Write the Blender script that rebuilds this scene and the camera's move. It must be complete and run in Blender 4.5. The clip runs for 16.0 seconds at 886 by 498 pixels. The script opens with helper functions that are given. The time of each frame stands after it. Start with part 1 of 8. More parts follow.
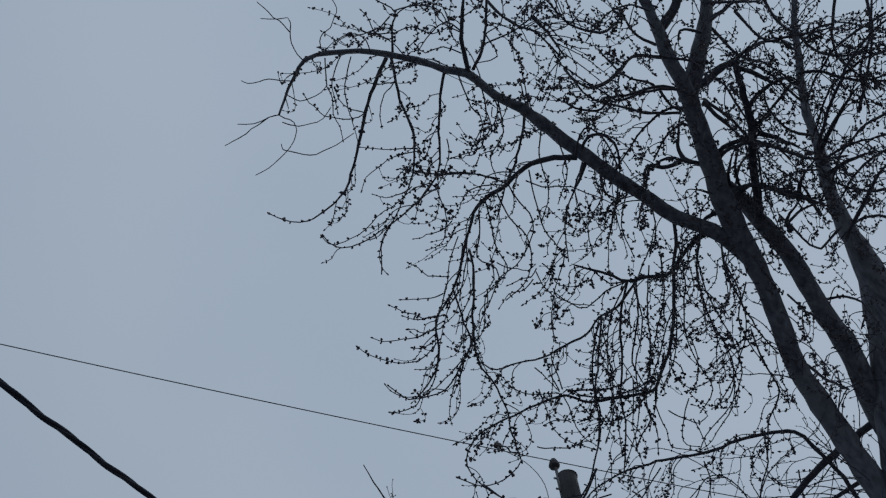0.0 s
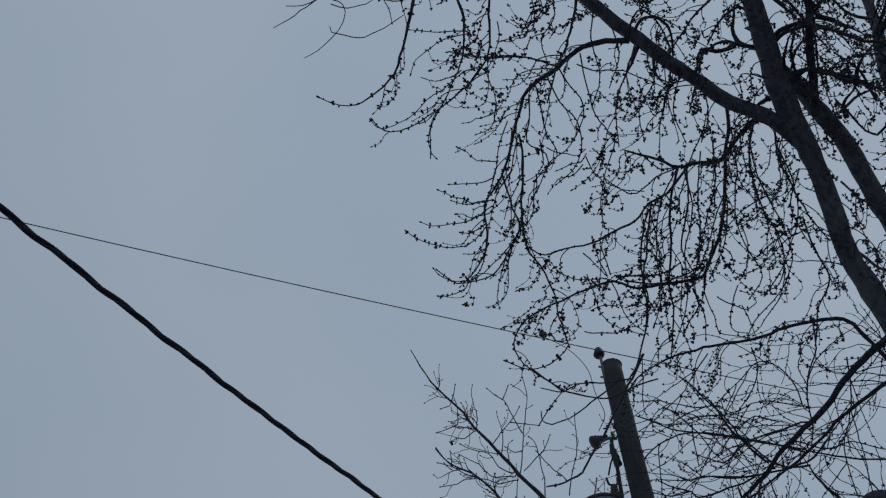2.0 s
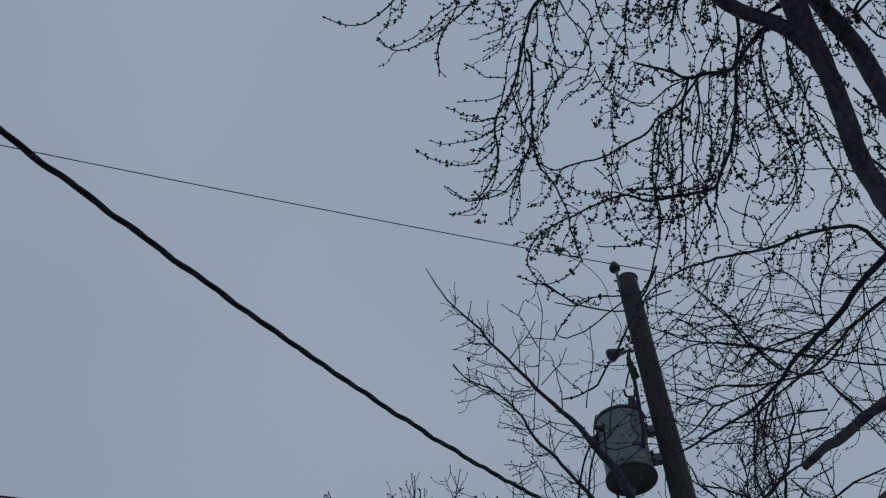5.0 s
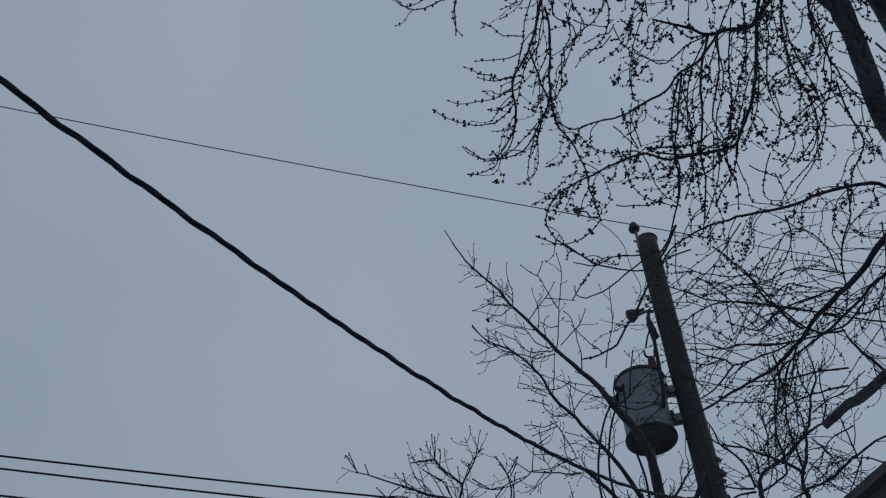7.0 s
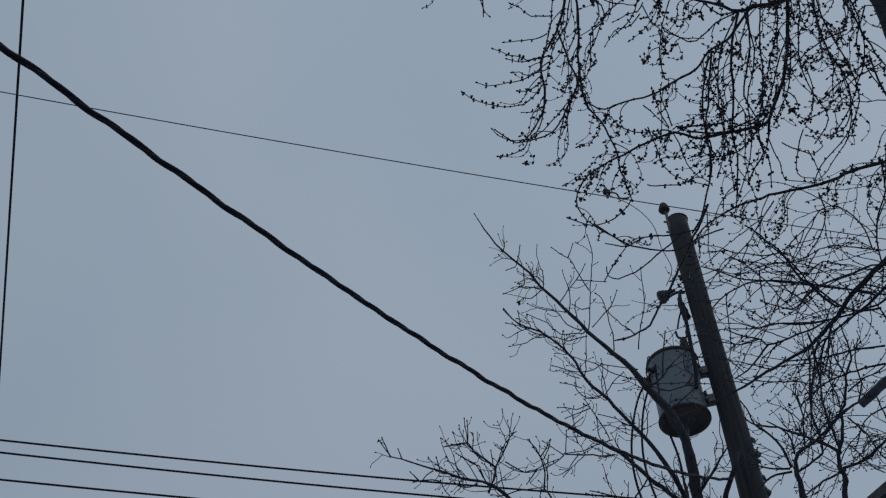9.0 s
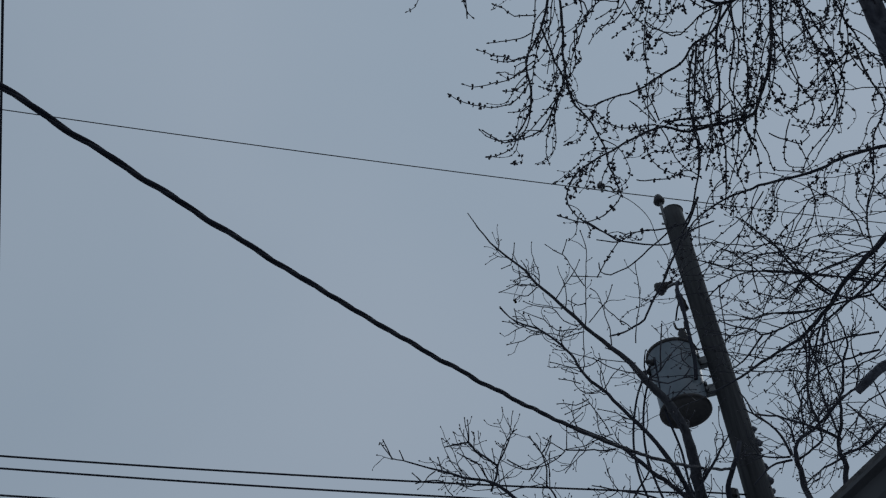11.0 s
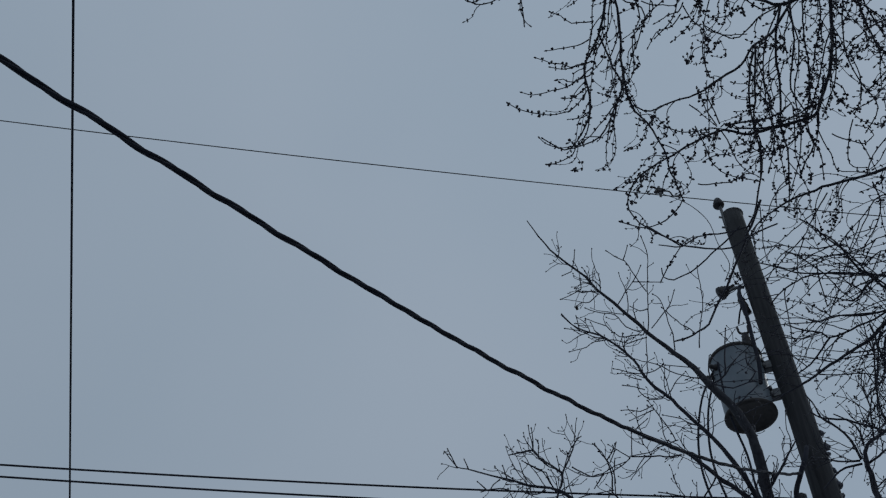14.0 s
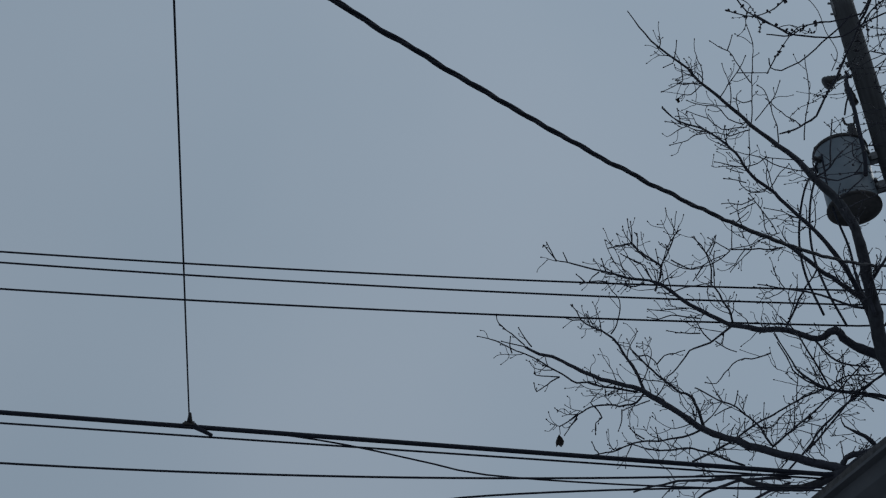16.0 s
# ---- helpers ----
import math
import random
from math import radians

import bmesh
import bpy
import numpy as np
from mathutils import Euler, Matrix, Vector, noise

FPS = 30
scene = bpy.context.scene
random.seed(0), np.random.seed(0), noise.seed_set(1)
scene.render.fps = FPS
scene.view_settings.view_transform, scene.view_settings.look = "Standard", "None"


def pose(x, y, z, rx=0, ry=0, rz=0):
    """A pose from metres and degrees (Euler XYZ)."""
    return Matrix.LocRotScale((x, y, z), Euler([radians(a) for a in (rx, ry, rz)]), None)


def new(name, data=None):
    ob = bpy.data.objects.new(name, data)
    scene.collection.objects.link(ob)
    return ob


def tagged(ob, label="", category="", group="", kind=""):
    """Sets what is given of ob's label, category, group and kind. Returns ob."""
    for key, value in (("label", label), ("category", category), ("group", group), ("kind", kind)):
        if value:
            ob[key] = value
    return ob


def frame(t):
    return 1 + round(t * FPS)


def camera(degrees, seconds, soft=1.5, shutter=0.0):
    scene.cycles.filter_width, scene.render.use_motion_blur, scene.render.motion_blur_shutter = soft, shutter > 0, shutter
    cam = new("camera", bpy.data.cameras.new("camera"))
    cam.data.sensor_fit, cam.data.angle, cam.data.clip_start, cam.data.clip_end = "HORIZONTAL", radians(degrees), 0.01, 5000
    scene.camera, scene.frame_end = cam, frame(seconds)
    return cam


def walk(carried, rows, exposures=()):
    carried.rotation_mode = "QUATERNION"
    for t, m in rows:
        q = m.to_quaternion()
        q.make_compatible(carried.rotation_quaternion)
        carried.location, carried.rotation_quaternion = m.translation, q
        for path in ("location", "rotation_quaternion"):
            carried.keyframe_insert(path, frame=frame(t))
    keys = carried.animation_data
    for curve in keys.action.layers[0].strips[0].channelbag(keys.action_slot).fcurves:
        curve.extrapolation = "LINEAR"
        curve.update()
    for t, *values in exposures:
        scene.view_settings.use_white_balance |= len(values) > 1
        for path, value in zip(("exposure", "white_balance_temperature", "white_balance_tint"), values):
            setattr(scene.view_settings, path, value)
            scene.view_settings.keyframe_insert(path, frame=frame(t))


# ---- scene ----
# ---------- camera ----------
cam = camera(40.0, 16.0, soft=1.25)
# seconds, place, turn in degrees
ROWS = [
    (0.0, -0.007, -0.085, 1.652, 148.28, 4.12, -1.15),
    (0.5, -0.026, -0.095, 1.635, 147.36, 3.44, -0.55),
    (1.0, -0.036, -0.074, 1.623, 145.85, 3.10, -0.33),
    (1.5, -0.051, -0.046, 1.629, 144.76, 2.71, -0.01),
    (2.0, -0.043, -0.020, 1.624, 143.44, 2.25, -0.30),
    (2.5, -0.028, -0.022, 1.618, 141.15, 2.29, -0.16),
    (3.0, -0.026, -0.043, 1.606, 140.85, 2.52, 0.16),
    (5.5, 0.003, -0.019, 1.595, 139.16, 2.49, 1.79),
    (6.0, 0.009, -0.009, 1.601, 138.57, 2.47, 2.11),
    (6.5, 0.001, -0.008, 1.590, 138.26, 2.35, 2.21),
    (7.0, 0.000, 0.000, 1.600, 138.06, 2.12, 2.36),
    (7.5, -0.022, 0.004, 1.589, 137.77, 2.01, 2.57),
    (8.0, -0.019, 0.011, 1.598, 137.62, 2.18, 3.48),
    (8.5, -0.017, 0.002, 1.594, 137.49, 1.98, 3.79),
    (9.0, -0.023, 0.025, 1.610, 137.41, 1.74, 3.83),
    (11.5, 0.067, -0.031, 1.613, 137.27, 3.52, 5.95),
    (12.0, 0.069, -0.039, 1.606, 137.28, 3.92, 6.29),
    (12.5, 0.045, -0.034, 1.604, 137.45, 3.90, 6.65),
    (13.0, 0.027, -0.040, 1.612, 137.60, 3.02, 7.39),
    (13.5, 0.013, -0.040, 1.606, 137.87, 2.47, 7.80),
    (14.0, 0.008, -0.040, 1.599, 137.78, 1.88, 8.03),
    (14.5, 0.002, -0.029, 1.617, 136.45, 1.29, 8.34),
    (15.0, -0.018, -0.053, 1.596, 134.43, 0.57, 9.57),
    (15.5, -0.026, -0.074, 1.600, 131.34, -0.19, 10.59),
    (16.0, -0.044, -0.055, 1.606, 128.14, -0.64, 11.54),
]
walk(cam, [(t, pose(x, y, z, a, b, c)) for t, x, y, z, a, b, c in ROWS], [(0.0, 0.2, 6540, 10.5), (1.0, 0.19, 6520, 10.2), (2.0, 0.02, 6480, 9.6), (3.0, 0.0, 6480, 9.4), (5.5, 0.0, 6480, 9.4), (14.5, 0.0, 6460, 8.8), (16.0, -0.05, 6420, 7.8)])

# ---------- overcast daylight ----------
SUN_HEIGHT, SUN_TURN = 38.0, 140.0
world = bpy.data.worlds.new("overcast_sky")
scene.world = world
world.use_nodes = True
wn, wl = world.node_tree.nodes, world.node_tree.links
wn.clear()
sky = wn.new("ShaderNodeTexSky")
sky.sky_type, sky.sun_disc = "NISHITA", False
sky.sun_elevation, sky.sun_rotation = radians(SUN_HEIGHT), radians(SUN_TURN)
sky.air_density, sky.dust_density = 1.0, 4.0
dim = wn.new("ShaderNodeVectorMath")
dim.operation = "SCALE"
dim.inputs["Scale"].default_value = 0.06
wl.new(sky.outputs[0], dim.inputs[0])
coords = wn.new("ShaderNodeTexCoord")
clouds = wn.new("ShaderNodeTexNoise")
clouds.inputs["Scale"].default_value = 2.2
clouds.inputs["Detail"].default_value = 3.0
clouds.inputs["Roughness"].default_value = 0.45
wl.new(coords.outputs["Generated"], clouds.inputs["Vector"])
cover = wn.new("ShaderNodeValToRGB")
cover.color_ramp.elements[0].position, cover.color_ramp.elements[1].position = 0.3, 0.7
cover.color_ramp.elements[0].color = (0.258, 0.327, 0.407, 1)
cover.color_ramp.elements[1].color = (0.304, 0.364, 0.442, 1)
wl.new(clouds.outputs["Fac"], cover.inputs["Fac"])
lift = wn.new("ShaderNodeSeparateXYZ")
wl.new(coords.outputs["Generated"], lift.inputs[0])
rise = wn.new("ShaderNodeMapRange")
rise.inputs["From Min"].default_value, rise.inputs["From Max"].default_value = 0.0, 1.0
rise.inputs["To Min"].default_value, rise.inputs["To Max"].default_value = 0.88, 1.11
wl.new(lift.outputs["Z"], rise.inputs["Value"])
zenith = wn.new("ShaderNodeVectorMath")
zenith.operation = "SCALE"
wl.new(cover.outputs["Color"], zenith.inputs[0])
# sky colour scaled up towards the viewer's right, standing in for local tone mapping
right_gain = wn.new("ShaderNodeMath")
right_gain.operation = "MULTIPLY_ADD"
right_gain.inputs[1].default_value = 0.16
wl.new(lift.outputs["X"], right_gain.inputs[0])
wl.new(rise.outputs[0], right_gain.inputs[2])
wl.new(right_gain.outputs[0], zenith.inputs["Scale"])
veil = wn.new("ShaderNodeMix")
veil.data_type = "RGBA"
veil.inputs["Factor"].default_value = 0.93
wl.new(dim.outputs[0], veil.inputs["A"])
wl.new(zenith.outputs[0], veil.inputs["B"])
back = wn.new("ShaderNodeBackground")
back.inputs["Strength"].default_value = 1.0
wl.new(veil.outputs["Result"], back.inputs["Color"])
wout = wn.new("ShaderNodeOutputWorld")
wl.new(back.outputs[0], wout.inputs["Surface"])

sun = new("sun", bpy.data.lights.new("sun", "SUN"))
sun.data.energy, sun.data.angle, sun.data.color = 0.5, radians(25), (0.92, 0.965, 1.0)
sun.matrix_world = pose(0, 0, 30, 90 - SUN_HEIGHT, 0, SUN_TURN)


# ---------- materials ----------
def surface(name, dark, light, scale, rough=0.8, metal=0.0, bump=0.3, depth=0.01, stretch=(1, 1, 1), stain=None):
    """Two scales of variation between two colours, with relief; stain: a third colour in large worn spots."""
    mat = bpy.data.materials.new(name)
    mat.use_nodes = True
    nodes, links = mat.node_tree.nodes, mat.node_tree.links
    shader = nodes["Principled BSDF"]
    shader.inputs["Roughness"].default_value, shader.inputs["Metallic"].default_value = rough, metal
    tex, place = nodes.new("ShaderNodeTexCoord"), nodes.new("ShaderNodeMapping")
    place.inputs["Scale"].default_value = stretch
    links.new(tex.outputs["Object"], place.inputs["Vector"])
    fine, wide = nodes.new("ShaderNodeTexNoise"), nodes.new("ShaderNodeTexNoise")
    fine.inputs["Scale"].default_value, fine.inputs["Detail"].default_value = scale, 8.0
    wide.inputs["Scale"].default_value, wide.inputs["Detail"].default_value = scale * 0.13, 4.0
    for n in (fine, wide):
        links.new(place.outputs[0], n.inputs["Vector"])
    ramp = nodes.new("ShaderNodeValToRGB")
    ramp.color_ramp.elements[0].position, ramp.color_ramp.elements[1].position = 0.32, 0.68
    ramp.color_ramp.elements[0].color, ramp.color_ramp.elements[1].color = (*dark, 1), (*light, 1)
    links.new(fine.outputs["Fac"], ramp.inputs["Fac"])
    mix = nodes.new("ShaderNodeMix")
    mix.data_type = "RGBA"
    spots = nodes.new("ShaderNodeMapRange")
    spots.inputs["From Min"].default_value, spots.inputs["From Max"].default_value = 0.5, 0.72
    links.new(wide.outputs["Fac"], spots.inputs["Value"])
    links.new(spots.outputs[0], mix.inputs["Factor"])
    links.new(ramp.outputs["Color"], mix.inputs["A"])
    mix.inputs["B"].default_value = (*(stain or [0.5 * (a + b) for a, b in zip(dark, light)]), 1)
    links.new(mix.outputs["Result"], shader.inputs["Base Color"])
    relief = nodes.new("ShaderNodeBump")
    relief.inputs["Strength"].default_value, relief.inputs["Distance"].default_value = bump, depth
    links.new(fine.outputs["Fac"], relief.inputs["Height"])
    links.new(relief.outputs[0], shader.inputs["Normal"])
    return mat


BARK = surface("furrowed_bark", (0.046, 0.049, 0.064), (0.14, 0.144, 0.17), 26, 0.9, bump=0.9, depth=0.03, stretch=(1, 1, 0.3), stain=(0.10, 0.106, 0.122))
YOUNG_BARK = surface("young_bark", (0.02, 0.021, 0.028), (0.055, 0.057, 0.07), 34, 0.9, bump=0.6, depth=0.02, stretch=(1, 1, 0.4), stain=(0.04, 0.043, 0.05))
SMOOTH_BARK = surface("smooth_bark", (0.021, 0.022, 0.032), (0.048, 0.05, 0.068), 40, 0.85, bump=0.4, stain=(0.038, 0.041, 0.052))
TWIG = surface("twig_bark", (0.02, 0.021, 0.031), (0.045, 0.045, 0.062), 60, 0.75, bump=0.2)
BUD = surface("dark_bud", (0.026, 0.024, 0.033), (0.05, 0.045, 0.058), 90, 0.7, bump=0.2)
DEAD_LEAF = surface("dead_leaf", (0.02, 0.015, 0.014), (0.04, 0.03, 0.026), 50, 0.8)
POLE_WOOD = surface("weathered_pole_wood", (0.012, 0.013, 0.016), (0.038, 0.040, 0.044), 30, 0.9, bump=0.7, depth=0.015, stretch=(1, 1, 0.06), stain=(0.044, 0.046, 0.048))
PAINT = surface("grey_tank_paint", (0.125, 0.16, 0.19), (0.16, 0.195, 0.228), 9, 0.45, bump=0.06, stain=(0.105, 0.13, 0.152))
TANK_BASE = surface("rusty_tank_base", (0.018, 0.017, 0.018), (0.04, 0.036, 0.036), 22, 0.7, bump=0.3, stain=(0.034, 0.028, 0.026))
STEEL = surface("galvanised_steel", (0.10, 0.105, 0.11), (0.2, 0.205, 0.21), 30, 0.6, 0.6, bump=0.15)
PORCELAIN = surface("dark_porcelain", (0.011, 0.011, 0.014), (0.024, 0.023, 0.027), 18, 0.6, bump=0.05)
RUBBER = surface("black_cable_sheath", (0.006, 0.008, 0.016), (0.013, 0.016, 0.03), 40, 0.9, bump=0.15)
WIRE = surface("weathered_wire", (0.05, 0.052, 0.055), (0.10, 0.10, 0.105), 40, 0.6, 0.5, bump=0.1)
SHINGLE = surface("dark_shingle", (0.045, 0.043, 0.045), (0.10, 0.095, 0.095), 60, 0.95, bump=0.6, stain=(0.075, 0.07, 0.066))
TRIM = surface("dark_gutter_paint", (0.045, 0.047, 0.053), (0.066, 0.068, 0.075), 14, 0.6, bump=0.1, stain=(0.04, 0.039, 0.04))
SIDING = surface("grey_siding", (0.33, 0.33, 0.32), (0.42, 0.42, 0.41), 12, 0.7, bump=0.15, stain=(0.30, 0.295, 0.28))
# unseen ground, made pale and bluish so its bounced light lifts dark undersides
BOUNCE_GROUND = surface("pale_bounce_ground", (0.22, 0.23, 0.25), (0.38, 0.39, 0.41), 30, 0.95, bump=0.7, depth=0.02, stain=(0.3, 0.305, 0.31))


# ---------- mesh tools ----------
def part(name, bm, material, parent=None, label="", smooth=True):
    """Links a bmesh as one mesh object under a thing or a part."""
    data = bpy.data.meshes.new(name)
    bm.to_mesh(data)
    bm.free()
    return part_mesh(name, data, material, parent, label, smooth)


def part_mesh(name, data, material, parent=None, label="", smooth=True):
    data.materials.append(material)
    if smooth:
        data.polygons.foreach_set("use_smooth", [True] * len(data.polygons))
    ob = new(name, data)
    if parent:
        ob.parent = parent
    if label:
        ob["label"] = label
    return ob


def thing(name, place, label, category, group="", kind=""):
    """An empty at a thing's base."""
    ob = new(name)
    ob.location = place
    ob.empty_display_size = 0.1
    bpy.context.view_layer.update()
    return tagged(ob, label, category, group, kind)


def smooth_line(points, step):
    """A Catmull-Rom line through points (rows of any width), resampled about every step metres."""
    p = np.array(points, float)
    p = np.vstack([2 * p[0] - p[1], p, 2 * p[-1] - p[-2]])
    rows = []
    for i in range(1, len(p) - 2):
        count = max(2, int(np.linalg.norm(p[i + 1, :3] - p[i, :3]) / step) + 1)
        t = np.arange(count)[:, None] / count
        a, b, c, d = p[i - 1], p[i], p[i + 1], p[i + 2]
        rows.append(0.5 * (2 * b + (c - a) * t + (2 * a - 5 * b + 4 * c - d) * t ** 2 + (3 * b - a - 3 * c + d) * t ** 3))
    rows.append(p[-2][None])
    return np.vstack(rows)


def tube_arrays(path, radii, sides, lump=0.0, seed=0):
    """Vertices and quads of a capped tube along a path."""
    path = np.asarray(path, float)
    tang = np.gradient(path, axis=0)
    tang /= np.linalg.norm(tang, axis=1)[:, None] + 1e-9
    ref = np.array([0.31, 0.22, 0.93]) if abs(tang[0] @ np.array([0.31, 0.22, 0.93])) < 0.9 else np.array([1.0, 0.1, 0.0])
    u = np.cross(tang, ref)
    u /= np.linalg.norm(u, axis=1)[:, None] + 1e-9
    v = np.cross(tang, u)
    ang = np.arange(sides) * 2 * np.pi / sides
    rad = np.asarray(radii, float)[:, None] * np.ones(sides)
    if lump:
        rng = np.random.default_rng(seed)
        along = np.arange(len(path))[:, None]
        for k in range(1, 4):
            rad = rad * (1 + lump / k * np.sin(k * ang + rng.uniform(0, 6.3) + along * rng.uniform(0.15, 0.6)))
        rad = rad * (1 + 0.6 * lump * rng.standard_normal(rad.shape))
    verts = path[:, None] + rad[..., None] * (np.cos(ang)[:, None] * u[:, None] + np.sin(ang)[:, None] * v[:, None])
    n = len(path)
    i, j = np.meshgrid(np.arange(n - 1), np.arange(sides), indexing="ij")
    a, b = i * sides + j, i * sides + (j + 1) % sides
    quads = np.stack([a, b, b + sides, a + sides], -1).reshape(-1, 4)
    return verts.reshape(-1, 3), quads


def tube(name, path, radii, sides, material, parent, label="", lump=0.0, seed=0):
    verts, quads = tube_arrays(path, radii, sides, lump, seed)
    data = bpy.data.meshes.new(name)
    n = len(verts)
    caps = [list(range(sides))[::-1], list(range(n - sides, n))]
    base = np.array(parent.matrix_world.translation) if parent else np.zeros(3)
    data.from_pydata((verts - base).tolist(), [], quads.tolist() + caps)
    ob = part_mesh(name, data, material, None, label)
    ob.parent = parent
    return ob


def lathe(profile, sides=24, axis_at=(0, 0, 0), turn=None):
    """A bmesh turned from (radius, height) pairs."""
    bm = bmesh.new()
    rings = []
    for r, h in profile:
        rings.append([bm.verts.new((r * math.cos(2 * math.pi * k / sides), r * math.sin(2 * math.pi * k / sides), h)) for k in range(sides)])
    for a, b in zip(rings, rings[1:]):
        for k in range(sides):
            bm.faces.new((a[k], a[(k + 1) % sides], b[(k + 1) % sides], b[k]))
    bm.faces.new(rings[0][::-1])
    bm.faces.new(rings[-1])
    if turn:
        bmesh.ops.transform(bm, matrix=turn, verts=bm.verts)
    bmesh.ops.translate(bm, vec=axis_at, verts=bm.verts)
    bmesh.ops.recalc_face_normals(bm, faces=bm.faces)
    return bm


def block(size, place=(0, 0, 0), turn=0.0, bevel=0.006):
    bm = bmesh.new()
    bmesh.ops.create_cube(bm, size=1.0)
    bmesh.ops.scale(bm, vec=size, verts=bm.verts)
    if bevel:
        bmesh.ops.bevel(bm, geom=bm.edges[:], offset=bevel, segments=2, affect="EDGES")
    bmesh.ops.rotate(bm, cent=(0, 0, 0), matrix=Matrix.Rotation(turn, 3, "Z"), verts=bm.verts)
    bmesh.ops.translate(bm, vec=place, verts=bm.verts)
    return bm


# ---------- ground ----------
bm = bmesh.new()
bmesh.ops.create_grid(bm, x_segments=60, y_segments=60, size=1500)
for vert in bm.verts:
    if vert.co.length > 60:
        vert.co.z = 0.6 * noise.noise(vert.co * 0.004) * min(1, (vert.co.length - 60) / 300)
tagged(part("ground", bm, BOUNCE_GROUND), "unseen pale grey ground reflecting light onto undersides", "gravel", kind="structure")

# ---------- house beside the viewer ----------
ALONG, OUT = Vector((-0.485, 0.875, 0)), Vector((0.875, 0.485, 0))   # along the eave; in under the roof
EAVE, EAVE_HIGH, END_FRONT, END_BACK = 1.22, 2.65, 2.10, -7.0
house_turn = math.atan2(ALONG.y, ALONG.x)


def on_house(along, out, z):
    return ALONG * along + OUT * out + Vector((0, 0, z))


def house_block(name, a0, a1, o0, o1, z0, z1, material, parent, label="", bevel=0.006):
    mid = on_house((a0 + a1) / 2, (o0 + o1) / 2, (z0 + z1) / 2) - Vector(parent.matrix_world.translation)
    bm = block((a1 - a0, o1 - o0, z1 - z0), (0, 0, 0), 0, bevel)
    bmesh.ops.transform(bm, matrix=Matrix.Translation(mid) @ Matrix.Rotation(house_turn, 4, "Z"), verts=bm.verts)
    ob = part(name, bm, material, None, label, smooth=False)
    ob.parent = parent
    return ob


house = thing("house", on_house(-2.4, 4.6, 0), "low grey house with dark shingled roof and gutter", "house")
house_block("wall", END_BACK + 0.3, END_FRONT - 0.3, EAVE + 0.55, EAVE + 6.0, 0, EAVE_HIGH - 0.16, SIDING, house)
house_block("soffit", END_BACK, END_FRONT, EAVE + 0.11, EAVE + 0.56, EAVE_HIGH - 0.155, EAVE_HIGH - 0.13, TRIM, house)
house_block("fascia", END_BACK, END_FRONT, EAVE + 0.105, EAVE + 0.13, EAVE_HIGH - 0.13, EAVE_HIGH + 0.03, TRIM, house)
# K-shaped gutter along the eave
bm = bmesh.new()
outline = [(0.0, 0.0), (0.012, -0.004), (0.016, -0.03), (0.03, -0.055), (0.04, -0.105), (0.10, -0.105), (0.10, 0.0), (0.094, 0.0), (0.094, -0.098), (0.046, -0.098), (0.036, -0.055), (0.022, -0.028), (0.016, 0.004), (0.0, 0.006)]
ends = []
for along in (END_BACK, END_FRONT):
    ends.append([bm.verts.new(on_house(along, EAVE + o, EAVE_HIGH + z) - house.location) for o, z in outline])
for k in range(len(outline)):
    bm.faces.new((ends[0][k], ends[0][(k + 1) % len(outline)], ends[1][(k + 1) % len(outline)], ends[1][k]))
bm.faces.new(ends[0][::-1]), bm.faces.new(ends[1])
bmesh.ops.recalc_face_normals(bm, faces=bm.faces)
gutter = part("gutter", bm, TRIM, None, "dark painted metal gutter", smooth=False)
gutter.parent = house
# two roof slopes with shingle courses stepped like scales
bm = bmesh.new()
RIDGE = EAVE + 3.3
for side in (0, 1):
    for k in range(18):
        o0, o1 = EAVE + 0.05 + k * (RIDGE - EAVE - 0.05) / 18, EAVE + 0.05 + (k + 1) * (RIDGE - EAVE - 0.05) / 18 + 0.02
        z0, z1 = EAVE_HIGH + 0.03 + (o0 - EAVE) * 0.42, EAVE_HIGH + 0.02 + (o1 - EAVE) * 0.42
        if side:
            o0, o1 = 2 * RIDGE - o0, 2 * RIDGE - o1
        ring = [on_house(a, o, z) - house.location for a, o, z in ((END_BACK - 0.05, o0, z0), (END_FRONT + 0.05, o0, z0), (END_FRONT + 0.05, o1, z1), (END_BACK - 0.05, o1, z1))]
        top = [bm.verts.new(q + Vector((0, 0, 0.008))) for q in ring]
        low = [bm.verts.new(q - Vector((0, 0, 0.012))) for q in ring]
        bm.faces.new(top), bm.faces.new(low[::-1])
        for i in range(4):
            bm.faces.new((top[i], low[i], low[(i + 1) % 4], top[(i + 1) % 4]))
bmesh.ops.recalc_face_normals(bm, faces=bm.faces)
roof = part("roof", bm, SHINGLE, None, "dark asphalt shingle roof", smooth=False)
roof.parent = house
for end in (END_BACK + 0.31, END_FRONT - 0.31):
    bm = bmesh.new()
    tri = [(EAVE + 0.56, EAVE_HIGH - 0.16), (2 * RIDGE - EAVE - 0.56, EAVE_HIGH - 0.16), (2 * RIDGE - EAVE - 0.56, EAVE_HIGH + 0.2), (RIDGE, EAVE_HIGH + 1.36), (EAVE + 0.56, EAVE_HIGH + 0.2)]
    a = [bm.verts.new(on_house(end - 0.05, o, z) - house.location) for o, z in tri]
    b = [bm.verts.new(on_house(end + 0.05, o, z) - house.location) for o, z in tri]
    bm.faces.new(a), bm.faces.new(b[::-1])
    for i in range(5):
        bm.faces.new((a[i], b[i], b[(i + 1) % 5], a[(i + 1) % 5]))
    bmesh.ops.recalc_face_normals(bm, faces=bm.faces)
    part("gable", bm, SIDING, None, smooth=False).parent = house

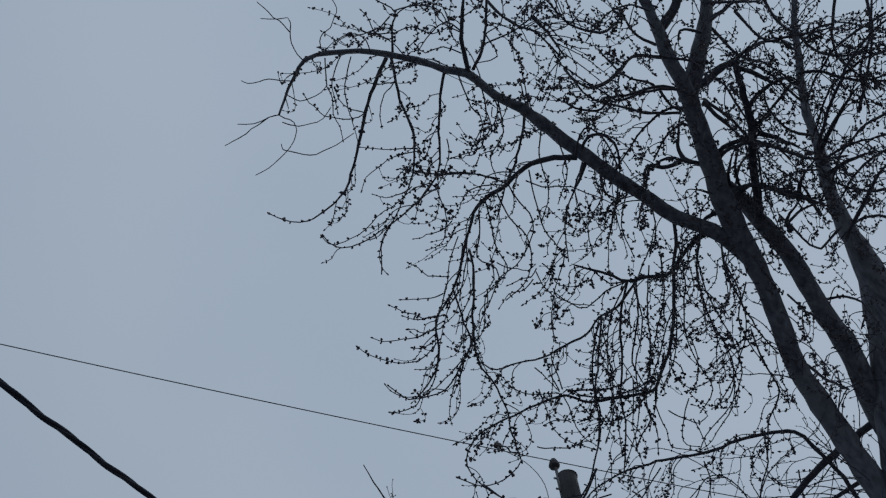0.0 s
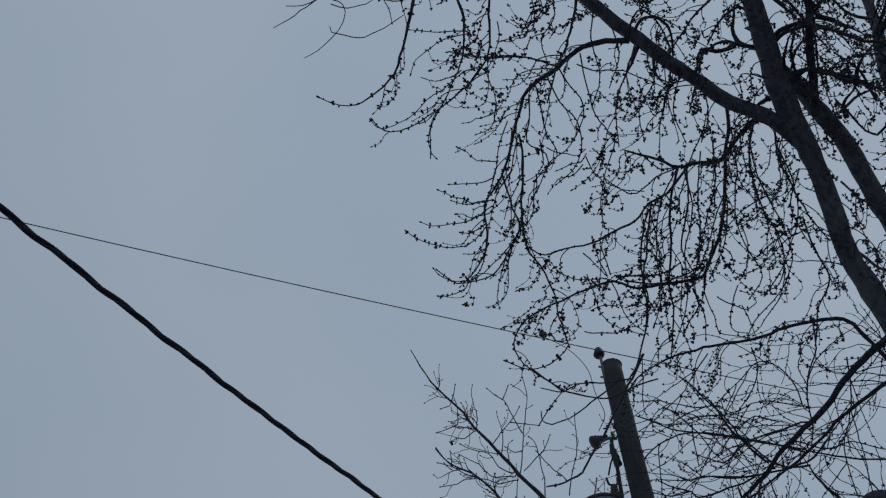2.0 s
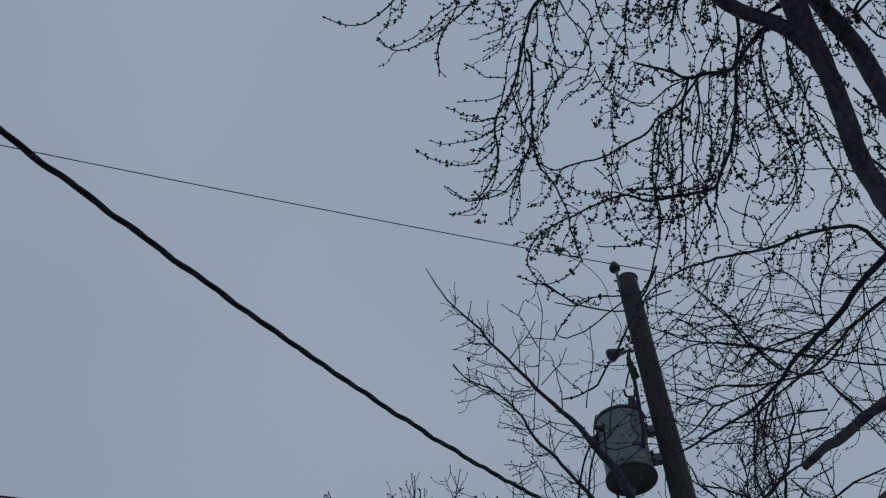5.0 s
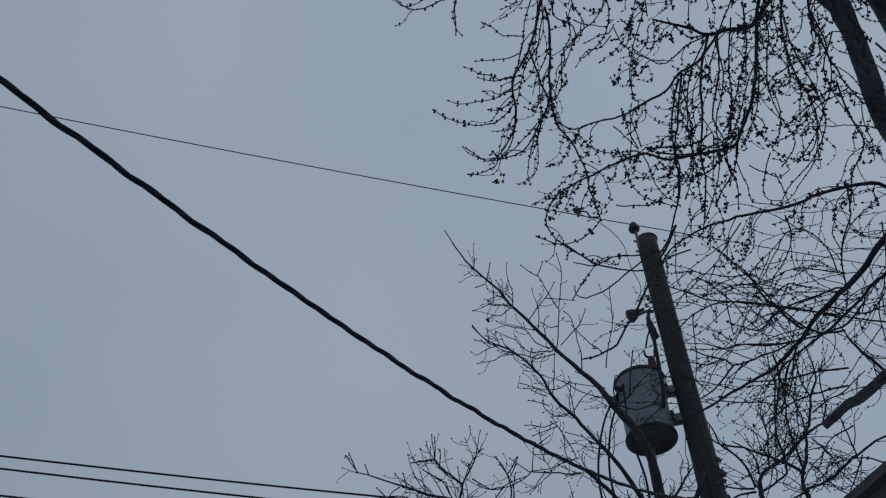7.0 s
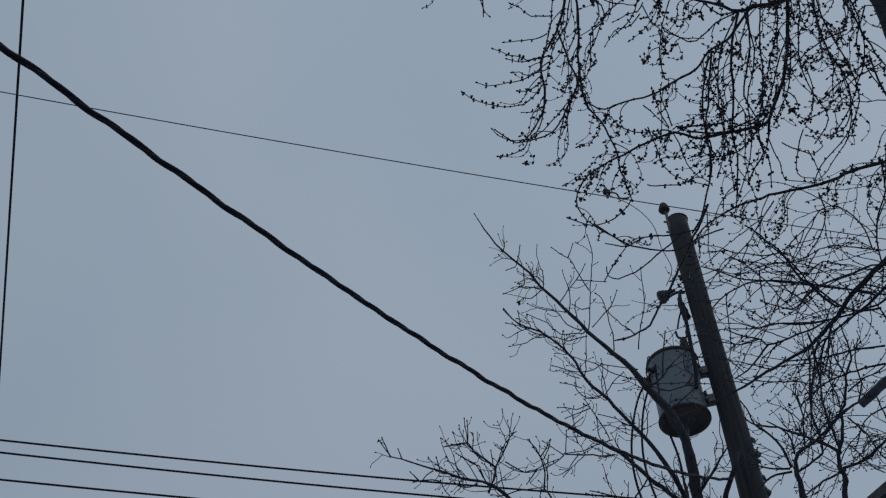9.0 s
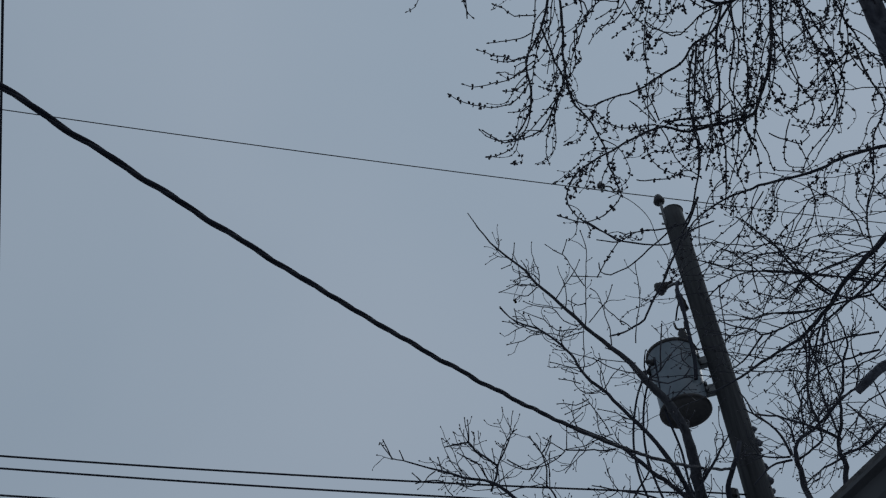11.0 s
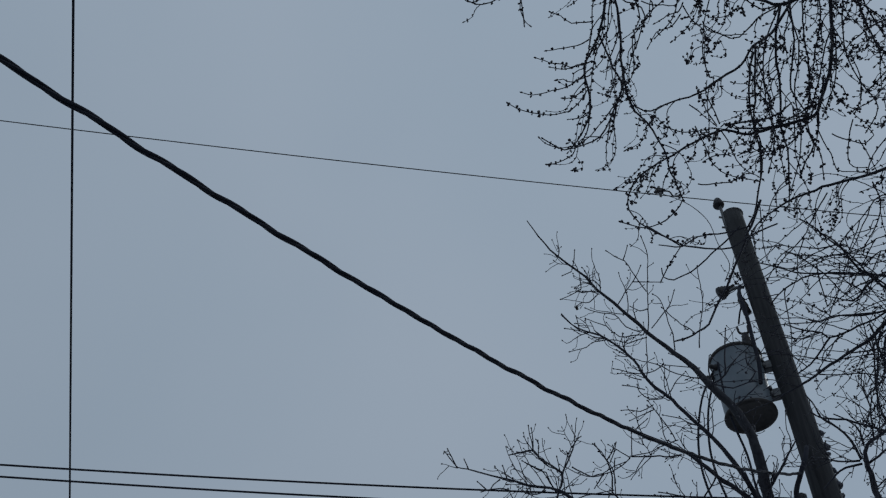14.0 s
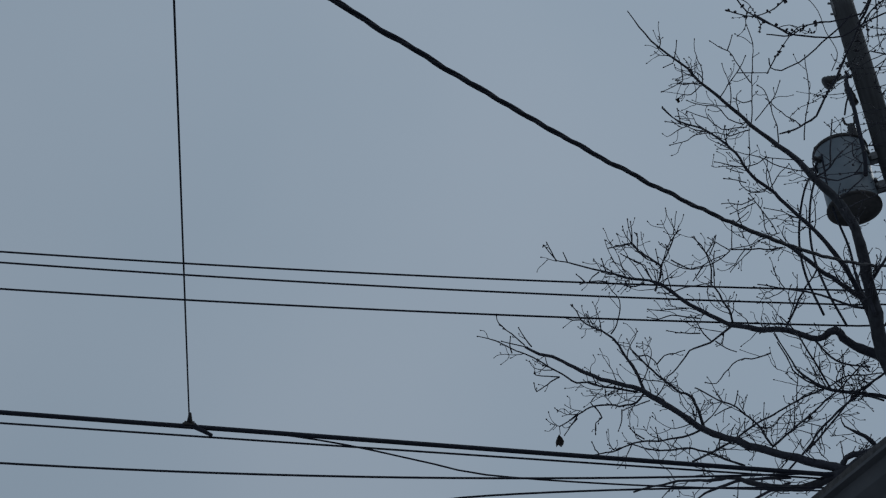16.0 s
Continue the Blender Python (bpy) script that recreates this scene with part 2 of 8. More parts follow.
# ---------- utility pole ----------
POLE = Vector((2.04, 8.15, 0))
LINE = Vector((-math.cos(radians(16.6)), -math.sin(radians(16.6)), 0))   # the way the wires run, to the viewer's left
FACE = Vector((LINE.y, -LINE.x, 0))
pole = thing("utility_pole", POLE, "tall weathered wooden utility pole with pin insulator", "utility pole")
heights = np.linspace(-0.3, 10.625, 60)
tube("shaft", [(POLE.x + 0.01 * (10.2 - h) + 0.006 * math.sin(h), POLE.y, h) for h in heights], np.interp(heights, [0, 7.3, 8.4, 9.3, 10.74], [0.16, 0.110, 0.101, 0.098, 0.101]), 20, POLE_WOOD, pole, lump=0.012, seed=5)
tube("top_cap", [(POLE.x, POLE.y, 10.62), (POLE.x, POLE.y, 10.634)], [0.106, 0.095], 16, TANK_BASE, pole, "dark weathered cap")
pin_at = POLE + LINE * 0.115
tube("pin", [(pin_at.x + 0.01, pin_at.y, z) for z in (10.40, 10.56, 10.68, 10.76)], [0.016] * 4, 8, STEEL, pole)
part("insulator", lathe([(0.02, 0.0), (0.05, 0.005), (0.058, 0.025), (0.045, 0.04), (0.05, 0.055), (0.043, 0.075), (0.028, 0.085), (0.033, 0.1), (0.025, 0.112), (0.004, 0.115)], 20, pin_at - POLE + Vector((0, 0, 10.735))), PORCELAIN, pole, "brown glazed pin insulator")
for z in (10.42, 10.57):
    tube("bolt", [POLE + LINE * 0.04 + Vector((0, 0, z)), POLE + LINE * 0.15 + Vector((0, 0, z))], [0.012, 0.012], 6, STEEL, pole)
# knobs of an old cut vine on one side
rng = np.random.default_rng(11)
for k in range(15):
    z = 7.85 - 0.075 * k
    a = math.atan2(-LINE.y, -LINE.x) + rng.uniform(-0.5, 0.2)
    r = np.interp(z, [7.3, 10.74], [0.118, 0.104])
    bm = bmesh.new()
    bmesh.ops.create_icosphere(bm, subdivisions=2, radius=rng.uniform(0.018, 0.036))
    for vert in bm.verts:
        vert.co *= 1 + 0.5 * noise.noise(vert.co * 40 + Vector((k, 0, 0)))
    bmesh.ops.translate(bm, vec=(r * math.cos(a) + 0.01 * (10.2 - z), r * math.sin(a), z), verts=bm.verts)
    part("knob", bm, BARK, pole)
# arrester on an arm
arm_z = 9.66
arm_way = Vector((-0.97, 0.22, 0)).normalized()
arrester_at = POLE + arm_way * 0.275
def arm_point(out, z):
    return tuple(POLE + arm_way * out + Vector((0, 0, z)))


arm_line = smooth_line([arm_point(0.1, arm_z - 0.02), arm_point(0.18, arm_z), arm_point(0.27, arm_z - 0.03)], 0.03)
tube("arm", arm_line, [0.016] * len(arm_line), 8, STEEL, pole)
part("arrester", lathe([(0.02, -0.08), (0.05, -0.072), (0.066, -0.06), (0.068, -0.035), (0.056, -0.02), (0.058, -0.006), (0.042, 0.01), (0.044, 0.02), (0.028, 0.035), (0.03, 0.044), (0.016, 0.06), (0.014, 0.1)], 16, arrester_at - POLE + Vector((0, 0, arm_z)), Vector((0, 0, 1)).rotation_difference(-arm_way + Vector((0, 0, 0.45))).to_matrix().to_4x4()), PORCELAIN, pole, "dark porcelain surge arrester")
part("cutout", lathe([(0.012, -0.15), (0.04, -0.14), (0.034, -0.08), (0.04, -0.06), (0.03, 0.0), (0.036, 0.03), (0.024, 0.06), (0.014, 0.12)], 14, arm_way * 0.155 + Vector((0, 0, 9.46)), Matrix.Rotation(-0.12, 4, "Y")), PORCELAIN, pole, "dark fuse cutout")
for z in (7.21, 7.07, 6.88):
    part("spool", lathe([(0.03, -0.035), (0.038, -0.03), (0.024, 0.0), (0.038, 0.03), (0.03, 0.035)], 14, LINE * 0.19 + Vector((0, 0, z))), PORCELAIN, pole, "porcelain spool insulator")
tube("spool_rack", [POLE + LINE * 0.155 + Vector((0, 0, 6.74)), POLE + LINE * 0.155 + Vector((0, 0, 7.25))], [0.02, 0.02], 6, STEEL, pole)

# ---------- transformer ----------
TANK = POLE + Vector((-0.35, 0.08, 8.17))
transformer = thing("transformer", TANK, "grey pole-mounted transformer can with dark rusty base", "transformer")
part("tank", lathe([(0.206, 0.014), (0.209, 0.03), (0.214, 0.36), (0.221, 0.63), (0.226, 0.645)], 40), PAINT, transformer)
part("base", lathe([(0.02, 0.008), (0.18, 0.004), (0.19, -0.012), (0.212, -0.012), (0.225, -0.004), (0.225, 0.012), (0.216, 0.024), (0.204, 0.026)], 40), TANK_BASE, transformer, "dark rusty dished base")
part("lid", lathe([(0.216, 0.622), (0.230, 0.625), (0.235, 0.638), (0.231, 0.655), (0.218, 0.668), (0.19, 0.68), (0.085, 0.7), (0.02, 0.705)], 40), TANK_BASE, transformer, "dark domed lid with clamp band")
for a, r, tall in ((-0.75, 0.165, 0.21), (1.9, 0.12, 0.17)):
    at = Vector((r * math.cos(a), r * math.sin(a), 0.68))
    b = part("bushing", lathe([(0.042, 0.0), (0.046, 0.015), (0.034, 0.035), (0.043, 0.055), (0.032, 0.075), (0.04, 0.095), (0.03, 0.115), (0.036, 0.132), (0.022, 0.15), (0.016, 0.168)], 16, at), PORCELAIN, transformer, "dark ribbed bushing")
    top = TANK + at + Vector((0, 0, 0.16))
    bpy.context.view_layer.update()
    for out in (-0.05, 0.045):
        prong = smooth_line([top, top + Vector((out * 0.8, 0, 0.018)), top + Vector((out, 0, tall - 0.12))], 0.02)
        tube("terminal", prong, [0.011] * len(prong), 7, TANK_BASE, b)
for k in range(3):
    a = 2.5 + 0.55 * k
    part("side_bushing", lathe([(0.03, 0.0), (0.03, 0.02), (0.02, 0.03), (0.022, 0.06), (0.012, 0.075)], 12, (0.215 * math.cos(a), 0.215 * math.sin(a), 0.5), Matrix.Rotation(a, 4, "Z") @ Matrix.Rotation(math.pi / 2, 4, "Y")), PORCELAIN, transformer)
way_in = (POLE - Vector((TANK.x, TANK.y, 0))).normalized()
for z in (0.16, 0.48):
    bm = block((0.15, 0.07, 0.1), way_in * 0.235 + Vector((0, 0, z)), math.atan2(way_in.y, way_in.x), 0.012)
    hanger = part("hanger", bm, STEEL, transformer, "galvanised hanger bracket", smooth=False)
    for dz in (-0.03, 0.03):
        bm = lathe([(0.015, 0.0), (0.015, 0.03)], 6, way_in * 0.22 + Vector((way_in.y, -way_in.x, 0)) * 0.05 + Vector((0, 0, z + dz)))
        part("nut", bm, STEEL, hanger)

# ---------- wires ----------
def wire(name, points, radius, material, label, sides=6, step=0.25, group=""):
    line = smooth_line(points, step)
    ob = tube(name, line, [radius] * len(line), sides, material, None, "")
    return tagged(ob, label, "wire", group)


def span(name, high, sag, radius, material, label, far=45.0, back=30.0, side=0.0, slope=0.0, group=""):
    """A wire along the pole line: high at the pole, hanging by sag at mid span."""
    pts = []
    for s in np.concatenate([-np.linspace(back, 2, 8), np.linspace(0, 10, 12), np.linspace(13, far, 9)]):
        length = far if s > 0 else back
        q = POLE + LINE * s + FACE * side
        pts.append((q.x, q.y, high + slope * s - 4 * sag * abs(s) / length * (1 - abs(s) / length)))
    return wire(name, pts, radius, material, label, group=group, step=0.6)




def sagging(name, high, fall, bow, radius, label, group="", material=RUBBER):
    """A wire along the pole line that falls and bows near the pole, and then runs on straight."""
    pts = []
    for s in np.concatenate([-np.linspace(30, 2, 8), np.linspace(0, 8, 14), np.linspace(11, 45, 9)]):
        q, near = POLE + LINE * s, min(abs(s), 8.0)
        pts.append((q.x, q.y, high + fall * near + bow * near ** 2 + (fall + 16 * bow) * (abs(s) - near)))
    return wire(name, pts, radius, material, label, group=group, step=0.6)


sagging("primary_wire", 10.827, 0.0015, 0.0029, 0.0058, "thin bare overhead power wire on the pole top", material=WIRE)
for z, fall, bow in ((7.211, -0.0554, 0.00452), (7.07, -0.0485, 0.00443), (6.877, -0.0517, 0.00406)):
    sagging("secondary_wire", z, fall, bow, 0.0075, "black overhead power wire below the transformer", "secondary wires")
span("telephone_cable", 5.55, 0.0, 0.0165, RUBBER, "thick black telephone cable strung between poles", slope=0.0245, side=0.0)
span("telephone_wire", 5.54, 0.0, 0.007, RUBBER, "thin black wire beside the telephone cable", slope=0.0165, side=0.03, group="telephone wires")
sagging("telephone_wire", 5.705, -0.1164, 0.00931, 0.0075, "thin black wire under the telephone cable", "telephone wires")


def along(s, z, side=0.0):
    q = POLE + LINE * s + FACE * side
    return (q.x, q.y, z)


wire("slack_wire", [along(5.4, 5.69, 0.02), along(4.9, 5.675, 0.02), along(4.4, 5.62, 0.02), along(3.8, 5.51, 0.02), along(3.45, 5.45, 0.02), along(2.6, 5.43, 0.02), along(1.5, 5.45, 0.02), along(0.1, 5.5, 0.02)], 0.006, RUBBER, "slack black wire drooping from the telephone cable", group="telephone wires")
wire("slack_wire", [along(4.2, 5.16, 0.05), along(3.6, 5.29, 0.05), along(2.6, 5.40, 0.05), along(1.5, 5.48, 0.05), along(0.1, 5.55, 0.05)], 0.007, RUBBER, "slack black wire drooping below the telephone cable", group="telephone wires")

# drop wire from the telephone cable, over the viewer's head
CLAMP = Vector(along(5.45, 5.69))
drop_way = Vector((0.339, -0.940, 0))
drop_line = [CLAMP + drop_way * q + Vector((0, 0, 0.012)) for q in (0.0, 0.12, 1.2, 4, 8, 13)]
wire("drop_wire", drop_line, 0.0058, RUBBER, "thin black drop wire running from telephone cable to house", step=0.2)
clamp = thing("wire_clamp", CLAMP, "dark metal clamp holding drop wire on the cable", "clamp")
bm = block((0.09, 0.05, 0.045), (0, 0, 0.006), math.atan2(LINE.y, LINE.x), 0.012)
part("body", bm, TANK_BASE, None, smooth=False).parent = clamp
tube("tail", [CLAMP - LINE * 0.03, CLAMP - LINE * 0.16 + Vector((0, 0, -0.065))], [0.02, 0.012], 8, RUBBER, clamp)
tube("jaw", [CLAMP + Vector((0, 0, 0.02)), CLAMP + drop_way * 0.08 + Vector((0, 0, 0.05))], [0.022, 0.01], 8, TANK_BASE, clamp)

# hot-line clamp on the primary wire and its thin tap
tap_clamp = thing("line_clamp", along(0.7, 10.865), "small dark clamp hanging on the thin primary wire", "clamp")
base = Vector(along(0.7, 10.865))
tube("screw", [base + Vector((0, 0, -0.055)), base + Vector((0, 0, 0.09))], [0.014, 0.016], 8, STEEL, tap_clamp)
bm = block((0.075, 0.045, 0.06), (0, 0, 0.03), math.atan2(LINE.y, LINE.x), 0.008)
part("jaw", bm, TANK_BASE, None, smooth=False).parent = tap_clamp
line = smooth_line([base + Vector((0, 0, 0.03)), base - LINE * 0.1 + Vector((0, 0, 0.035)), base - LINE * 0.13 + Vector((0, 0, -0.03)), base - LINE * 0.22 + Vector((0, 0, -0.01))], 0.03)
tube("stirrup", line, [0.009] * len(line), 6, TANK_BASE, tap_clamp)

# service cable: three strands twisted together, from the pole past the viewer
CABLE_FROM = Vector((-1.545, 1.799, 0))
cable_way = (Vector((1.95, 8.05, 0)) - CABLE_FROM).normalized()
s = np.linspace(-5.5, 7.02, 560)
mid = np.array([(CABLE_FROM + cable_way * q)[:] for q in s])
mid[:, 2] = 4.785 + 0.2111 * s + 0.00535 * s ** 2 + 0.00229 * np.maximum(s, 0) ** 3
mid[:, 2] += 0.0052 * np.sin(2 * np.pi * s / 0.36 + 1.3 * np.sin(1.1 * s)) * (0.6 + 0.4 * np.sin(2.3 * s))
cable = thing("service_cable", mid[-1], "thick black twisted service cable from pole to house", "cable")
for k in range(3):
    turn = 2 * np.pi * (s / 0.5 + 0.06 * np.sin(1.7 * s) + k / 3)
    side = np.array([cable_way.y, -cable_way.x, 0])
    off = np.outer(np.cos(turn), side) + np.outer(np.sin(turn), [0, 0, 1.0])
    rad = (0.0066, 0.0066, 0.0052)[k]
    tube("strand", mid + off * 0.0066, [rad] * len(s), 8, RUBBER, cable)

# leads from the transformer and small wires on the pole
wire("transformer_lead", [(1.50, 8.20, 8.74), (1.31, 8.16, 8.36), (1.20, 8.22, 7.93), (1.19, 8.23, 7.54), (1.26, 8.22, 7.14)], 0.010, RUBBER, "black lead looping down from the transformer", step=0.08, group="transformer leads")
wire("transformer_lead", [(1.50, 8.24, 8.72), (1.35, 8.22, 8.28), (1.29, 8.27, 7.85), (1.33, 8.28, 7.44), (1.42, 8.26, 7.04)], 0.010, RUBBER, "black lead looping down from the transformer", step=0.08, group="transformer leads")
wire("transformer_lead", [(1.51, 8.10, 8.70), (1.51, 8.16, 8.16), (1.57, 8.22, 7.77), (1.58, 8.24, 7.39), (1.66, 8.12, 7.05)], 0.010, RUBBER, "black lead looping down from the transformer", step=0.08, group="transformer leads")
wire("riser_cable", [(2.0, 8.0, 7.62), (1.94, 7.92, 7.45), (1.87, 7.93, 7.31), (1.80, 7.96, 7.14), (1.83, 8.0, 6.92), (1.90, 8.02, 6.69), (1.93, 8.03, 6.2)], 0.022, RUBBER, "thick black cable bowed against the pole", step=0.06)
wire("tap_wire", [(1.38, 7.95, 10.85), (1.56, 7.98, 10.74), (1.69, 7.99, 10.57), (1.77, 8.01, 10.38), (1.80, 8.06, 10.15), (1.86, 8.10, 9.89), (1.79, 8.19, 9.76)], 0.0042, WIRE, "thin tap wire from the line clamp to the arrester", step=0.08)
wire("jumper_cable", [(1.90, 8.13, 9.62), (1.86, 8.06, 9.48), (1.85, 8.02, 9.30), (1.85, 8.01, 9.10), (1.84, 8.0, 8.85), (1.83, 8.0, 8.55), (1.80, 8.02, 8.34)], 0.018, RUBBER, "black jumper cable down the transformer's side", step=0.06)
wire("jumper_cable", [(1.86, 8.12, 9.36), (1.83, 8.15, 9.30), (1.80, 8.19, 9.20)], 0.008, RUBBER, "black jumper cable from cutout to bushing", step=0.06)

# ---------- trees ----------
PATHS = {}


def bough(tree, kind, rows):
    """One limb of a tree as a part: rows of place and radius. Kept for the twigs that grow on it."""
    rows = list(rows)
    if kind == "trunk":
        x, y, z, r = rows[0]
        bx, by = FOOT[tree.name]
        low = [(bx, by, -0.25, r * 1.9), (bx, by, 0.12, r * 1.5), (bx, by, 0.6, r * 1.2)]
        low += [(bx + (x - bx) * k, by + (y - by) * k, 0.6 + (z - 0.6) * k, r * (1.15 - 0.12 * k)) for k in (0.35, 0.7, 0.87, 0.94, 0.97, 0.987)]
        rows = low + rows
    thick = max(r for *_, r in rows)
    line = smooth_line(rows, 0.10 if thick > 0.05 else 0.06)
    seed = int(abs(rows[-1][0] * 997 + rows[-1][2] * 131)) % 9973
    rng = np.random.default_rng(seed)
    n = len(line)
    ends = np.minimum(1, np.minimum(np.arange(n), np.arange(n)[::-1]) / 4)[:, None]
    wob = np.cumsum(rng.standard_normal((n, 3)), 0)
    wob -= np.linspace(0, 1, n)[:, None] * wob[-1]
    line[:, :3] += ends * wob * (0.006 if "sapling" in tree.name else 0.004 if thick < 0.05 else 0.005)
    radii = np.maximum(line[:, 3] * (0.78 if kind == "shoot" else 1.0), 0.0022)
    radii = radii * (1 + 0.05 * rng.standard_normal(n))
    if radii[-1] > 0.008 and radii[0] < 0.04 and kind == "branch" and radii[-1] <= radii[0]:
        radii[-6:] *= np.linspace(1, 0.3, min(6, n))
    if kind == "branch" and 0.004 < radii[0] < 0.03 and radii[0] <= radii[-1]:
        radii[:6] *= np.linspace(0.3, 1, min(6, n))
    sides = 18 if thick > 0.1 else 10 if thick > 0.03 else 7
    ob = tube(kind, line[:, :3], radii, sides, (BARK if tree.name == "maple_tree" else YOUNG_BARK) if thick > 0.045 else SMOOTH_BARK if thick > 0.012 else TWIG, tree, lump=0.05 if thick > 0.015 and tree.name != "maple_tree" else 0.035 if thick > 0.03 else 0.0, seed=seed)
    PATHS.setdefault(tree.name, []).append((kind, line))
    return ob


class Sticks:
    """Gathers many thin tubes or buds into one mesh."""

    def __init__(self):
        self.verts, self.faces, self.count = [], [], 0

    def tube(self, path, radii, sides=3):
        verts, quads = tube_arrays(path, radii, sides)
        self.verts.append(verts)
        self.faces.append(quads + self.count)
        self.count += len(verts)

    def bud(self, place, way, long, wide, rng):
        """A small pointed lump with an uneven outline."""
        way = way / (np.linalg.norm(way) + 1e-9)
        u = np.cross(way, (0.3, 0.5, 0.81))
        u /= np.linalg.norm(u) + 1e-9
        v = np.cross(way, u)
        rows = []
        for h, w in ((0.0, 0.55), (0.3, 1.0), (0.7, 0.95), (1.0, 0.42)):
            for k in range(4):
                a = k * np.pi / 2 + h
                q = wide * w * rng.uniform(0.75, 1.2)
                rows.append(place + way * long * h + q * (np.cos(a) * u + np.sin(a) * v))
        self.verts.append(np.array(rows))
        i, j = np.meshgrid(np.arange(3), np.arange(4), indexing="ij")
        a, b = i * 4 + j, i * 4 + (j + 1) % 4
        self.faces.append(np.vstack([np.stack([a, b, b + 4, a + 4], -1).reshape(-1, 4), [[12, 13, 14, 15]]]) + self.count)
        self.count += 16

    def finish(self, name, material, parent, label=""):
        data = bpy.data.meshes.new(name)
        base = np.array(parent.matrix_world.translation)
        data.from_pydata((np.vstack(self.verts) - base).tolist(), [], np.vstack(self.faces).tolist())
        ob = part_mesh(name, data, material, None, label)
        ob.parent = parent
        ob["kind"] = "stuff"
        return ob


def unit(v):
    return v / (np.linalg.norm(v) + 1e-9)


def ease(a, b, f):
    f = min(1.0, max(0.0, (f - a) / (b - a)))
    return f * f * (3 - 2 * f)


def stem(start, way, length, hang, tip, lift, wander, rng, step=0.032):
    """A thin shoot: leaves along way, hangs by hang, and swings towards tip by lift at its end."""
    n = max(6, int(length / step))
    way, tip = unit(np.array(way, float)), unit(np.array(tip, float))
    sway, turn = rng.standard_normal(3) * wander, rng.uniform(0, 6.3)
    pts = [np.array(start, float)]
    for k in range(n):
        f = (k + 0.5) / n
        s1, s2 = hang * ease(0.0, 0.4, f), lift * ease(0.42, 1.0, f)
        d = way * (1 - s1) * (1 - s2) + np.array([0, 0, -1.0]) * s1 * (1 - s2) + tip * s2
        d = unit(d) + sway * math.sin(turn + 5.0 * f) + rng.standard_normal(3) * wander * 0.45
        pts.append(pts[-1] + unit(d) * length / n)
    return np.array(pts)


def flower_buds(buds, path, rng, spacing, size, from_part=0.25):
    """Opposite pairs and clusters of round flower buds along a shoot, and a bud at its end."""
    seg = np.linalg.norm(np.diff(path, axis=0), axis=1)
    arc = np.concatenate([[0], np.cumsum(seg)])
    size *= rng.choice([0.7, 0.88, 1.0, 1.15])
    spacing *= rng.uniform(0.75, 1.4)
    s = arc[-1] * from_part + rng.uniform(0, spacing)
    while s < arc[-1]:
        q = np.array([np.interp(s, arc, path[:, k]) for k in range(3)])
        t = unit(np.array([np.interp(min(s + 0.03, arc[-1]), arc, path[:, k]) for k in range(3)]) - q)
        big = size * rng.uniform(0.65, 1.2)
        out = unit(np.cross(t, rng.standard_normal(3)))
        for sign in (1, -1):
            if rng.random() < 0.22:
                continue
            for k in range(1 + (rng.random() < 0.4) + (rng.random() < 0.12)):
                way = unit(sign * out + 0.4 * t + 0.45 * rng.standard_normal(3))
                buds.bud(q + way * big * 0.35, way, 1.5 * big, 0.72 * big, rng)
        s += spacing * rng.uniform(0.55, 1.6)
    buds.bud(path[-1], path[-1] - path[-2], 2.0 * size, 0.6 * size, rng)


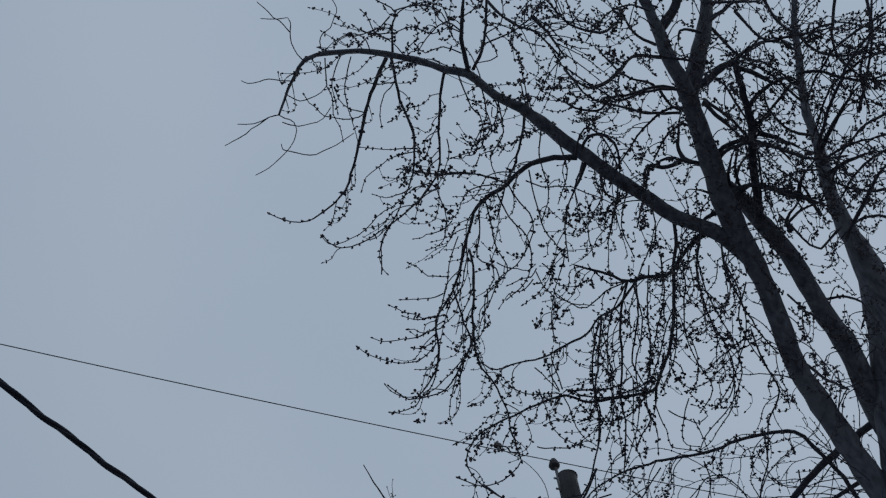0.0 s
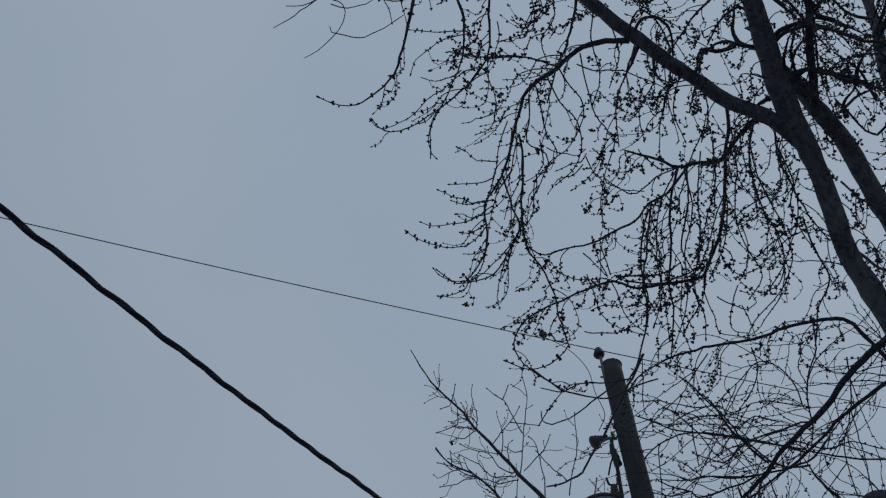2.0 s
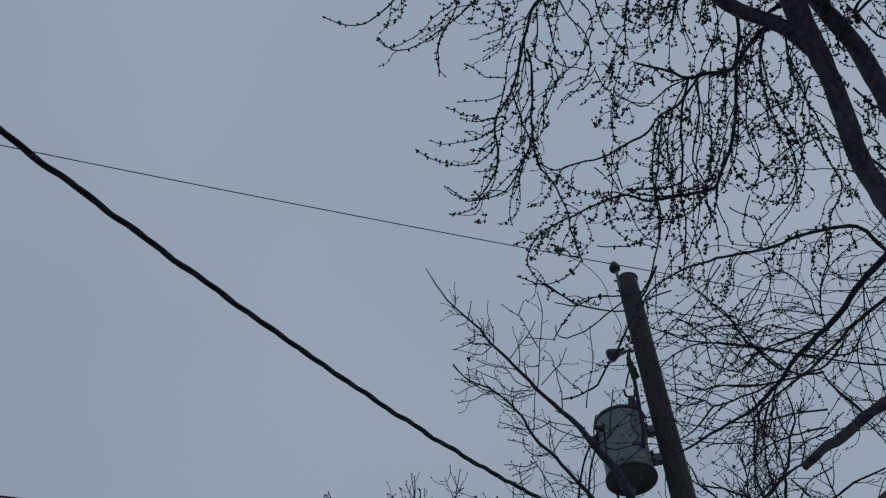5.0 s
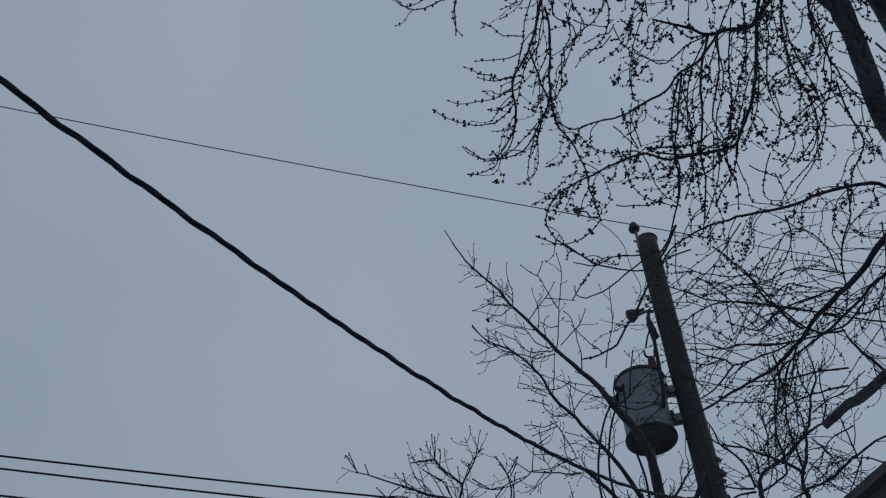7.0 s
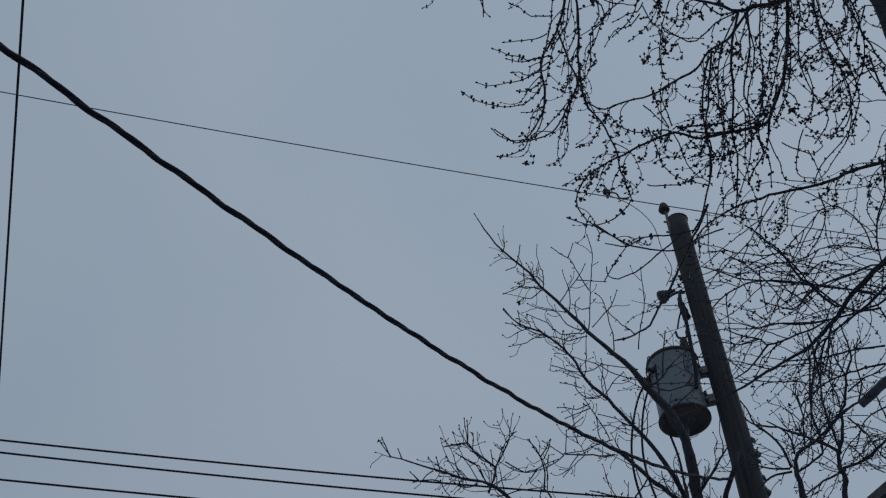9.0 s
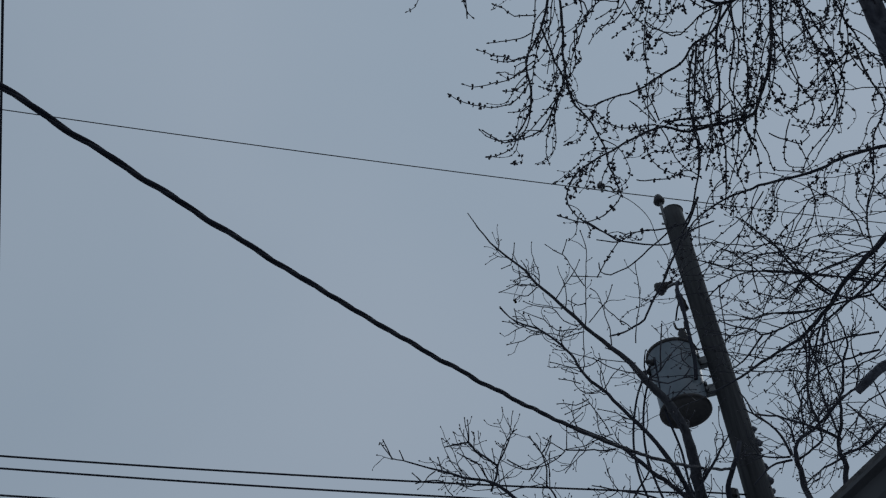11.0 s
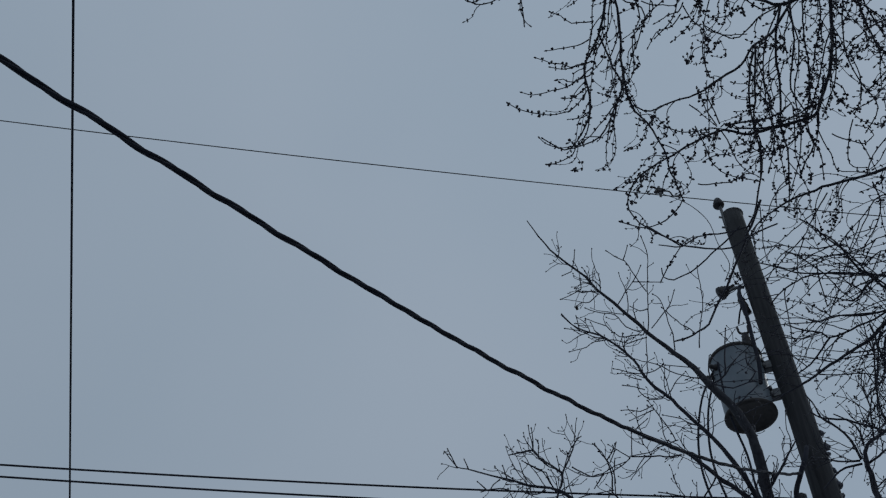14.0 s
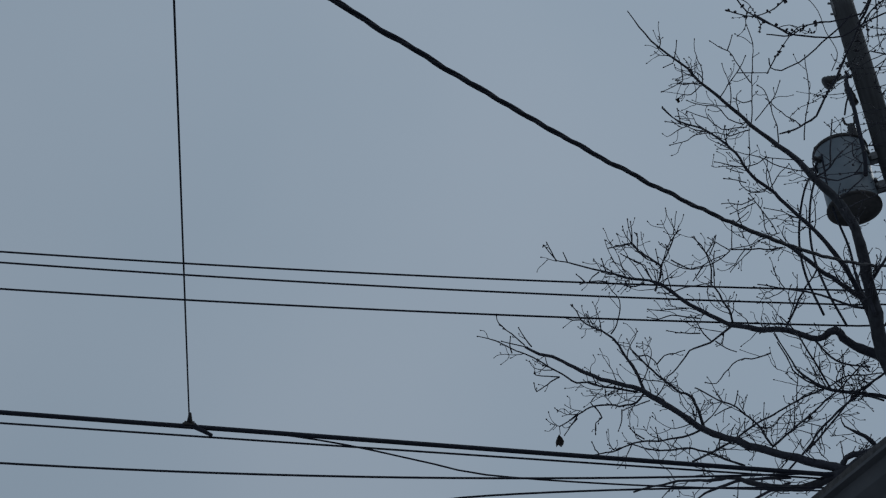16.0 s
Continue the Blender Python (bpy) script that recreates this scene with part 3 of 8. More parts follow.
def grow_weeping(tree, seed):
    """Hanging, upturned shoots with clustered buds on every thin limb."""
    rng = np.random.default_rng(seed)
    twigs, buds = Sticks(), Sticks()
    for kind, line in PATHS[tree.name]:
        pts, rad = line[:, :3], line[:, 3]
        if kind == "bud_twig":
            flower_buds(buds, pts, rng, 0.044, 0.0098, 0.2)
            continue
        if kind == "tip_twig":
            flower_buds(buds, pts, rng, 0.5, 0.0026)
            continue
        seg = np.linalg.norm(np.diff(pts, axis=0), axis=1)
        arc = np.concatenate([[0], np.cumsum(seg)])
        low_line = pts[:, 2].mean() < 7.25 and pts[:, 0].mean() > 0.9
        if kind in ("branch", "shoot") and rad[0] < 0.03:
            flower_buds(buds, pts, rng, 0.07 if low_line else 0.05, 0.0068 if low_line else 0.0102, 0.2)
        s = 0.12 + rng.uniform(0, 0.2)
        while s < arc[-1]:
            q = np.array([np.interp(s, arc, pts[:, k]) for k in range(3)])
            r = np.interp(s, arc, rad)
            if q[2] < 5.2 or (kind == "trunk" and q[2] < 7.5):
                s += 0.3
                continue
            t = unit(np.array([np.interp(min(s + 0.05, arc[-1]), arc, pts[:, k]) for k in range(3)]) - np.array([np.interp(max(s - 0.05, 0), arc, pts[:, k]) for k in range(3)]))
            low = q[2] < 7.25 and q[0] > 0.9
            high = q[2] > 9.1 and q[0] > 0.5
            side = unit(np.cross(t, rng.standard_normal(3)))
            outward = unit(np.array([q[0] - 3.6, q[1] - 5.0, 0]))
            way = 0.8 * side + t * rng.uniform(0.4, 1.0) + 0.3 * outward
            if not low and not high and rng.random() < 0.7:
                way[2] = -abs(way[2])
            if kind == "shoot" or (q[0] < 0.3 and r < 0.016):
                length = rng.uniform(0.10, 0.40)
            elif r < 0.014:
                length = rng.uniform(0.16, 0.55)
            else:
                length = rng.uniform(0.25, 0.8 if q[0] < 0.9 else 1.1)
            if low or high:
                length = rng.uniform(0.22, 0.85)
            tip = 0.85 * outward + np.array([-0.25, 0, 0.3]) + 0.55 * rng.standard_normal(3)
            hang, lift, wander = (0.25, 0.75, 0.17) if low else (0.5, 0.8, 0.10) if high else (0.85, 0.9, 0.08)
            if low:
                tip = rng.standard_normal(3) + np.array([-0.3, 0, 0.2])
            path = stem(q, way, length, hang * rng.uniform(0.7, 1.05), tip, lift * rng.uniform(0.5, 1), wander, rng)
            base_r = min(0.8 * r, 0.0027 + 0.0019 * length)
            twigs.tube(path, np.linspace(base_r, 0.0018, len(path)), 4)
            size, gap = (0.0066, 0.072) if low else (0.0088, 0.058) if q[0] > 2.0 else (0.0096, 0.047)
            flower_buds(buds, path, rng, gap, size)
            for k in range(rng.integers(0, 3) if length > 0.3 else rng.integers(0, 2)):
                i = rng.integers(len(path) // 5, len(path) - 2)
                w = unit(path[i + 1] - path[i])
                sub = stem(path[i], 0.8 * unit(np.cross(w, rng.standard_normal(3))) + w, rng.uniform(0.09, 0.3), hang * 0.5, tip + 0.4 * rng.standard_normal(3), lift, wander, rng)
                twigs.tube(sub, np.linspace(0.0024, 0.0017, len(sub)))
                flower_buds(buds, sub, rng, gap, size, 0.1)
            gap_between = DENSE * ((1.3 if q[0] < 2.1 else 0.8) if low else 1.4 if kind == "shoot" and q[2] > 8.45 else 3.6 if kind == "shoot" else 1.5 if q[0] < 0.4 else 0.17 if high and q[0] > 2.0 else 0.34 if q[0] > 2.2 and q[2] > 7.9 else 0.32 if high else 0.5)
            if q[0] < 0.75 and not high:
                gap_between *= 0.8 if q[2] > 8.3 else 1.7
            if r < 0.0062 and q[0] < 1.1 and not high:
                gap_between *= 2.6 if q[2] > 7.9 else 5.0
            if q[2] < 7.7 and not low:
                gap_between *= 1.1
            s += rng.exponential(gap_between) + 0.02
    twigs.finish("crown", TWIG, tree, "thin dark hanging twigs")
    buds.finish("bud_cover", BUD, tree, "clusters of dark round flower buds")


def grow_upright(tree, seed):
    """Short forked shoots that turn upward, with small end buds."""
    rng = np.random.default_rng(seed)
    twigs, buds = Sticks(), Sticks()
    for kind, line in PATHS[tree.name]:
        pts, rad = line[:, :3], line[:, 3]
        if kind == "tip_twig":
            buds.bud(pts[-1], pts[-1] - pts[-2], 0.016, 0.0056, rng)
            i = rng.integers(2, 5)
            while i < len(pts) - 2:
                w = unit(pts[i + 1] - pts[i])
                sub = stem(pts[i], unit(np.cross(w, rng.standard_normal(3))) + 0.8 * w, rng.choice([0.02, 0.05, 0.09, 0.15]), 0.0, w + 0.8 * rng.standard_normal(3), 0.5, 0.25, rng, 0.022)
                twigs.tube(sub, np.linspace(0.0031, 0.0023, len(sub)))
                buds.bud(sub[-1], sub[-1] - sub[-2], 0.014, 0.0050, rng)
                i += rng.integers(1, 5)
            continue
        seg = np.linalg.norm(np.diff(pts, axis=0), axis=1)
        arc = np.concatenate([[0], np.cumsum(seg)])
        s = arc[-1] * (0.35 if kind == "trunk" else 0.12)
        while s < arc[-1]:
            q = np.array([np.interp(s, arc, pts[:, k]) for k in range(3)])
            if kind == "trunk" and (q[2] < 6.4 or s > arc[-1] - 0.12):
                s += 0.3
                continue
            r = np.interp(s, arc, rad)
            t = unit(np.array([np.interp(min(s + 0.05, arc[-1]), arc, pts[:, k]) for k in range(3)]) - np.array([np.interp(max(s - 0.05, 0), arc, pts[:, k]) for k in range(3)]))
            side = unit(np.cross(t, rng.standard_normal(3)))
            for pair in (1, -1):
                if rng.random() < (0.3 if s < arc[-1] * 0.85 else 0.45 if kind == "trunk" else 0.75):
                    continue
                length = rng.uniform(0.06, 0.36) * (1.25 if r > 0.008 else 0.8) * (0.5 if kind == "trunk" and s > arc[-1] - 0.8 else 1)
                path = stem(q, side * pair * 0.9 + t * 0.8 + np.array([0, 0, 0.2]), length, 0.0, np.array([0, 0, 1.0]) + 0.9 * rng.standard_normal(3), 0.5, 0.2, rng, 0.03)
                twigs.tube(path, np.linspace(min(0.8 * r, 0.0046), 0.0026, len(path)), 4)
                tips = [path]
                for k in range(rng.integers(1, 5)):
                    i = rng.integers(len(path) // 4, len(path) - 1)
                    w = unit(path[i + 1] - path[i])
                    out = unit(np.cross(w, rng.standard_normal(3)))
                    sub = stem(path[i], out * 0.9 + w * 0.6, rng.uniform(0.03, 0.17), 0.0, w + 0.8 * rng.standard_normal(3), 0.5, 0.22, rng, 0.022)
                    twigs.tube(sub, np.linspace(0.0031, 0.0023, len(sub)))
                    tips.append(sub)
                for tip in tips:
                    buds.bud(tip[-1], tip[-1] - tip[-2], 0.015, 0.0050, rng)
            s += rng.exponential(0.105) + 0.03
    twigs.finish("crown", TWIG, tree, "fine forked grey twigs")
    buds.finish("bud_cover", BUD, tree, "tiny pointed end buds")


FOOT = {"maple_tree": (3.12, 4.98), "young_tree": (1.72, 7.45), "sapling": (2.05, 7.08), "sapling.001": (2.48, 7.07)}
maple = thing("maple_tree", (*FOOT["maple_tree"], 0), "tall bare maple with drooping budded branches in late winter", "tree")
young_tree = thing("young_tree", (*FOOT["young_tree"], 0), "slender bare young tree with fine forked twigs beside the pole", "tree")
sapling_one = thing("sapling", (*FOOT["sapling"], 0), "slender bare sapling with forked twigs beside the house", "tree", "saplings")
sapling_two = thing("sapling", (*FOOT["sapling.001"], 0), "slender bare sapling with a forked stem beside the house", "tree", "saplings")
DENSE = 0.10
bough(maple, "trunk", [(3.04, 4.78, 6.16, 0.1762), (3.14, 4.54, 6.80, 0.1729), (3.27, 4.37, 7.43, 0.1523), (3.33, 4.20, 7.93, 0.1117), (3.28, 4.05, 8.31, 0.0651), (3.22, 3.91, 8.67, 0.0525), (3.21, 3.70, 9.03, 0.0413), (3.19, 3.52, 9.37, 0.0317), (3.21, 3.23, 9.72, 0.0259), (3.24, 2.89, 10.07, 0.0198), (3.26, 2.53, 10.40, 0.0135)])
bough(maple, "limb", [(3.09, 4.79, 6.26, 0.0865), (3.01, 4.71, 6.51, 0.0824), (2.88, 4.58, 6.83, 0.0756), (2.67, 4.36, 7.23, 0.0682), (2.57, 4.16, 7.53, 0.0644), (2.46, 3.94, 7.83, 0.0630), (2.35, 3.76, 8.08, 0.0705), (2.28, 3.56, 8.31, 0.0681), (2.19, 3.32, 8.54, 0.0612), (2.13, 3.14, 8.72, 0.0542), (2.06, 2.99, 8.87, 0.0490), (1.99, 2.82, 9.03, 0.0418), (1.91, 2.68, 9.17, 0.0344), (1.81, 2.47, 9.34, 0.0231)])
bough(maple, "limb", [(2.18, 3.25, 8.82, 0.0609), (2.26, 3.03, 8.97, 0.0576), (2.32, 2.85, 9.11, 0.0504), (2.35, 2.71, 9.24, 0.0391), (2.38, 2.45, 9.40, 0.0256)])
bough(maple, "limb", [(2.01, 2.86, 9.09, 0.0383), (2.11, 2.76, 9.19, 0.0329), (2.18, 2.65, 9.30, 0.0274), (2.23, 2.50, 9.43, 0.0178)])
bough(maple, "limb", [(2.54, 4.03, 7.90, 0.0286), (2.41, 3.91, 8.00, 0.0425), (2.24, 3.81, 8.10, 0.0503), (2.03, 3.75, 8.18, 0.0491), (1.80, 3.62, 8.29, 0.0472), (1.61, 3.52, 8.37, 0.0434), (1.40, 3.40, 8.46, 0.0433), (1.19, 3.25, 8.55, 0.0396), (1.06, 3.16, 8.59, 0.0323), (0.90, 3.08, 8.62, 0.0286), (0.72, 2.97, 8.68, 0.0286), (0.58, 2.95, 8.69, 0.0232), (0.41, 2.90, 8.71, 0.0214), (0.23, 2.86, 8.72, 0.0196), (0.06, 2.84, 8.72, 0.0178), (-0.12, 2.84, 8.71, 0.0160), (-0.27, 2.88, 8.68, 0.0142), (-0.35, 2.97, 8.63, 0.0106), (-0.42, 3.08, 8.56, 0.0088), (-0.46, 3.16, 8.51, 0.0071)])
bough(maple, "limb", [(3.14, 4.57, 7.04, 0.0805), (3.06, 4.45, 7.26, 0.0746), (3.02, 4.36, 7.43, 0.0687), (2.90, 4.19, 7.68, 0.0626), (2.80, 4.01, 7.91, 0.0586), (2.68, 3.87, 8.11, 0.0546), (2.51, 3.74, 8.32, 0.0484), (2.40, 3.67, 8.46, 0.0420), (2.30, 3.59, 8.60, 0.0335)])
bough(maple, "branch", [(0.21, 2.89, 8.75, 0.0129), (0.12, 3.03, 8.67, 0.0116), (0.05, 3.22, 8.56, 0.0103), (0.01, 3.38, 8.45, 0.0090), (-0.05, 3.54, 8.35, 0.0077), (-0.10, 3.62, 8.28, 0.0064), (-0.24, 3.69, 8.20, 0.0052), (-0.35, 3.72, 8.16, 0.0041), (-0.45, 3.69, 8.14, 0.0038), (-0.52, 3.65, 8.14, 0.0035)])
bough(maple, "branch", [(0.24, 2.89, 8.75, 0.0100), (0.28, 3.06, 8.65, 0.0089), (0.33, 3.21, 8.55, 0.0078), (0.36, 3.36, 8.45, 0.0067), (0.35, 3.50, 8.34, 0.0056), (0.30, 3.61, 8.26, 0.0046), (0.21, 3.75, 8.15, 0.0040), (0.16, 3.83, 8.08, 0.0038), (0.15, 3.97, 7.96, 0.0035)])
bough(maple, "branch", [(0.57, 2.97, 8.70, 0.0100), (0.54, 3.09, 8.62, 0.0089), (0.52, 3.24, 8.52, 0.0078), (0.52, 3.45, 8.39, 0.0067), (0.48, 3.56, 8.30, 0.0056), (0.24, 3.74, 8.19, 0.0046), (0.03, 3.84, 8.10, 0.0040), (-0.13, 3.85, 8.07, 0.0038), (-0.20, 3.78, 8.08, 0.0035)])
bough(maple, "branch", [(1.07, 3.17, 8.55, 0.0100), (1.05, 3.29, 8.44, 0.0085), (1.00, 3.42, 8.32, 0.0071), (0.94, 3.49, 8.23, 0.0056), (0.87, 3.66, 8.09, 0.0042)])
bough(maple, "branch", [(1.39, 3.41, 8.37, 0.0193), (1.21, 3.42, 8.38, 0.0177), (1.07, 3.48, 8.36, 0.0160), (0.96, 3.56, 8.32, 0.0144), (0.81, 3.64, 8.28, 0.0128), (0.74, 3.71, 8.23, 0.0112), (0.68, 3.84, 8.14, 0.0095), (0.64, 3.98, 8.04, 0.0083), (0.59, 4.10, 7.95, 0.0071), (0.49, 4.24, 7.85, 0.0067), (0.49, 4.37, 7.74, 0.0063), (0.47, 4.47, 7.64, 0.0055), (0.39, 4.57, 7.55, 0.0047), (0.30, 4.61, 7.51, 0.0043), (0.18, 4.54, 7.55, 0.0039)])
bough(maple, "branch", [(0.71, 3.95, 8.17, 0.0086), (0.73, 4.03, 8.10, 0.0080), (0.73, 4.19, 7.97, 0.0075), (0.73, 4.39, 7.81, 0.0070), (0.75, 4.49, 7.71, 0.0064), (0.85, 4.61, 7.58, 0.0059), (0.91, 4.73, 7.45, 0.0054), (0.95, 4.85, 7.32, 0.0049), (0.97, 4.90, 7.24, 0.0043), (0.86, 4.98, 7.16, 0.0040), (0.73, 5.00, 7.14, 0.0037), (0.59, 4.96, 7.17, 0.0035)])
bough(maple, "branch", [(0.60, 4.16, 8.05, 0.0071), (0.66, 4.28, 7.91, 0.0065), (0.72, 4.40, 7.77, 0.0059), (0.64, 4.49, 7.66, 0.0053), (0.53, 4.58, 7.55, 0.0048), (0.37, 4.60, 7.50, 0.0042)])
bough(maple, "branch", [(2.04, 3.83, 8.32, 0.0119), (2.06, 3.96, 8.21, 0.0118), (2.03, 4.16, 8.06, 0.0118), (2.00, 4.33, 7.92, 0.0118), (1.96, 4.47, 7.80, 0.0117), (1.89, 4.60, 7.69, 0.0110), (1.83, 4.68, 7.62, 0.0102), (1.61, 4.72, 7.61, 0.0094), (1.43, 4.75, 7.60, 0.0087), (1.29, 4.72, 7.63, 0.0079), (1.11, 4.77, 7.59, 0.0072), (0.93, 4.83, 7.54, 0.0065), (0.76, 4.88, 7.49, 0.0057), (0.67, 4.95, 7.40, 0.0050), (0.68, 5.04, 7.29, 0.0043), (0.79, 5.09, 7.19, 0.0039), (0.93, 5.13, 7.10, 0.0035)])
bough(maple, "branch", [(1.84, 4.17, 8.17, 0.0089), (1.66, 4.32, 8.05, 0.0081), (1.54, 4.37, 7.99, 0.0073), (1.46, 4.43, 7.90, 0.0073), (1.31, 4.47, 7.84, 0.0072), (1.16, 4.51, 7.78, 0.0065), (1.01, 4.52, 7.74, 0.0057), (0.86, 4.54, 7.68, 0.0050), (0.74, 4.47, 7.69, 0.0042)])
bough(maple, "branch", [(2.41, 3.94, 8.13, 0.0167), (2.23, 3.86, 8.17, 0.0156), (2.09, 3.94, 8.10, 0.0146), (1.99, 4.04, 8.00, 0.0136), (1.80, 4.06, 7.97, 0.0121), (1.69, 4.06, 7.93, 0.0101), (1.50, 4.00, 7.95, 0.0082), (1.36, 3.95, 7.95, 0.0064)])
bough(maple, "branch", [(1.75, 4.22, 8.17, 0.0089), (1.69, 4.36, 7.98, 0.0079), (1.68, 4.55, 7.75, 0.0070), (1.64, 4.67, 7.56, 0.0061), (1.64, 4.78, 7.36, 0.0051), (1.59, 4.94, 7.13, 0.0042)])
bough(maple, "branch", [(1.80, 4.19, 8.17, 0.0074), (1.78, 4.32, 7.92, 0.0063), (1.71, 4.48, 7.65, 0.0053), (1.77, 4.55, 7.41, 0.0042)])
bough(maple, "branch", [(1.58, 4.42, 8.07, 0.0074), (1.54, 4.61, 7.84, 0.0065), (1.51, 4.74, 7.65, 0.0058), (1.51, 4.85, 7.45, 0.0058), (1.42, 5.01, 7.22, 0.0057), (1.33, 5.06, 7.08, 0.0056)])
bough(maple, "branch", [(2.29, 3.51, 8.42, 0.0134), (2.36, 3.36, 8.38, 0.0126), (2.46, 3.28, 8.29, 0.0119), (2.60, 3.26, 8.15, 0.0107), (2.75, 3.25, 8.00, 0.0088), (2.90, 3.17, 7.87, 0.0071)])
bough(maple, "branch", [(2.40, 3.64, 8.31, 0.0134), (2.48, 3.54, 8.22, 0.0125), (2.58, 3.49, 8.09, 0.0116), (2.73, 3.47, 7.91, 0.0100), (2.84, 3.46, 7.74, 0.0085)])
bough(maple, "branch", [(2.25, 3.51, 8.43, 0.0134), (2.12, 3.47, 8.40, 0.0115), (1.97, 3.42, 8.38, 0.0093), (1.84, 3.47, 8.30, 0.0066), (1.78, 3.57, 8.16, 0.0051), (1.73, 3.70, 8.01, 0.0042)])
bough(maple, "branch", [(2.18, 3.13, 8.64, 0.0104), (2.02, 3.07, 8.64, 0.0096), (1.83, 3.07, 8.62, 0.0088), (1.65, 3.10, 8.58, 0.0072), (1.53, 3.02, 8.56, 0.0057), (1.38, 2.93, 8.56, 0.0050), (1.25, 2.85, 8.55, 0.0042)])
bough(maple, "branch", [(2.21, 2.93, 8.72, 0.0089), (1.94, 2.88, 8.71, 0.0081), (1.75, 2.87, 8.65, 0.0072), (1.59, 2.96, 8.54, 0.0057), (1.44, 2.98, 8.46, 0.0042)])
bough(maple, "branch", [(0.72, 2.97, 8.68, 0.0161), (0.68, 2.79, 8.69, 0.0138), (0.67, 2.60, 8.69, 0.0121), (0.68, 2.36, 8.71, 0.0110)])
bough(maple, "branch", [(0.75, 2.95, 8.69, 0.0114), (0.81, 2.78, 8.68, 0.0095), (0.82, 2.60, 8.68, 0.0080), (0.81, 2.36, 8.70, 0.0070)])
bough(maple, "branch", [(0.25, 2.88, 8.76, 0.0086), (0.24, 2.70, 8.76, 0.0066), (0.26, 2.58, 8.73, 0.0049), (0.16, 2.50, 8.69, 0.0035)])
bough(maple, "branch", [(0.82, 2.80, 8.74, 0.0057), (0.96, 2.71, 8.69, 0.0052), (1.09, 2.59, 8.65, 0.0047), (1.21, 2.40, 8.62, 0.0042)])
bough(maple, "branch", [(1.38, 3.42, 8.37, 0.0071), (1.40, 3.27, 8.39, 0.0065), (1.46, 3.22, 8.36, 0.0059), (1.55, 3.27, 8.27, 0.0053), (1.60, 3.36, 8.16, 0.0048), (1.55, 3.46, 8.08, 0.0042)])
bough(maple, "branch", [(1.48, 3.57, 8.61, 0.0074), (1.41, 3.65, 8.43, 0.0063), (1.32, 3.78, 8.22, 0.0050), (1.31, 3.92, 7.98, 0.0035)])
bough(maple, "branch", [(1.71, 3.64, 8.52, 0.0074), (1.64, 3.72, 8.26, 0.0058), (1.55, 3.81, 7.99, 0.0042)])
bough(maple, "branch", [(2.33, 3.94, 8.16, 0.0074), (2.34, 4.06, 7.95, 0.0066), (2.40, 4.15, 7.74, 0.0058), (2.45, 4.21, 7.55, 0.0050), (2.50, 4.23, 7.38, 0.0042)])
bough(maple, "branch", [(2.21, 3.90, 8.23, 0.0074), (2.15, 4.06, 8.02, 0.0066), (2.20, 4.23, 7.76, 0.0058), (2.27, 4.33, 7.54, 0.0046), (2.26, 4.43, 7.33, 0.0035)])
bough(maple, "branch", [(2.78, 4.48, 7.60, 0.0104), (2.85, 4.42, 7.34, 0.0087), (2.87, 4.33, 7.13, 0.0071)])
bough(maple, "branch", [(2.49, 4.37, 7.81, 0.0059), (2.52, 4.46, 7.60, 0.0059), (2.57, 4.53, 7.39, 0.0058), (2.48, 4.61, 7.22, 0.0050), (2.41, 4.73, 7.01, 0.0042)])
bough(maple, "branch", [(2.71, 4.15, 7.87, 0.0074), (2.74, 4.13, 7.70, 0.0068), (2.80, 4.11, 7.51, 0.0062), (2.82, 4.11, 7.33, 0.0056)])
bough(maple, "branch", [(2.92, 4.14, 7.79, 0.0089), (2.99, 4.03, 7.65, 0.0078), (3.03, 3.99, 7.48, 0.0067), (2.96, 4.02, 7.32, 0.0056)])
bough(maple, "branch", [(3.02, 3.73, 7.99, 0.0089), (2.82, 3.81, 7.87, 0.0078), (2.65, 3.65, 7.88, 0.0067), (2.54, 3.54, 7.83, 0.0056)])
bough(maple, "branch", [(2.92, 3.44, 8.21, 0.0074), (2.67, 3.41, 8.09, 0.0058), (2.48, 3.43, 7.91, 0.0042)])
bough(maple, "branch", [(2.80, 3.08, 8.44, 0.0089), (2.64, 2.96, 8.44, 0.0073), (2.48, 2.85, 8.44, 0.0058), (2.28, 2.80, 8.41, 0.0050), (2.13, 2.84, 8.34, 0.0042)])
bough(maple, "branch", [(2.90, 3.41, 8.23, 0.0104), (2.98, 3.24, 8.13, 0.0083), (3.07, 3.10, 7.99, 0.0067), (3.19, 3.00, 7.82, 0.0056)])
bough(maple, "branch", [(2.76, 2.80, 8.58, 0.0074), (2.59, 2.70, 8.54, 0.0063), (2.39, 2.74, 8.44, 0.0053), (2.22, 2.73, 8.35, 0.0042)])
bough(maple, "branch", [(2.77, 2.77, 8.59, 0.0074), (2.83, 2.61, 8.48, 0.0063), (2.93, 2.51, 8.32, 0.0053), (3.09, 2.50, 8.10, 0.0042)])
bough(maple, "branch", [(2.89, 3.34, 8.28, 0.0119), (2.92, 3.02, 8.30, 0.0103), (2.97, 2.75, 8.28, 0.0087), (3.04, 2.54, 8.22, 0.0071), (3.16, 2.34, 8.12, 0.0056)])
bough(maple, "branch", [(3.05, 3.78, 7.95, 0.0134), (3.10, 3.40, 7.90, 0.0116), (3.16, 3.10, 7.78, 0.0099)])
bough(maple, "branch", [(2.23, 2.70, 8.81, 0.0089), (2.30, 2.52, 8.63, 0.0072), (2.33, 2.32, 8.47, 0.0056)])
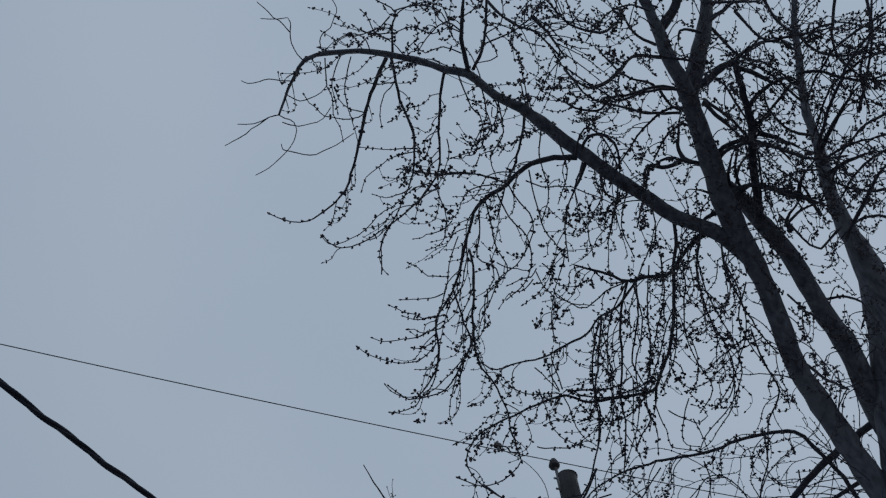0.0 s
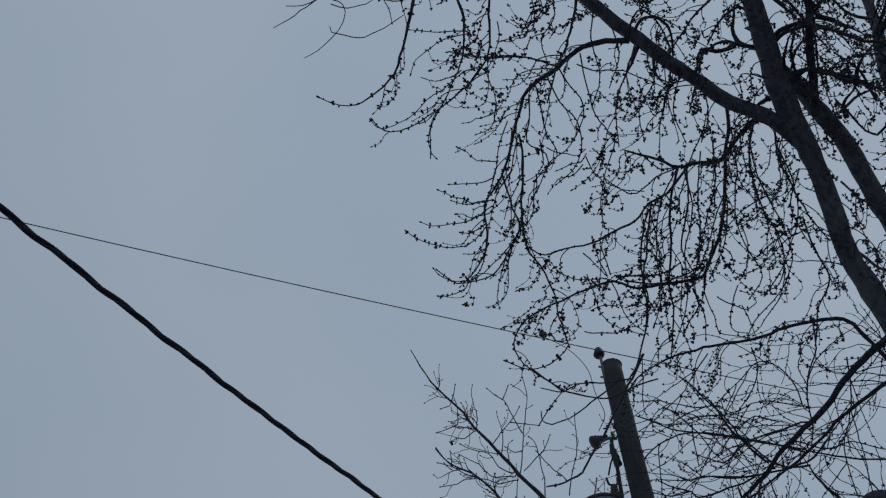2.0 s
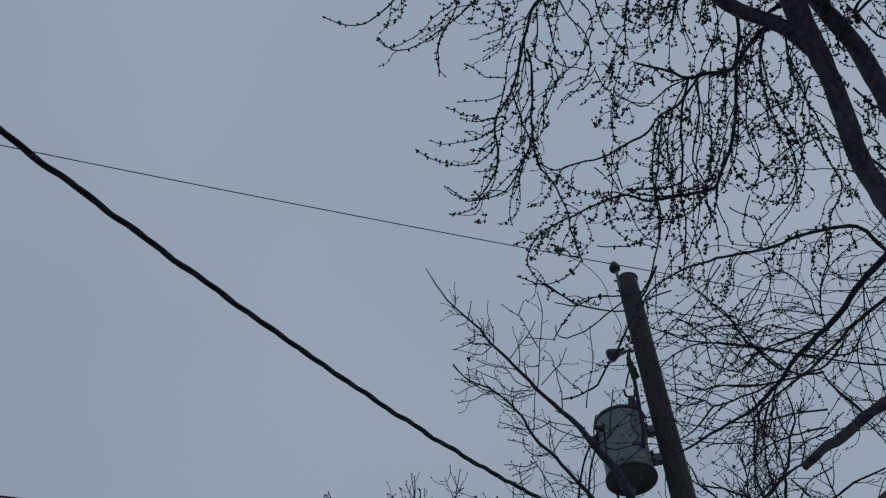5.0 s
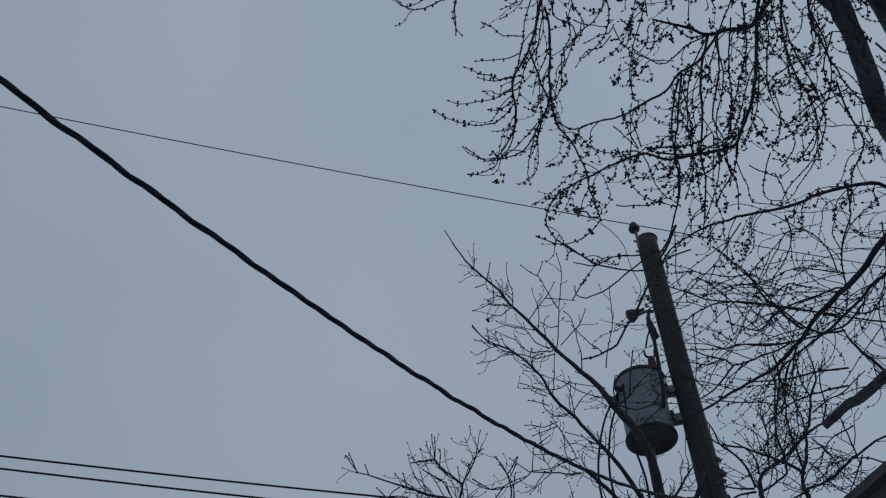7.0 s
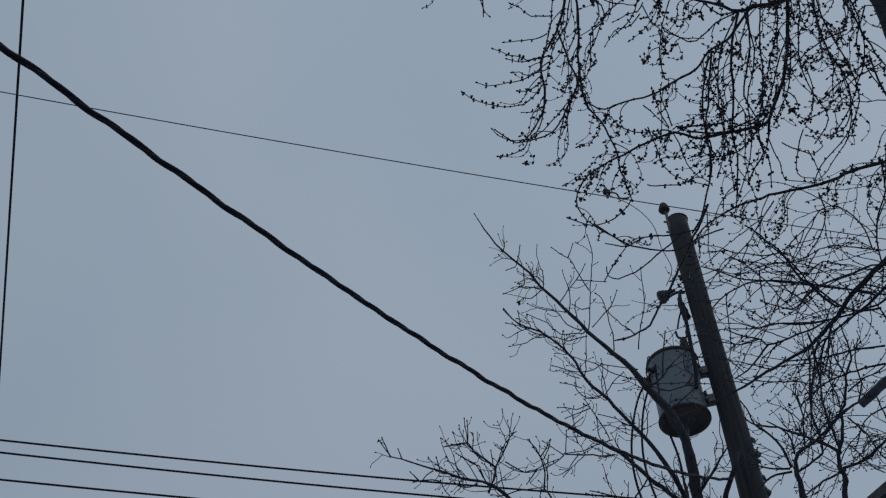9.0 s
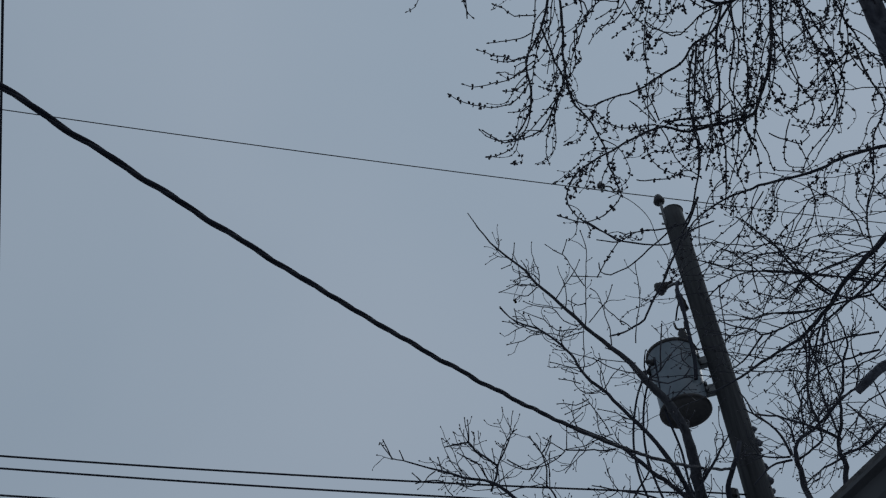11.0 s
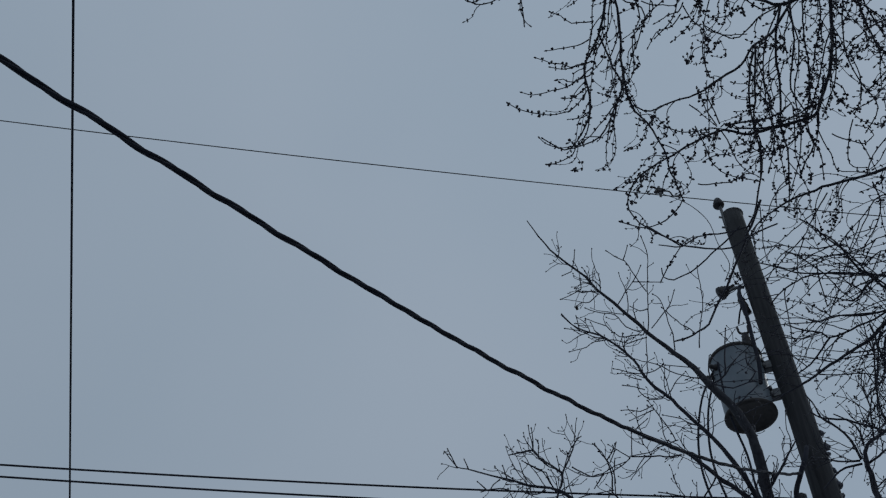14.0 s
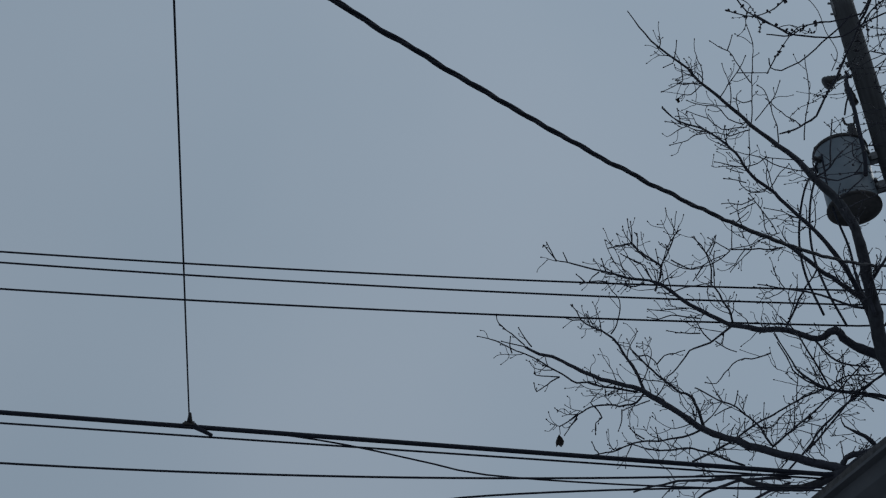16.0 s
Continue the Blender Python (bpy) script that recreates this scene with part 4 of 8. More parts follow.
bough(maple, "branch", [(1.89, 2.66, 8.92, 0.0074), (1.72, 2.59, 8.84, 0.0063), (1.56, 2.62, 8.72, 0.0053), (1.43, 2.71, 8.57, 0.0042)])
bough(maple, "shoot", [(0.76, 3.66, 8.16, 0.0063), (0.76, 3.80, 8.07, 0.0060), (0.74, 3.89, 8.01, 0.0057), (0.86, 3.94, 7.96, 0.0054), (0.86, 4.02, 7.89, 0.0051), (0.79, 4.08, 7.86, 0.0048), (0.77, 4.25, 7.73, 0.0045), (0.73, 4.30, 7.69, 0.0042)])
bough(maple, "shoot", [(0.80, 3.61, 8.19, 0.0063), (0.84, 3.74, 8.10, 0.0059), (0.87, 3.85, 8.01, 0.0055), (0.93, 3.93, 7.94, 0.0050), (0.91, 3.98, 7.90, 0.0046), (0.82, 4.04, 7.86, 0.0042)])
bough(maple, "shoot", [(0.87, 3.56, 8.21, 0.0063), (0.94, 3.70, 8.10, 0.0059), (1.04, 3.78, 8.03, 0.0055), (1.07, 3.89, 7.94, 0.0050), (1.03, 4.01, 7.86, 0.0046), (0.92, 4.09, 7.81, 0.0042)])
bough(maple, "shoot", [(0.94, 3.51, 8.22, 0.0063), (1.01, 3.61, 8.15, 0.0060), (1.08, 3.69, 8.08, 0.0056), (1.06, 3.81, 8.00, 0.0052), (0.98, 3.93, 7.93, 0.0049), (0.89, 3.98, 7.90, 0.0045), (0.80, 4.13, 7.80, 0.0042)])
bough(maple, "shoot", [(1.07, 3.43, 8.25, 0.0063), (1.10, 3.57, 8.15, 0.0060), (1.15, 3.72, 8.05, 0.0057), (1.23, 3.80, 7.98, 0.0054), (1.28, 3.85, 7.93, 0.0051), (1.20, 4.03, 7.82, 0.0048), (1.18, 4.20, 7.70, 0.0045), (1.20, 4.28, 7.63, 0.0042)])
bough(maple, "shoot", [(0.94, 3.51, 8.22, 0.0063), (0.77, 3.46, 8.25, 0.0056), (0.56, 3.45, 8.26, 0.0049), (0.32, 3.43, 8.27, 0.0042)])
bough(maple, "shoot", [(1.05, 3.49, 8.22, 0.0063), (1.15, 3.51, 8.18, 0.0058), (1.28, 3.49, 8.14, 0.0052), (1.42, 3.51, 8.09, 0.0047), (1.55, 3.55, 8.03, 0.0042)])
bough(maple, "shoot", [(1.84, 4.01, 8.03, 0.0065), (1.81, 4.20, 7.86, 0.0061), (1.81, 4.40, 7.66, 0.0056), (1.75, 4.61, 7.47, 0.0051), (1.80, 4.73, 7.30, 0.0047), (1.80, 4.81, 7.18, 0.0042)])
bough(maple, "shoot", [(1.91, 3.94, 8.05, 0.0065), (1.91, 4.14, 7.84, 0.0057), (1.83, 4.31, 7.66, 0.0050), (1.77, 4.44, 7.49, 0.0042)])
bough(maple, "shoot", [(2.02, 3.87, 8.06, 0.0065), (2.05, 4.05, 7.89, 0.0061), (2.01, 4.26, 7.70, 0.0056), (2.06, 4.40, 7.53, 0.0051), (2.14, 4.50, 7.37, 0.0047), (2.06, 4.59, 7.28, 0.0042)])
bough(maple, "shoot", [(2.12, 3.89, 8.02, 0.0065), (2.15, 4.04, 7.87, 0.0062), (2.22, 4.19, 7.71, 0.0059), (2.30, 4.30, 7.56, 0.0055), (2.32, 4.42, 7.43, 0.0052), (2.24, 4.57, 7.30, 0.0049), (2.09, 4.71, 7.20, 0.0046), (2.04, 4.77, 7.13, 0.0042)])
bough(maple, "shoot", [(1.70, 4.11, 8.00, 0.0065), (1.60, 4.27, 7.86, 0.0059), (1.56, 4.48, 7.65, 0.0054), (1.57, 4.66, 7.44, 0.0048), (1.50, 4.79, 7.28, 0.0042)])
bough(maple, "shoot", [(1.74, 4.11, 7.99, 0.0065), (1.77, 4.31, 7.78, 0.0059), (1.71, 4.49, 7.60, 0.0054), (1.71, 4.70, 7.37, 0.0048), (1.61, 4.88, 7.17, 0.0042)])
bough(maple, "shoot", [(1.82, 4.65, 7.58, 0.0065), (1.66, 4.76, 7.45, 0.0057), (1.47, 4.75, 7.42, 0.0050), (1.36, 4.65, 7.44, 0.0042)])
bough(maple, "shoot", [(1.87, 4.56, 7.63, 0.0065), (1.82, 4.66, 7.43, 0.0054), (1.76, 4.71, 7.28, 0.0042)])
bough(maple, "shoot", [(2.28, 3.92, 7.94, 0.0065), (2.36, 4.06, 7.77, 0.0061), (2.37, 4.21, 7.61, 0.0056), (2.29, 4.37, 7.48, 0.0051), (2.24, 4.46, 7.37, 0.0047), (2.15, 4.55, 7.27, 0.0042)])
bough(maple, "shoot", [(2.41, 4.02, 7.83, 0.0065), (2.35, 4.17, 7.67, 0.0057), (2.38, 4.26, 7.50, 0.0050), (2.42, 4.29, 7.37, 0.0042)])
bough(maple, "shoot", [(2.43, 4.28, 7.64, 0.0065), (2.27, 4.33, 7.54, 0.0054), (2.09, 4.40, 7.42, 0.0042)])
bough(maple, "shoot", [(2.31, 4.15, 7.78, 0.0065), (2.11, 4.18, 7.70, 0.0054), (1.95, 4.26, 7.58, 0.0042)])
bough(maple, "shoot", [(1.98, 4.14, 7.90, 0.0065), (1.98, 4.28, 7.72, 0.0057), (1.93, 4.41, 7.55, 0.0050), (1.84, 4.52, 7.41, 0.0042)])
bough(maple, "shoot", [(1.99, 4.20, 7.86, 0.0065), (1.92, 4.29, 7.75, 0.0059), (1.85, 4.44, 7.60, 0.0054), (1.75, 4.56, 7.47, 0.0048), (1.60, 4.56, 7.45, 0.0042)])
bough(maple, "shoot", [(1.77, 4.08, 8.00, 0.0065), (1.82, 3.87, 8.00, 0.0054), (1.83, 3.69, 7.98, 0.0042)])
bough(maple, "shoot", [(1.72, 4.10, 8.00, 0.0065), (1.59, 4.09, 7.96, 0.0057), (1.47, 4.00, 7.97, 0.0050), (1.43, 3.94, 7.94, 0.0042)])
bough(maple, "shoot", [(1.70, 4.11, 8.00, 0.0065), (1.55, 4.16, 7.95, 0.0059), (1.44, 4.22, 7.87, 0.0054), (1.33, 4.18, 7.86, 0.0048), (1.23, 4.10, 7.87, 0.0042)])
bough(maple, "shoot", [(0.64, 2.91, 8.55, 0.0063), (0.71, 3.09, 8.45, 0.0058), (0.77, 3.18, 8.39, 0.0052), (0.77, 3.30, 8.31, 0.0047), (0.60, 3.36, 8.29, 0.0042)])
bough(maple, "shoot", [(0.80, 2.97, 8.51, 0.0063), (0.88, 3.09, 8.43, 0.0056), (0.84, 3.21, 8.36, 0.0049), (0.73, 3.29, 8.31, 0.0042)])
bough(maple, "shoot", [(0.23, 2.60, 8.70, 0.0063), (0.13, 2.69, 8.65, 0.0052), (0.06, 2.66, 8.63, 0.0042)])
bough(maple, "shoot", [(0.25, 2.57, 8.71, 0.0063), (0.40, 2.53, 8.70, 0.0056), (0.54, 2.57, 8.66, 0.0049), (0.60, 2.68, 8.60, 0.0042)])
bough(maple, "shoot", [(0.68, 2.69, 8.64, 0.0063), (0.57, 2.63, 8.66, 0.0056), (0.47, 2.68, 8.62, 0.0049), (0.40, 2.77, 8.57, 0.0042)])
bough(maple, "shoot", [(0.81, 2.69, 8.63, 0.0063), (0.88, 2.80, 8.54, 0.0052), (0.77, 2.83, 8.52, 0.0042)])
bough(maple, "shoot", [(1.59, 3.51, 8.39, 0.0065), (1.54, 3.64, 8.25, 0.0057), (1.44, 3.77, 8.12, 0.0050), (1.46, 3.88, 7.97, 0.0042)])
bough(maple, "shoot", [(1.72, 3.59, 8.31, 0.0065), (1.66, 3.76, 8.11, 0.0054), (1.70, 3.86, 7.92, 0.0042)])
bough(maple, "shoot", [(1.85, 3.64, 8.25, 0.0065), (1.86, 3.77, 8.05, 0.0054), (1.80, 3.85, 7.90, 0.0042)])
bough(maple, "shoot", [(1.15, 3.17, 8.36, 0.0063), (1.13, 3.35, 8.26, 0.0056), (1.18, 3.53, 8.14, 0.0049), (1.14, 3.67, 8.04, 0.0042)])
bough(maple, "shoot", [(1.24, 3.23, 8.32, 0.0063), (1.29, 3.40, 8.19, 0.0052), (1.24, 3.57, 8.08, 0.0042)])
bough(maple, "shoot", [(0.88, 3.03, 8.47, 0.0063), (0.91, 3.21, 8.36, 0.0056), (0.84, 3.36, 8.28, 0.0049), (0.87, 3.47, 8.20, 0.0042)])
bough(maple, "shoot", [(0.78, 2.96, 8.52, 0.0063), (0.81, 3.12, 8.41, 0.0052), (0.74, 3.26, 8.32, 0.0042)])
bough(maple, "branch", [(3.55, 2.55, 8.79, 0.0117), (3.38, 2.62, 8.79, 0.0102), (3.15, 2.77, 8.78, 0.0087), (2.98, 2.97, 8.71, 0.0072), (2.90, 3.16, 8.60, 0.0057)])
bough(maple, "branch", [(3.57, 2.78, 8.70, 0.0117), (3.39, 2.85, 8.69, 0.0102), (3.22, 2.92, 8.68, 0.0087), (3.05, 3.09, 8.63, 0.0072), (2.94, 3.34, 8.49, 0.0057)])
bough(maple, "branch", [(3.58, 3.13, 8.53, 0.0117), (3.40, 3.21, 8.53, 0.0102), (3.23, 3.31, 8.50, 0.0087), (3.09, 3.50, 8.40, 0.0072), (3.04, 3.65, 8.29, 0.0057)])
bough(maple, "branch", [(3.59, 3.36, 8.42, 0.0117), (3.40, 3.43, 8.40, 0.0097), (3.22, 3.52, 8.35, 0.0077), (3.10, 3.67, 8.25, 0.0057)])
bough(maple, "branch", [(2.87, 3.15, 8.85, 0.0117), (2.71, 3.29, 8.73, 0.0087), (2.58, 3.40, 8.61, 0.0057)])
bough(maple, "branch", [(3.01, 3.43, 8.66, 0.0117), (2.86, 3.39, 8.67, 0.0097), (2.70, 3.25, 8.72, 0.0077), (2.64, 3.09, 8.73, 0.0057)])
bough(maple, "branch", [(2.52, 2.75, 9.15, 0.0117), (2.63, 2.84, 8.96, 0.0087), (2.80, 2.84, 8.78, 0.0057)])
bough(maple, "branch", [(2.65, 2.60, 9.16, 0.0117), (2.77, 2.76, 8.97, 0.0097), (2.88, 2.79, 8.84, 0.0077), (3.02, 2.71, 8.74, 0.0057)])
bough(maple, "branch", [(3.11, 2.55, 8.99, 0.0117), (3.07, 2.79, 8.84, 0.0097), (3.15, 2.95, 8.66, 0.0077), (3.31, 2.99, 8.49, 0.0057)])
bough(maple, "branch", [(3.27, 2.52, 8.93, 0.0117), (3.29, 2.76, 8.76, 0.0097), (3.21, 2.97, 8.62, 0.0077), (3.25, 3.16, 8.44, 0.0057)])
bough(maple, "branch", [(2.34, 3.30, 8.97, 0.0117), (2.51, 3.40, 8.79, 0.0097), (2.63, 3.52, 8.61, 0.0077), (2.64, 3.68, 8.44, 0.0057)])
bough(maple, "branch", [(2.34, 3.15, 9.04, 0.0117), (2.43, 3.16, 8.89, 0.0087), (2.54, 3.30, 8.67, 0.0057)])
bough(maple, "branch", [(3.05, 3.88, 8.40, 0.0117), (2.91, 3.69, 8.44, 0.0087), (2.74, 3.57, 8.46, 0.0057)])
bough(maple, "branch", [(2.67, 3.58, 8.72, 0.0117), (2.54, 3.61, 8.63, 0.0087), (2.47, 3.74, 8.47, 0.0057)])
bough(maple, "branch", [(2.84, 3.98, 8.43, 0.0117), (2.91, 3.82, 8.37, 0.0087), (3.04, 3.68, 8.27, 0.0057)])
bough(maple, "branch", [(2.38, 2.87, 9.15, 0.0117), (2.54, 2.99, 8.96, 0.0097), (2.66, 2.99, 8.85, 0.0077), (2.80, 3.04, 8.69, 0.0057)])
bough(maple, "branch", [(2.03, 3.00, 9.19, 0.0117), (1.86, 2.91, 9.17, 0.0087), (1.76, 2.74, 9.14, 0.0057)])
bough(maple, "branch", [(2.23, 3.36, 8.98, 0.0117), (2.13, 3.35, 8.96, 0.0102), (1.97, 3.21, 9.01, 0.0087), (1.78, 3.14, 9.03, 0.0072), (1.62, 2.99, 9.08, 0.0057)])
bough(maple, "branch", [(2.20, 3.40, 8.97, 0.0117), (1.98, 3.40, 8.97, 0.0102), (1.79, 3.36, 8.99, 0.0087), (1.56, 3.29, 9.02, 0.0072), (1.40, 3.11, 9.07, 0.0057)])
bough(maple, "branch", [(2.23, 3.40, 8.96, 0.0117), (2.16, 3.35, 8.95, 0.0102), (2.04, 3.37, 8.91, 0.0087), (1.89, 3.50, 8.84, 0.0072), (1.73, 3.69, 8.72, 0.0057)])
bough(maple, "branch", [(2.27, 3.49, 8.90, 0.0117), (2.20, 3.44, 8.88, 0.0097), (2.07, 3.49, 8.81, 0.0077), (1.98, 3.60, 8.70, 0.0057)])
bough(maple, "branch", [(0.91, 2.79, 9.49, 0.0117), (1.05, 2.90, 9.36, 0.0097), (1.23, 2.94, 9.25, 0.0077), (1.37, 3.04, 9.11, 0.0057)])
bough(maple, "branch", [(1.21, 2.88, 9.42, 0.0117), (1.31, 2.95, 9.27, 0.0087), (1.40, 3.04, 9.10, 0.0057)])
bough(maple, "branch", [(1.77, 2.89, 9.31, 0.0117), (1.65, 2.94, 9.24, 0.0097), (1.41, 2.86, 9.25, 0.0077), (1.25, 2.67, 9.27, 0.0057)])
bough(maple, "branch", [(3.53, 3.63, 8.31, 0.0117), (3.34, 3.66, 8.30, 0.0097), (3.16, 3.63, 8.32, 0.0077), (2.97, 3.56, 8.36, 0.0057)])
bough(maple, "branch", [(3.53, 3.85, 8.18, 0.0117), (3.37, 3.78, 8.22, 0.0097), (3.22, 3.81, 8.19, 0.0077), (3.10, 3.89, 8.12, 0.0057)])
bough(maple, "branch", [(2.90, 2.84, 8.97, 0.0117), (2.98, 2.91, 8.84, 0.0097), (3.08, 2.90, 8.72, 0.0077), (3.21, 2.82, 8.61, 0.0057)])
bough(maple, "branch", [(3.01, 5.00, 6.75, 0.0143), (2.86, 4.85, 7.00, 0.0135), (2.70, 4.75, 7.20, 0.0127), (2.58, 4.76, 7.27, 0.0119), (2.43, 4.82, 7.31, 0.0111), (2.27, 4.91, 7.33, 0.0103), (2.11, 4.98, 7.35, 0.0095), (1.95, 5.04, 7.38, 0.0087), (1.78, 5.11, 7.39, 0.0077), (1.60, 5.20, 7.39, 0.0060), (1.46, 5.30, 7.36, 0.0049), (1.39, 5.40, 7.31, 0.0040)])
bough(maple, "branch", [(3.13, 4.52, 7.11, 0.0261), (2.96, 4.69, 7.09, 0.0243), (2.77, 4.88, 7.05, 0.0225), (2.62, 5.05, 6.99, 0.0207), (2.49, 5.22, 6.92, 0.0189), (2.36, 5.35, 6.87, 0.0170), (2.23, 5.49, 6.82, 0.0152), (2.16, 5.60, 6.76, 0.0134), (1.99, 5.76, 6.68, 0.0115), (1.81, 5.87, 6.65, 0.0097), (1.64, 5.97, 6.61, 0.0078), (1.46, 6.06, 6.58, 0.0059)])
bough(maple, "branch", [(2.97, 4.86, 6.91, 0.0143), (2.76, 5.05, 6.89, 0.0129), (2.64, 5.17, 6.87, 0.0114), (2.52, 5.32, 6.83, 0.0100), (2.36, 5.49, 6.76, 0.0085), (2.23, 5.61, 6.74, 0.0070), (2.13, 5.72, 6.71, 0.0061), (2.08, 5.91, 6.55, 0.0053)])
bough(maple, "branch", [(1.70, 5.16, 7.18, 0.0052), (1.87, 5.27, 7.08, 0.0066), (2.01, 5.42, 6.97, 0.0079), (2.13, 5.51, 6.90, 0.0080), (2.22, 5.58, 6.87, 0.0080)])
bough(maple, "branch", [(1.41, 5.35, 7.07, 0.0039), (1.69, 5.41, 6.99, 0.0047), (2.03, 5.42, 6.92, 0.0053), (2.43, 5.43, 6.80, 0.0053), (2.77, 5.42, 6.71, 0.0059), (3.01, 5.38, 6.68, 0.0067)])
bough(maple, "branch", [(1.69, 5.59, 6.74, 0.0052), (1.84, 5.58, 6.77, 0.0058), (2.02, 5.58, 6.76, 0.0063), (2.19, 5.57, 6.76, 0.0066), (2.44, 5.51, 6.78, 0.0067), (2.59, 5.39, 6.89, 0.0067)])
bough(maple, "branch", [(2.97, 5.40, 6.36, 0.0453), (2.82, 5.44, 6.45, 0.0418), (2.76, 5.48, 6.50, 0.0383), (2.67, 5.58, 6.49, 0.0367), (2.52, 5.74, 6.44, 0.0331), (2.43, 5.83, 6.43, 0.0296), (2.30, 5.96, 6.39, 0.0279)])
bough(maple, "branch", [(2.36, 5.37, 6.72, 0.0078), (2.50, 5.52, 6.64, 0.0092), (2.66, 5.66, 6.56, 0.0107)])
bough(maple, "branch", [(2.38, 5.42, 6.65, 0.0039), (2.45, 5.31, 6.82, 0.0046), (2.45, 5.14, 7.05, 0.0053), (2.52, 4.98, 7.24, 0.0053), (2.53, 4.88, 7.39, 0.0053)])
bough(maple, "shoot", [(2.36, 5.38, 6.85, 0.0066), (2.50, 5.33, 6.74, 0.0058), (2.63, 5.23, 6.68, 0.0050), (2.78, 5.17, 6.56, 0.0043)])
bough(maple, "shoot", [(2.58, 5.60, 6.52, 0.0066), (2.66, 5.59, 6.32, 0.0054), (2.72, 5.60, 6.11, 0.0043)])
bough(maple, "shoot", [(2.24, 5.89, 6.34, 0.0066), (2.07, 5.90, 6.23, 0.0054), (1.87, 5.94, 6.10, 0.0043)])
bough(maple, "shoot", [(2.43, 5.85, 6.29, 0.0066), (2.26, 5.87, 6.19, 0.0054), (2.15, 5.91, 6.01, 0.0043)])
bough(maple, "shoot", [(2.67, 5.96, 6.02, 0.0066), (2.44, 5.89, 6.07, 0.0054), (2.22, 5.87, 6.03, 0.0043)])
bough(maple, "shoot", [(2.68, 4.95, 7.13, 0.0066), (2.67, 5.10, 6.89, 0.0058), (2.58, 5.26, 6.67, 0.0050), (2.61, 5.39, 6.41, 0.0043)])
bough(young_tree, "trunk", [(1.77, 7.75, 5.71, 0.0836), (1.64, 7.65, 6.03, 0.0688), (1.55, 7.61, 6.22, 0.0603), (1.50, 7.55, 6.42, 0.0516), (1.49, 7.46, 6.63, 0.0438), (1.50, 7.38, 6.82, 0.0401), (1.50, 7.28, 7.02, 0.0387), (1.48, 7.24, 7.16, 0.0380), (1.45, 7.21, 7.28, 0.0359), (1.39, 7.18, 7.40, 0.0338), (1.33, 7.16, 7.51, 0.0322), (1.26, 7.13, 7.62, 0.0299), (1.18, 7.10, 7.74, 0.0245), (1.03, 7.03, 7.92, 0.0191), (0.84, 6.95, 8.09, 0.0149), (0.62, 6.83, 8.31, 0.0117), (0.43, 6.71, 8.51, 0.0093), (0.24, 6.61, 8.67, 0.0070), (0.13, 6.54, 8.80, 0.0055), (0.02, 6.42, 8.96, 0.0045)])
bough(young_tree, "limb", [(1.58, 7.64, 6.24, 0.0400), (1.50, 7.66, 6.34, 0.0395), (1.44, 7.66, 6.40, 0.0384), (1.28, 7.62, 6.48, 0.0320), (1.20, 7.56, 6.56, 0.0298), (1.07, 7.59, 6.52, 0.0234), (0.87, 7.55, 6.60, 0.0212), (0.67, 7.53, 6.63, 0.0191), (0.48, 7.51, 6.67, 0.0169), (0.29, 7.43, 6.76, 0.0169), (0.10, 7.36, 6.86, 0.0148), (-0.05, 7.27, 6.95, 0.0105), (-0.29, 7.21, 7.00, 0.0084), (-0.49, 7.15, 7.05, 0.0063), (-0.65, 7.10, 7.09, 0.0052), (-0.71, 7.07, 7.09, 0.0042), (-0.78, 6.98, 7.17, 0.0042)])
bough(young_tree, "limb", [(1.50, 7.68, 6.53, 0.0281), (1.48, 7.61, 6.68, 0.0263), (1.44, 7.54, 6.83, 0.0232), (1.37, 7.46, 6.99, 0.0197), (1.24, 7.34, 7.21, 0.0168), (1.11, 7.27, 7.36, 0.0151), (0.93, 7.17, 7.55, 0.0133), (0.75, 7.07, 7.72, 0.0115), (0.68, 7.00, 7.84, 0.0098), (0.50, 6.89, 8.01, 0.0080), (0.30, 6.84, 8.11, 0.0062), (0.19, 6.77, 8.21, 0.0044)])
bough(young_tree, "limb", [(1.51, 7.71, 5.67, 0.0496), (1.36, 7.74, 5.69, 0.0414), (1.13, 7.84, 5.60, 0.0331), (0.97, 7.89, 5.56, 0.0290), (0.82, 7.93, 5.55, 0.0270), (0.60, 7.94, 5.60, 0.0208), (0.38, 7.93, 5.67, 0.0167), (0.22, 7.94, 5.67, 0.0125), (-0.02, 7.95, 5.69, 0.0083), (-0.34, 7.99, 5.64, 0.0063)])
bough(young_tree, "branch", [(1.51, 7.72, 6.27, 0.0085), (1.23, 7.82, 6.12, 0.0085), (0.92, 7.96, 5.87, 0.0078), (0.69, 8.05, 5.67, 0.0063)])
bough(young_tree, "branch", [(1.60, 7.81, 6.08, 0.0171), (1.35, 7.79, 6.16, 0.0136), (1.12, 7.78, 6.21, 0.0115), (0.94, 7.72, 6.31, 0.0089), (0.86, 7.63, 6.43, 0.0059), (0.78, 7.53, 6.57, 0.0042)])
bough(young_tree, "branch", [(1.41, 8.00, 5.80, 0.0192), (1.31, 7.93, 5.90, 0.0149), (1.18, 7.88, 5.96, 0.0113), (1.16, 7.82, 6.00, 0.0084)])
bough(young_tree, "branch", [(-0.04, 8.24, 5.59, 0.0085), (0.21, 8.15, 5.68, 0.0099), (0.50, 8.09, 5.71, 0.0113), (0.77, 8.04, 5.68, 0.0127)])
bough(young_tree, "branch", [(0.32, 8.25, 5.56, 0.0107), (0.56, 8.15, 5.62, 0.0106), (0.76, 8.06, 5.65, 0.0106)])
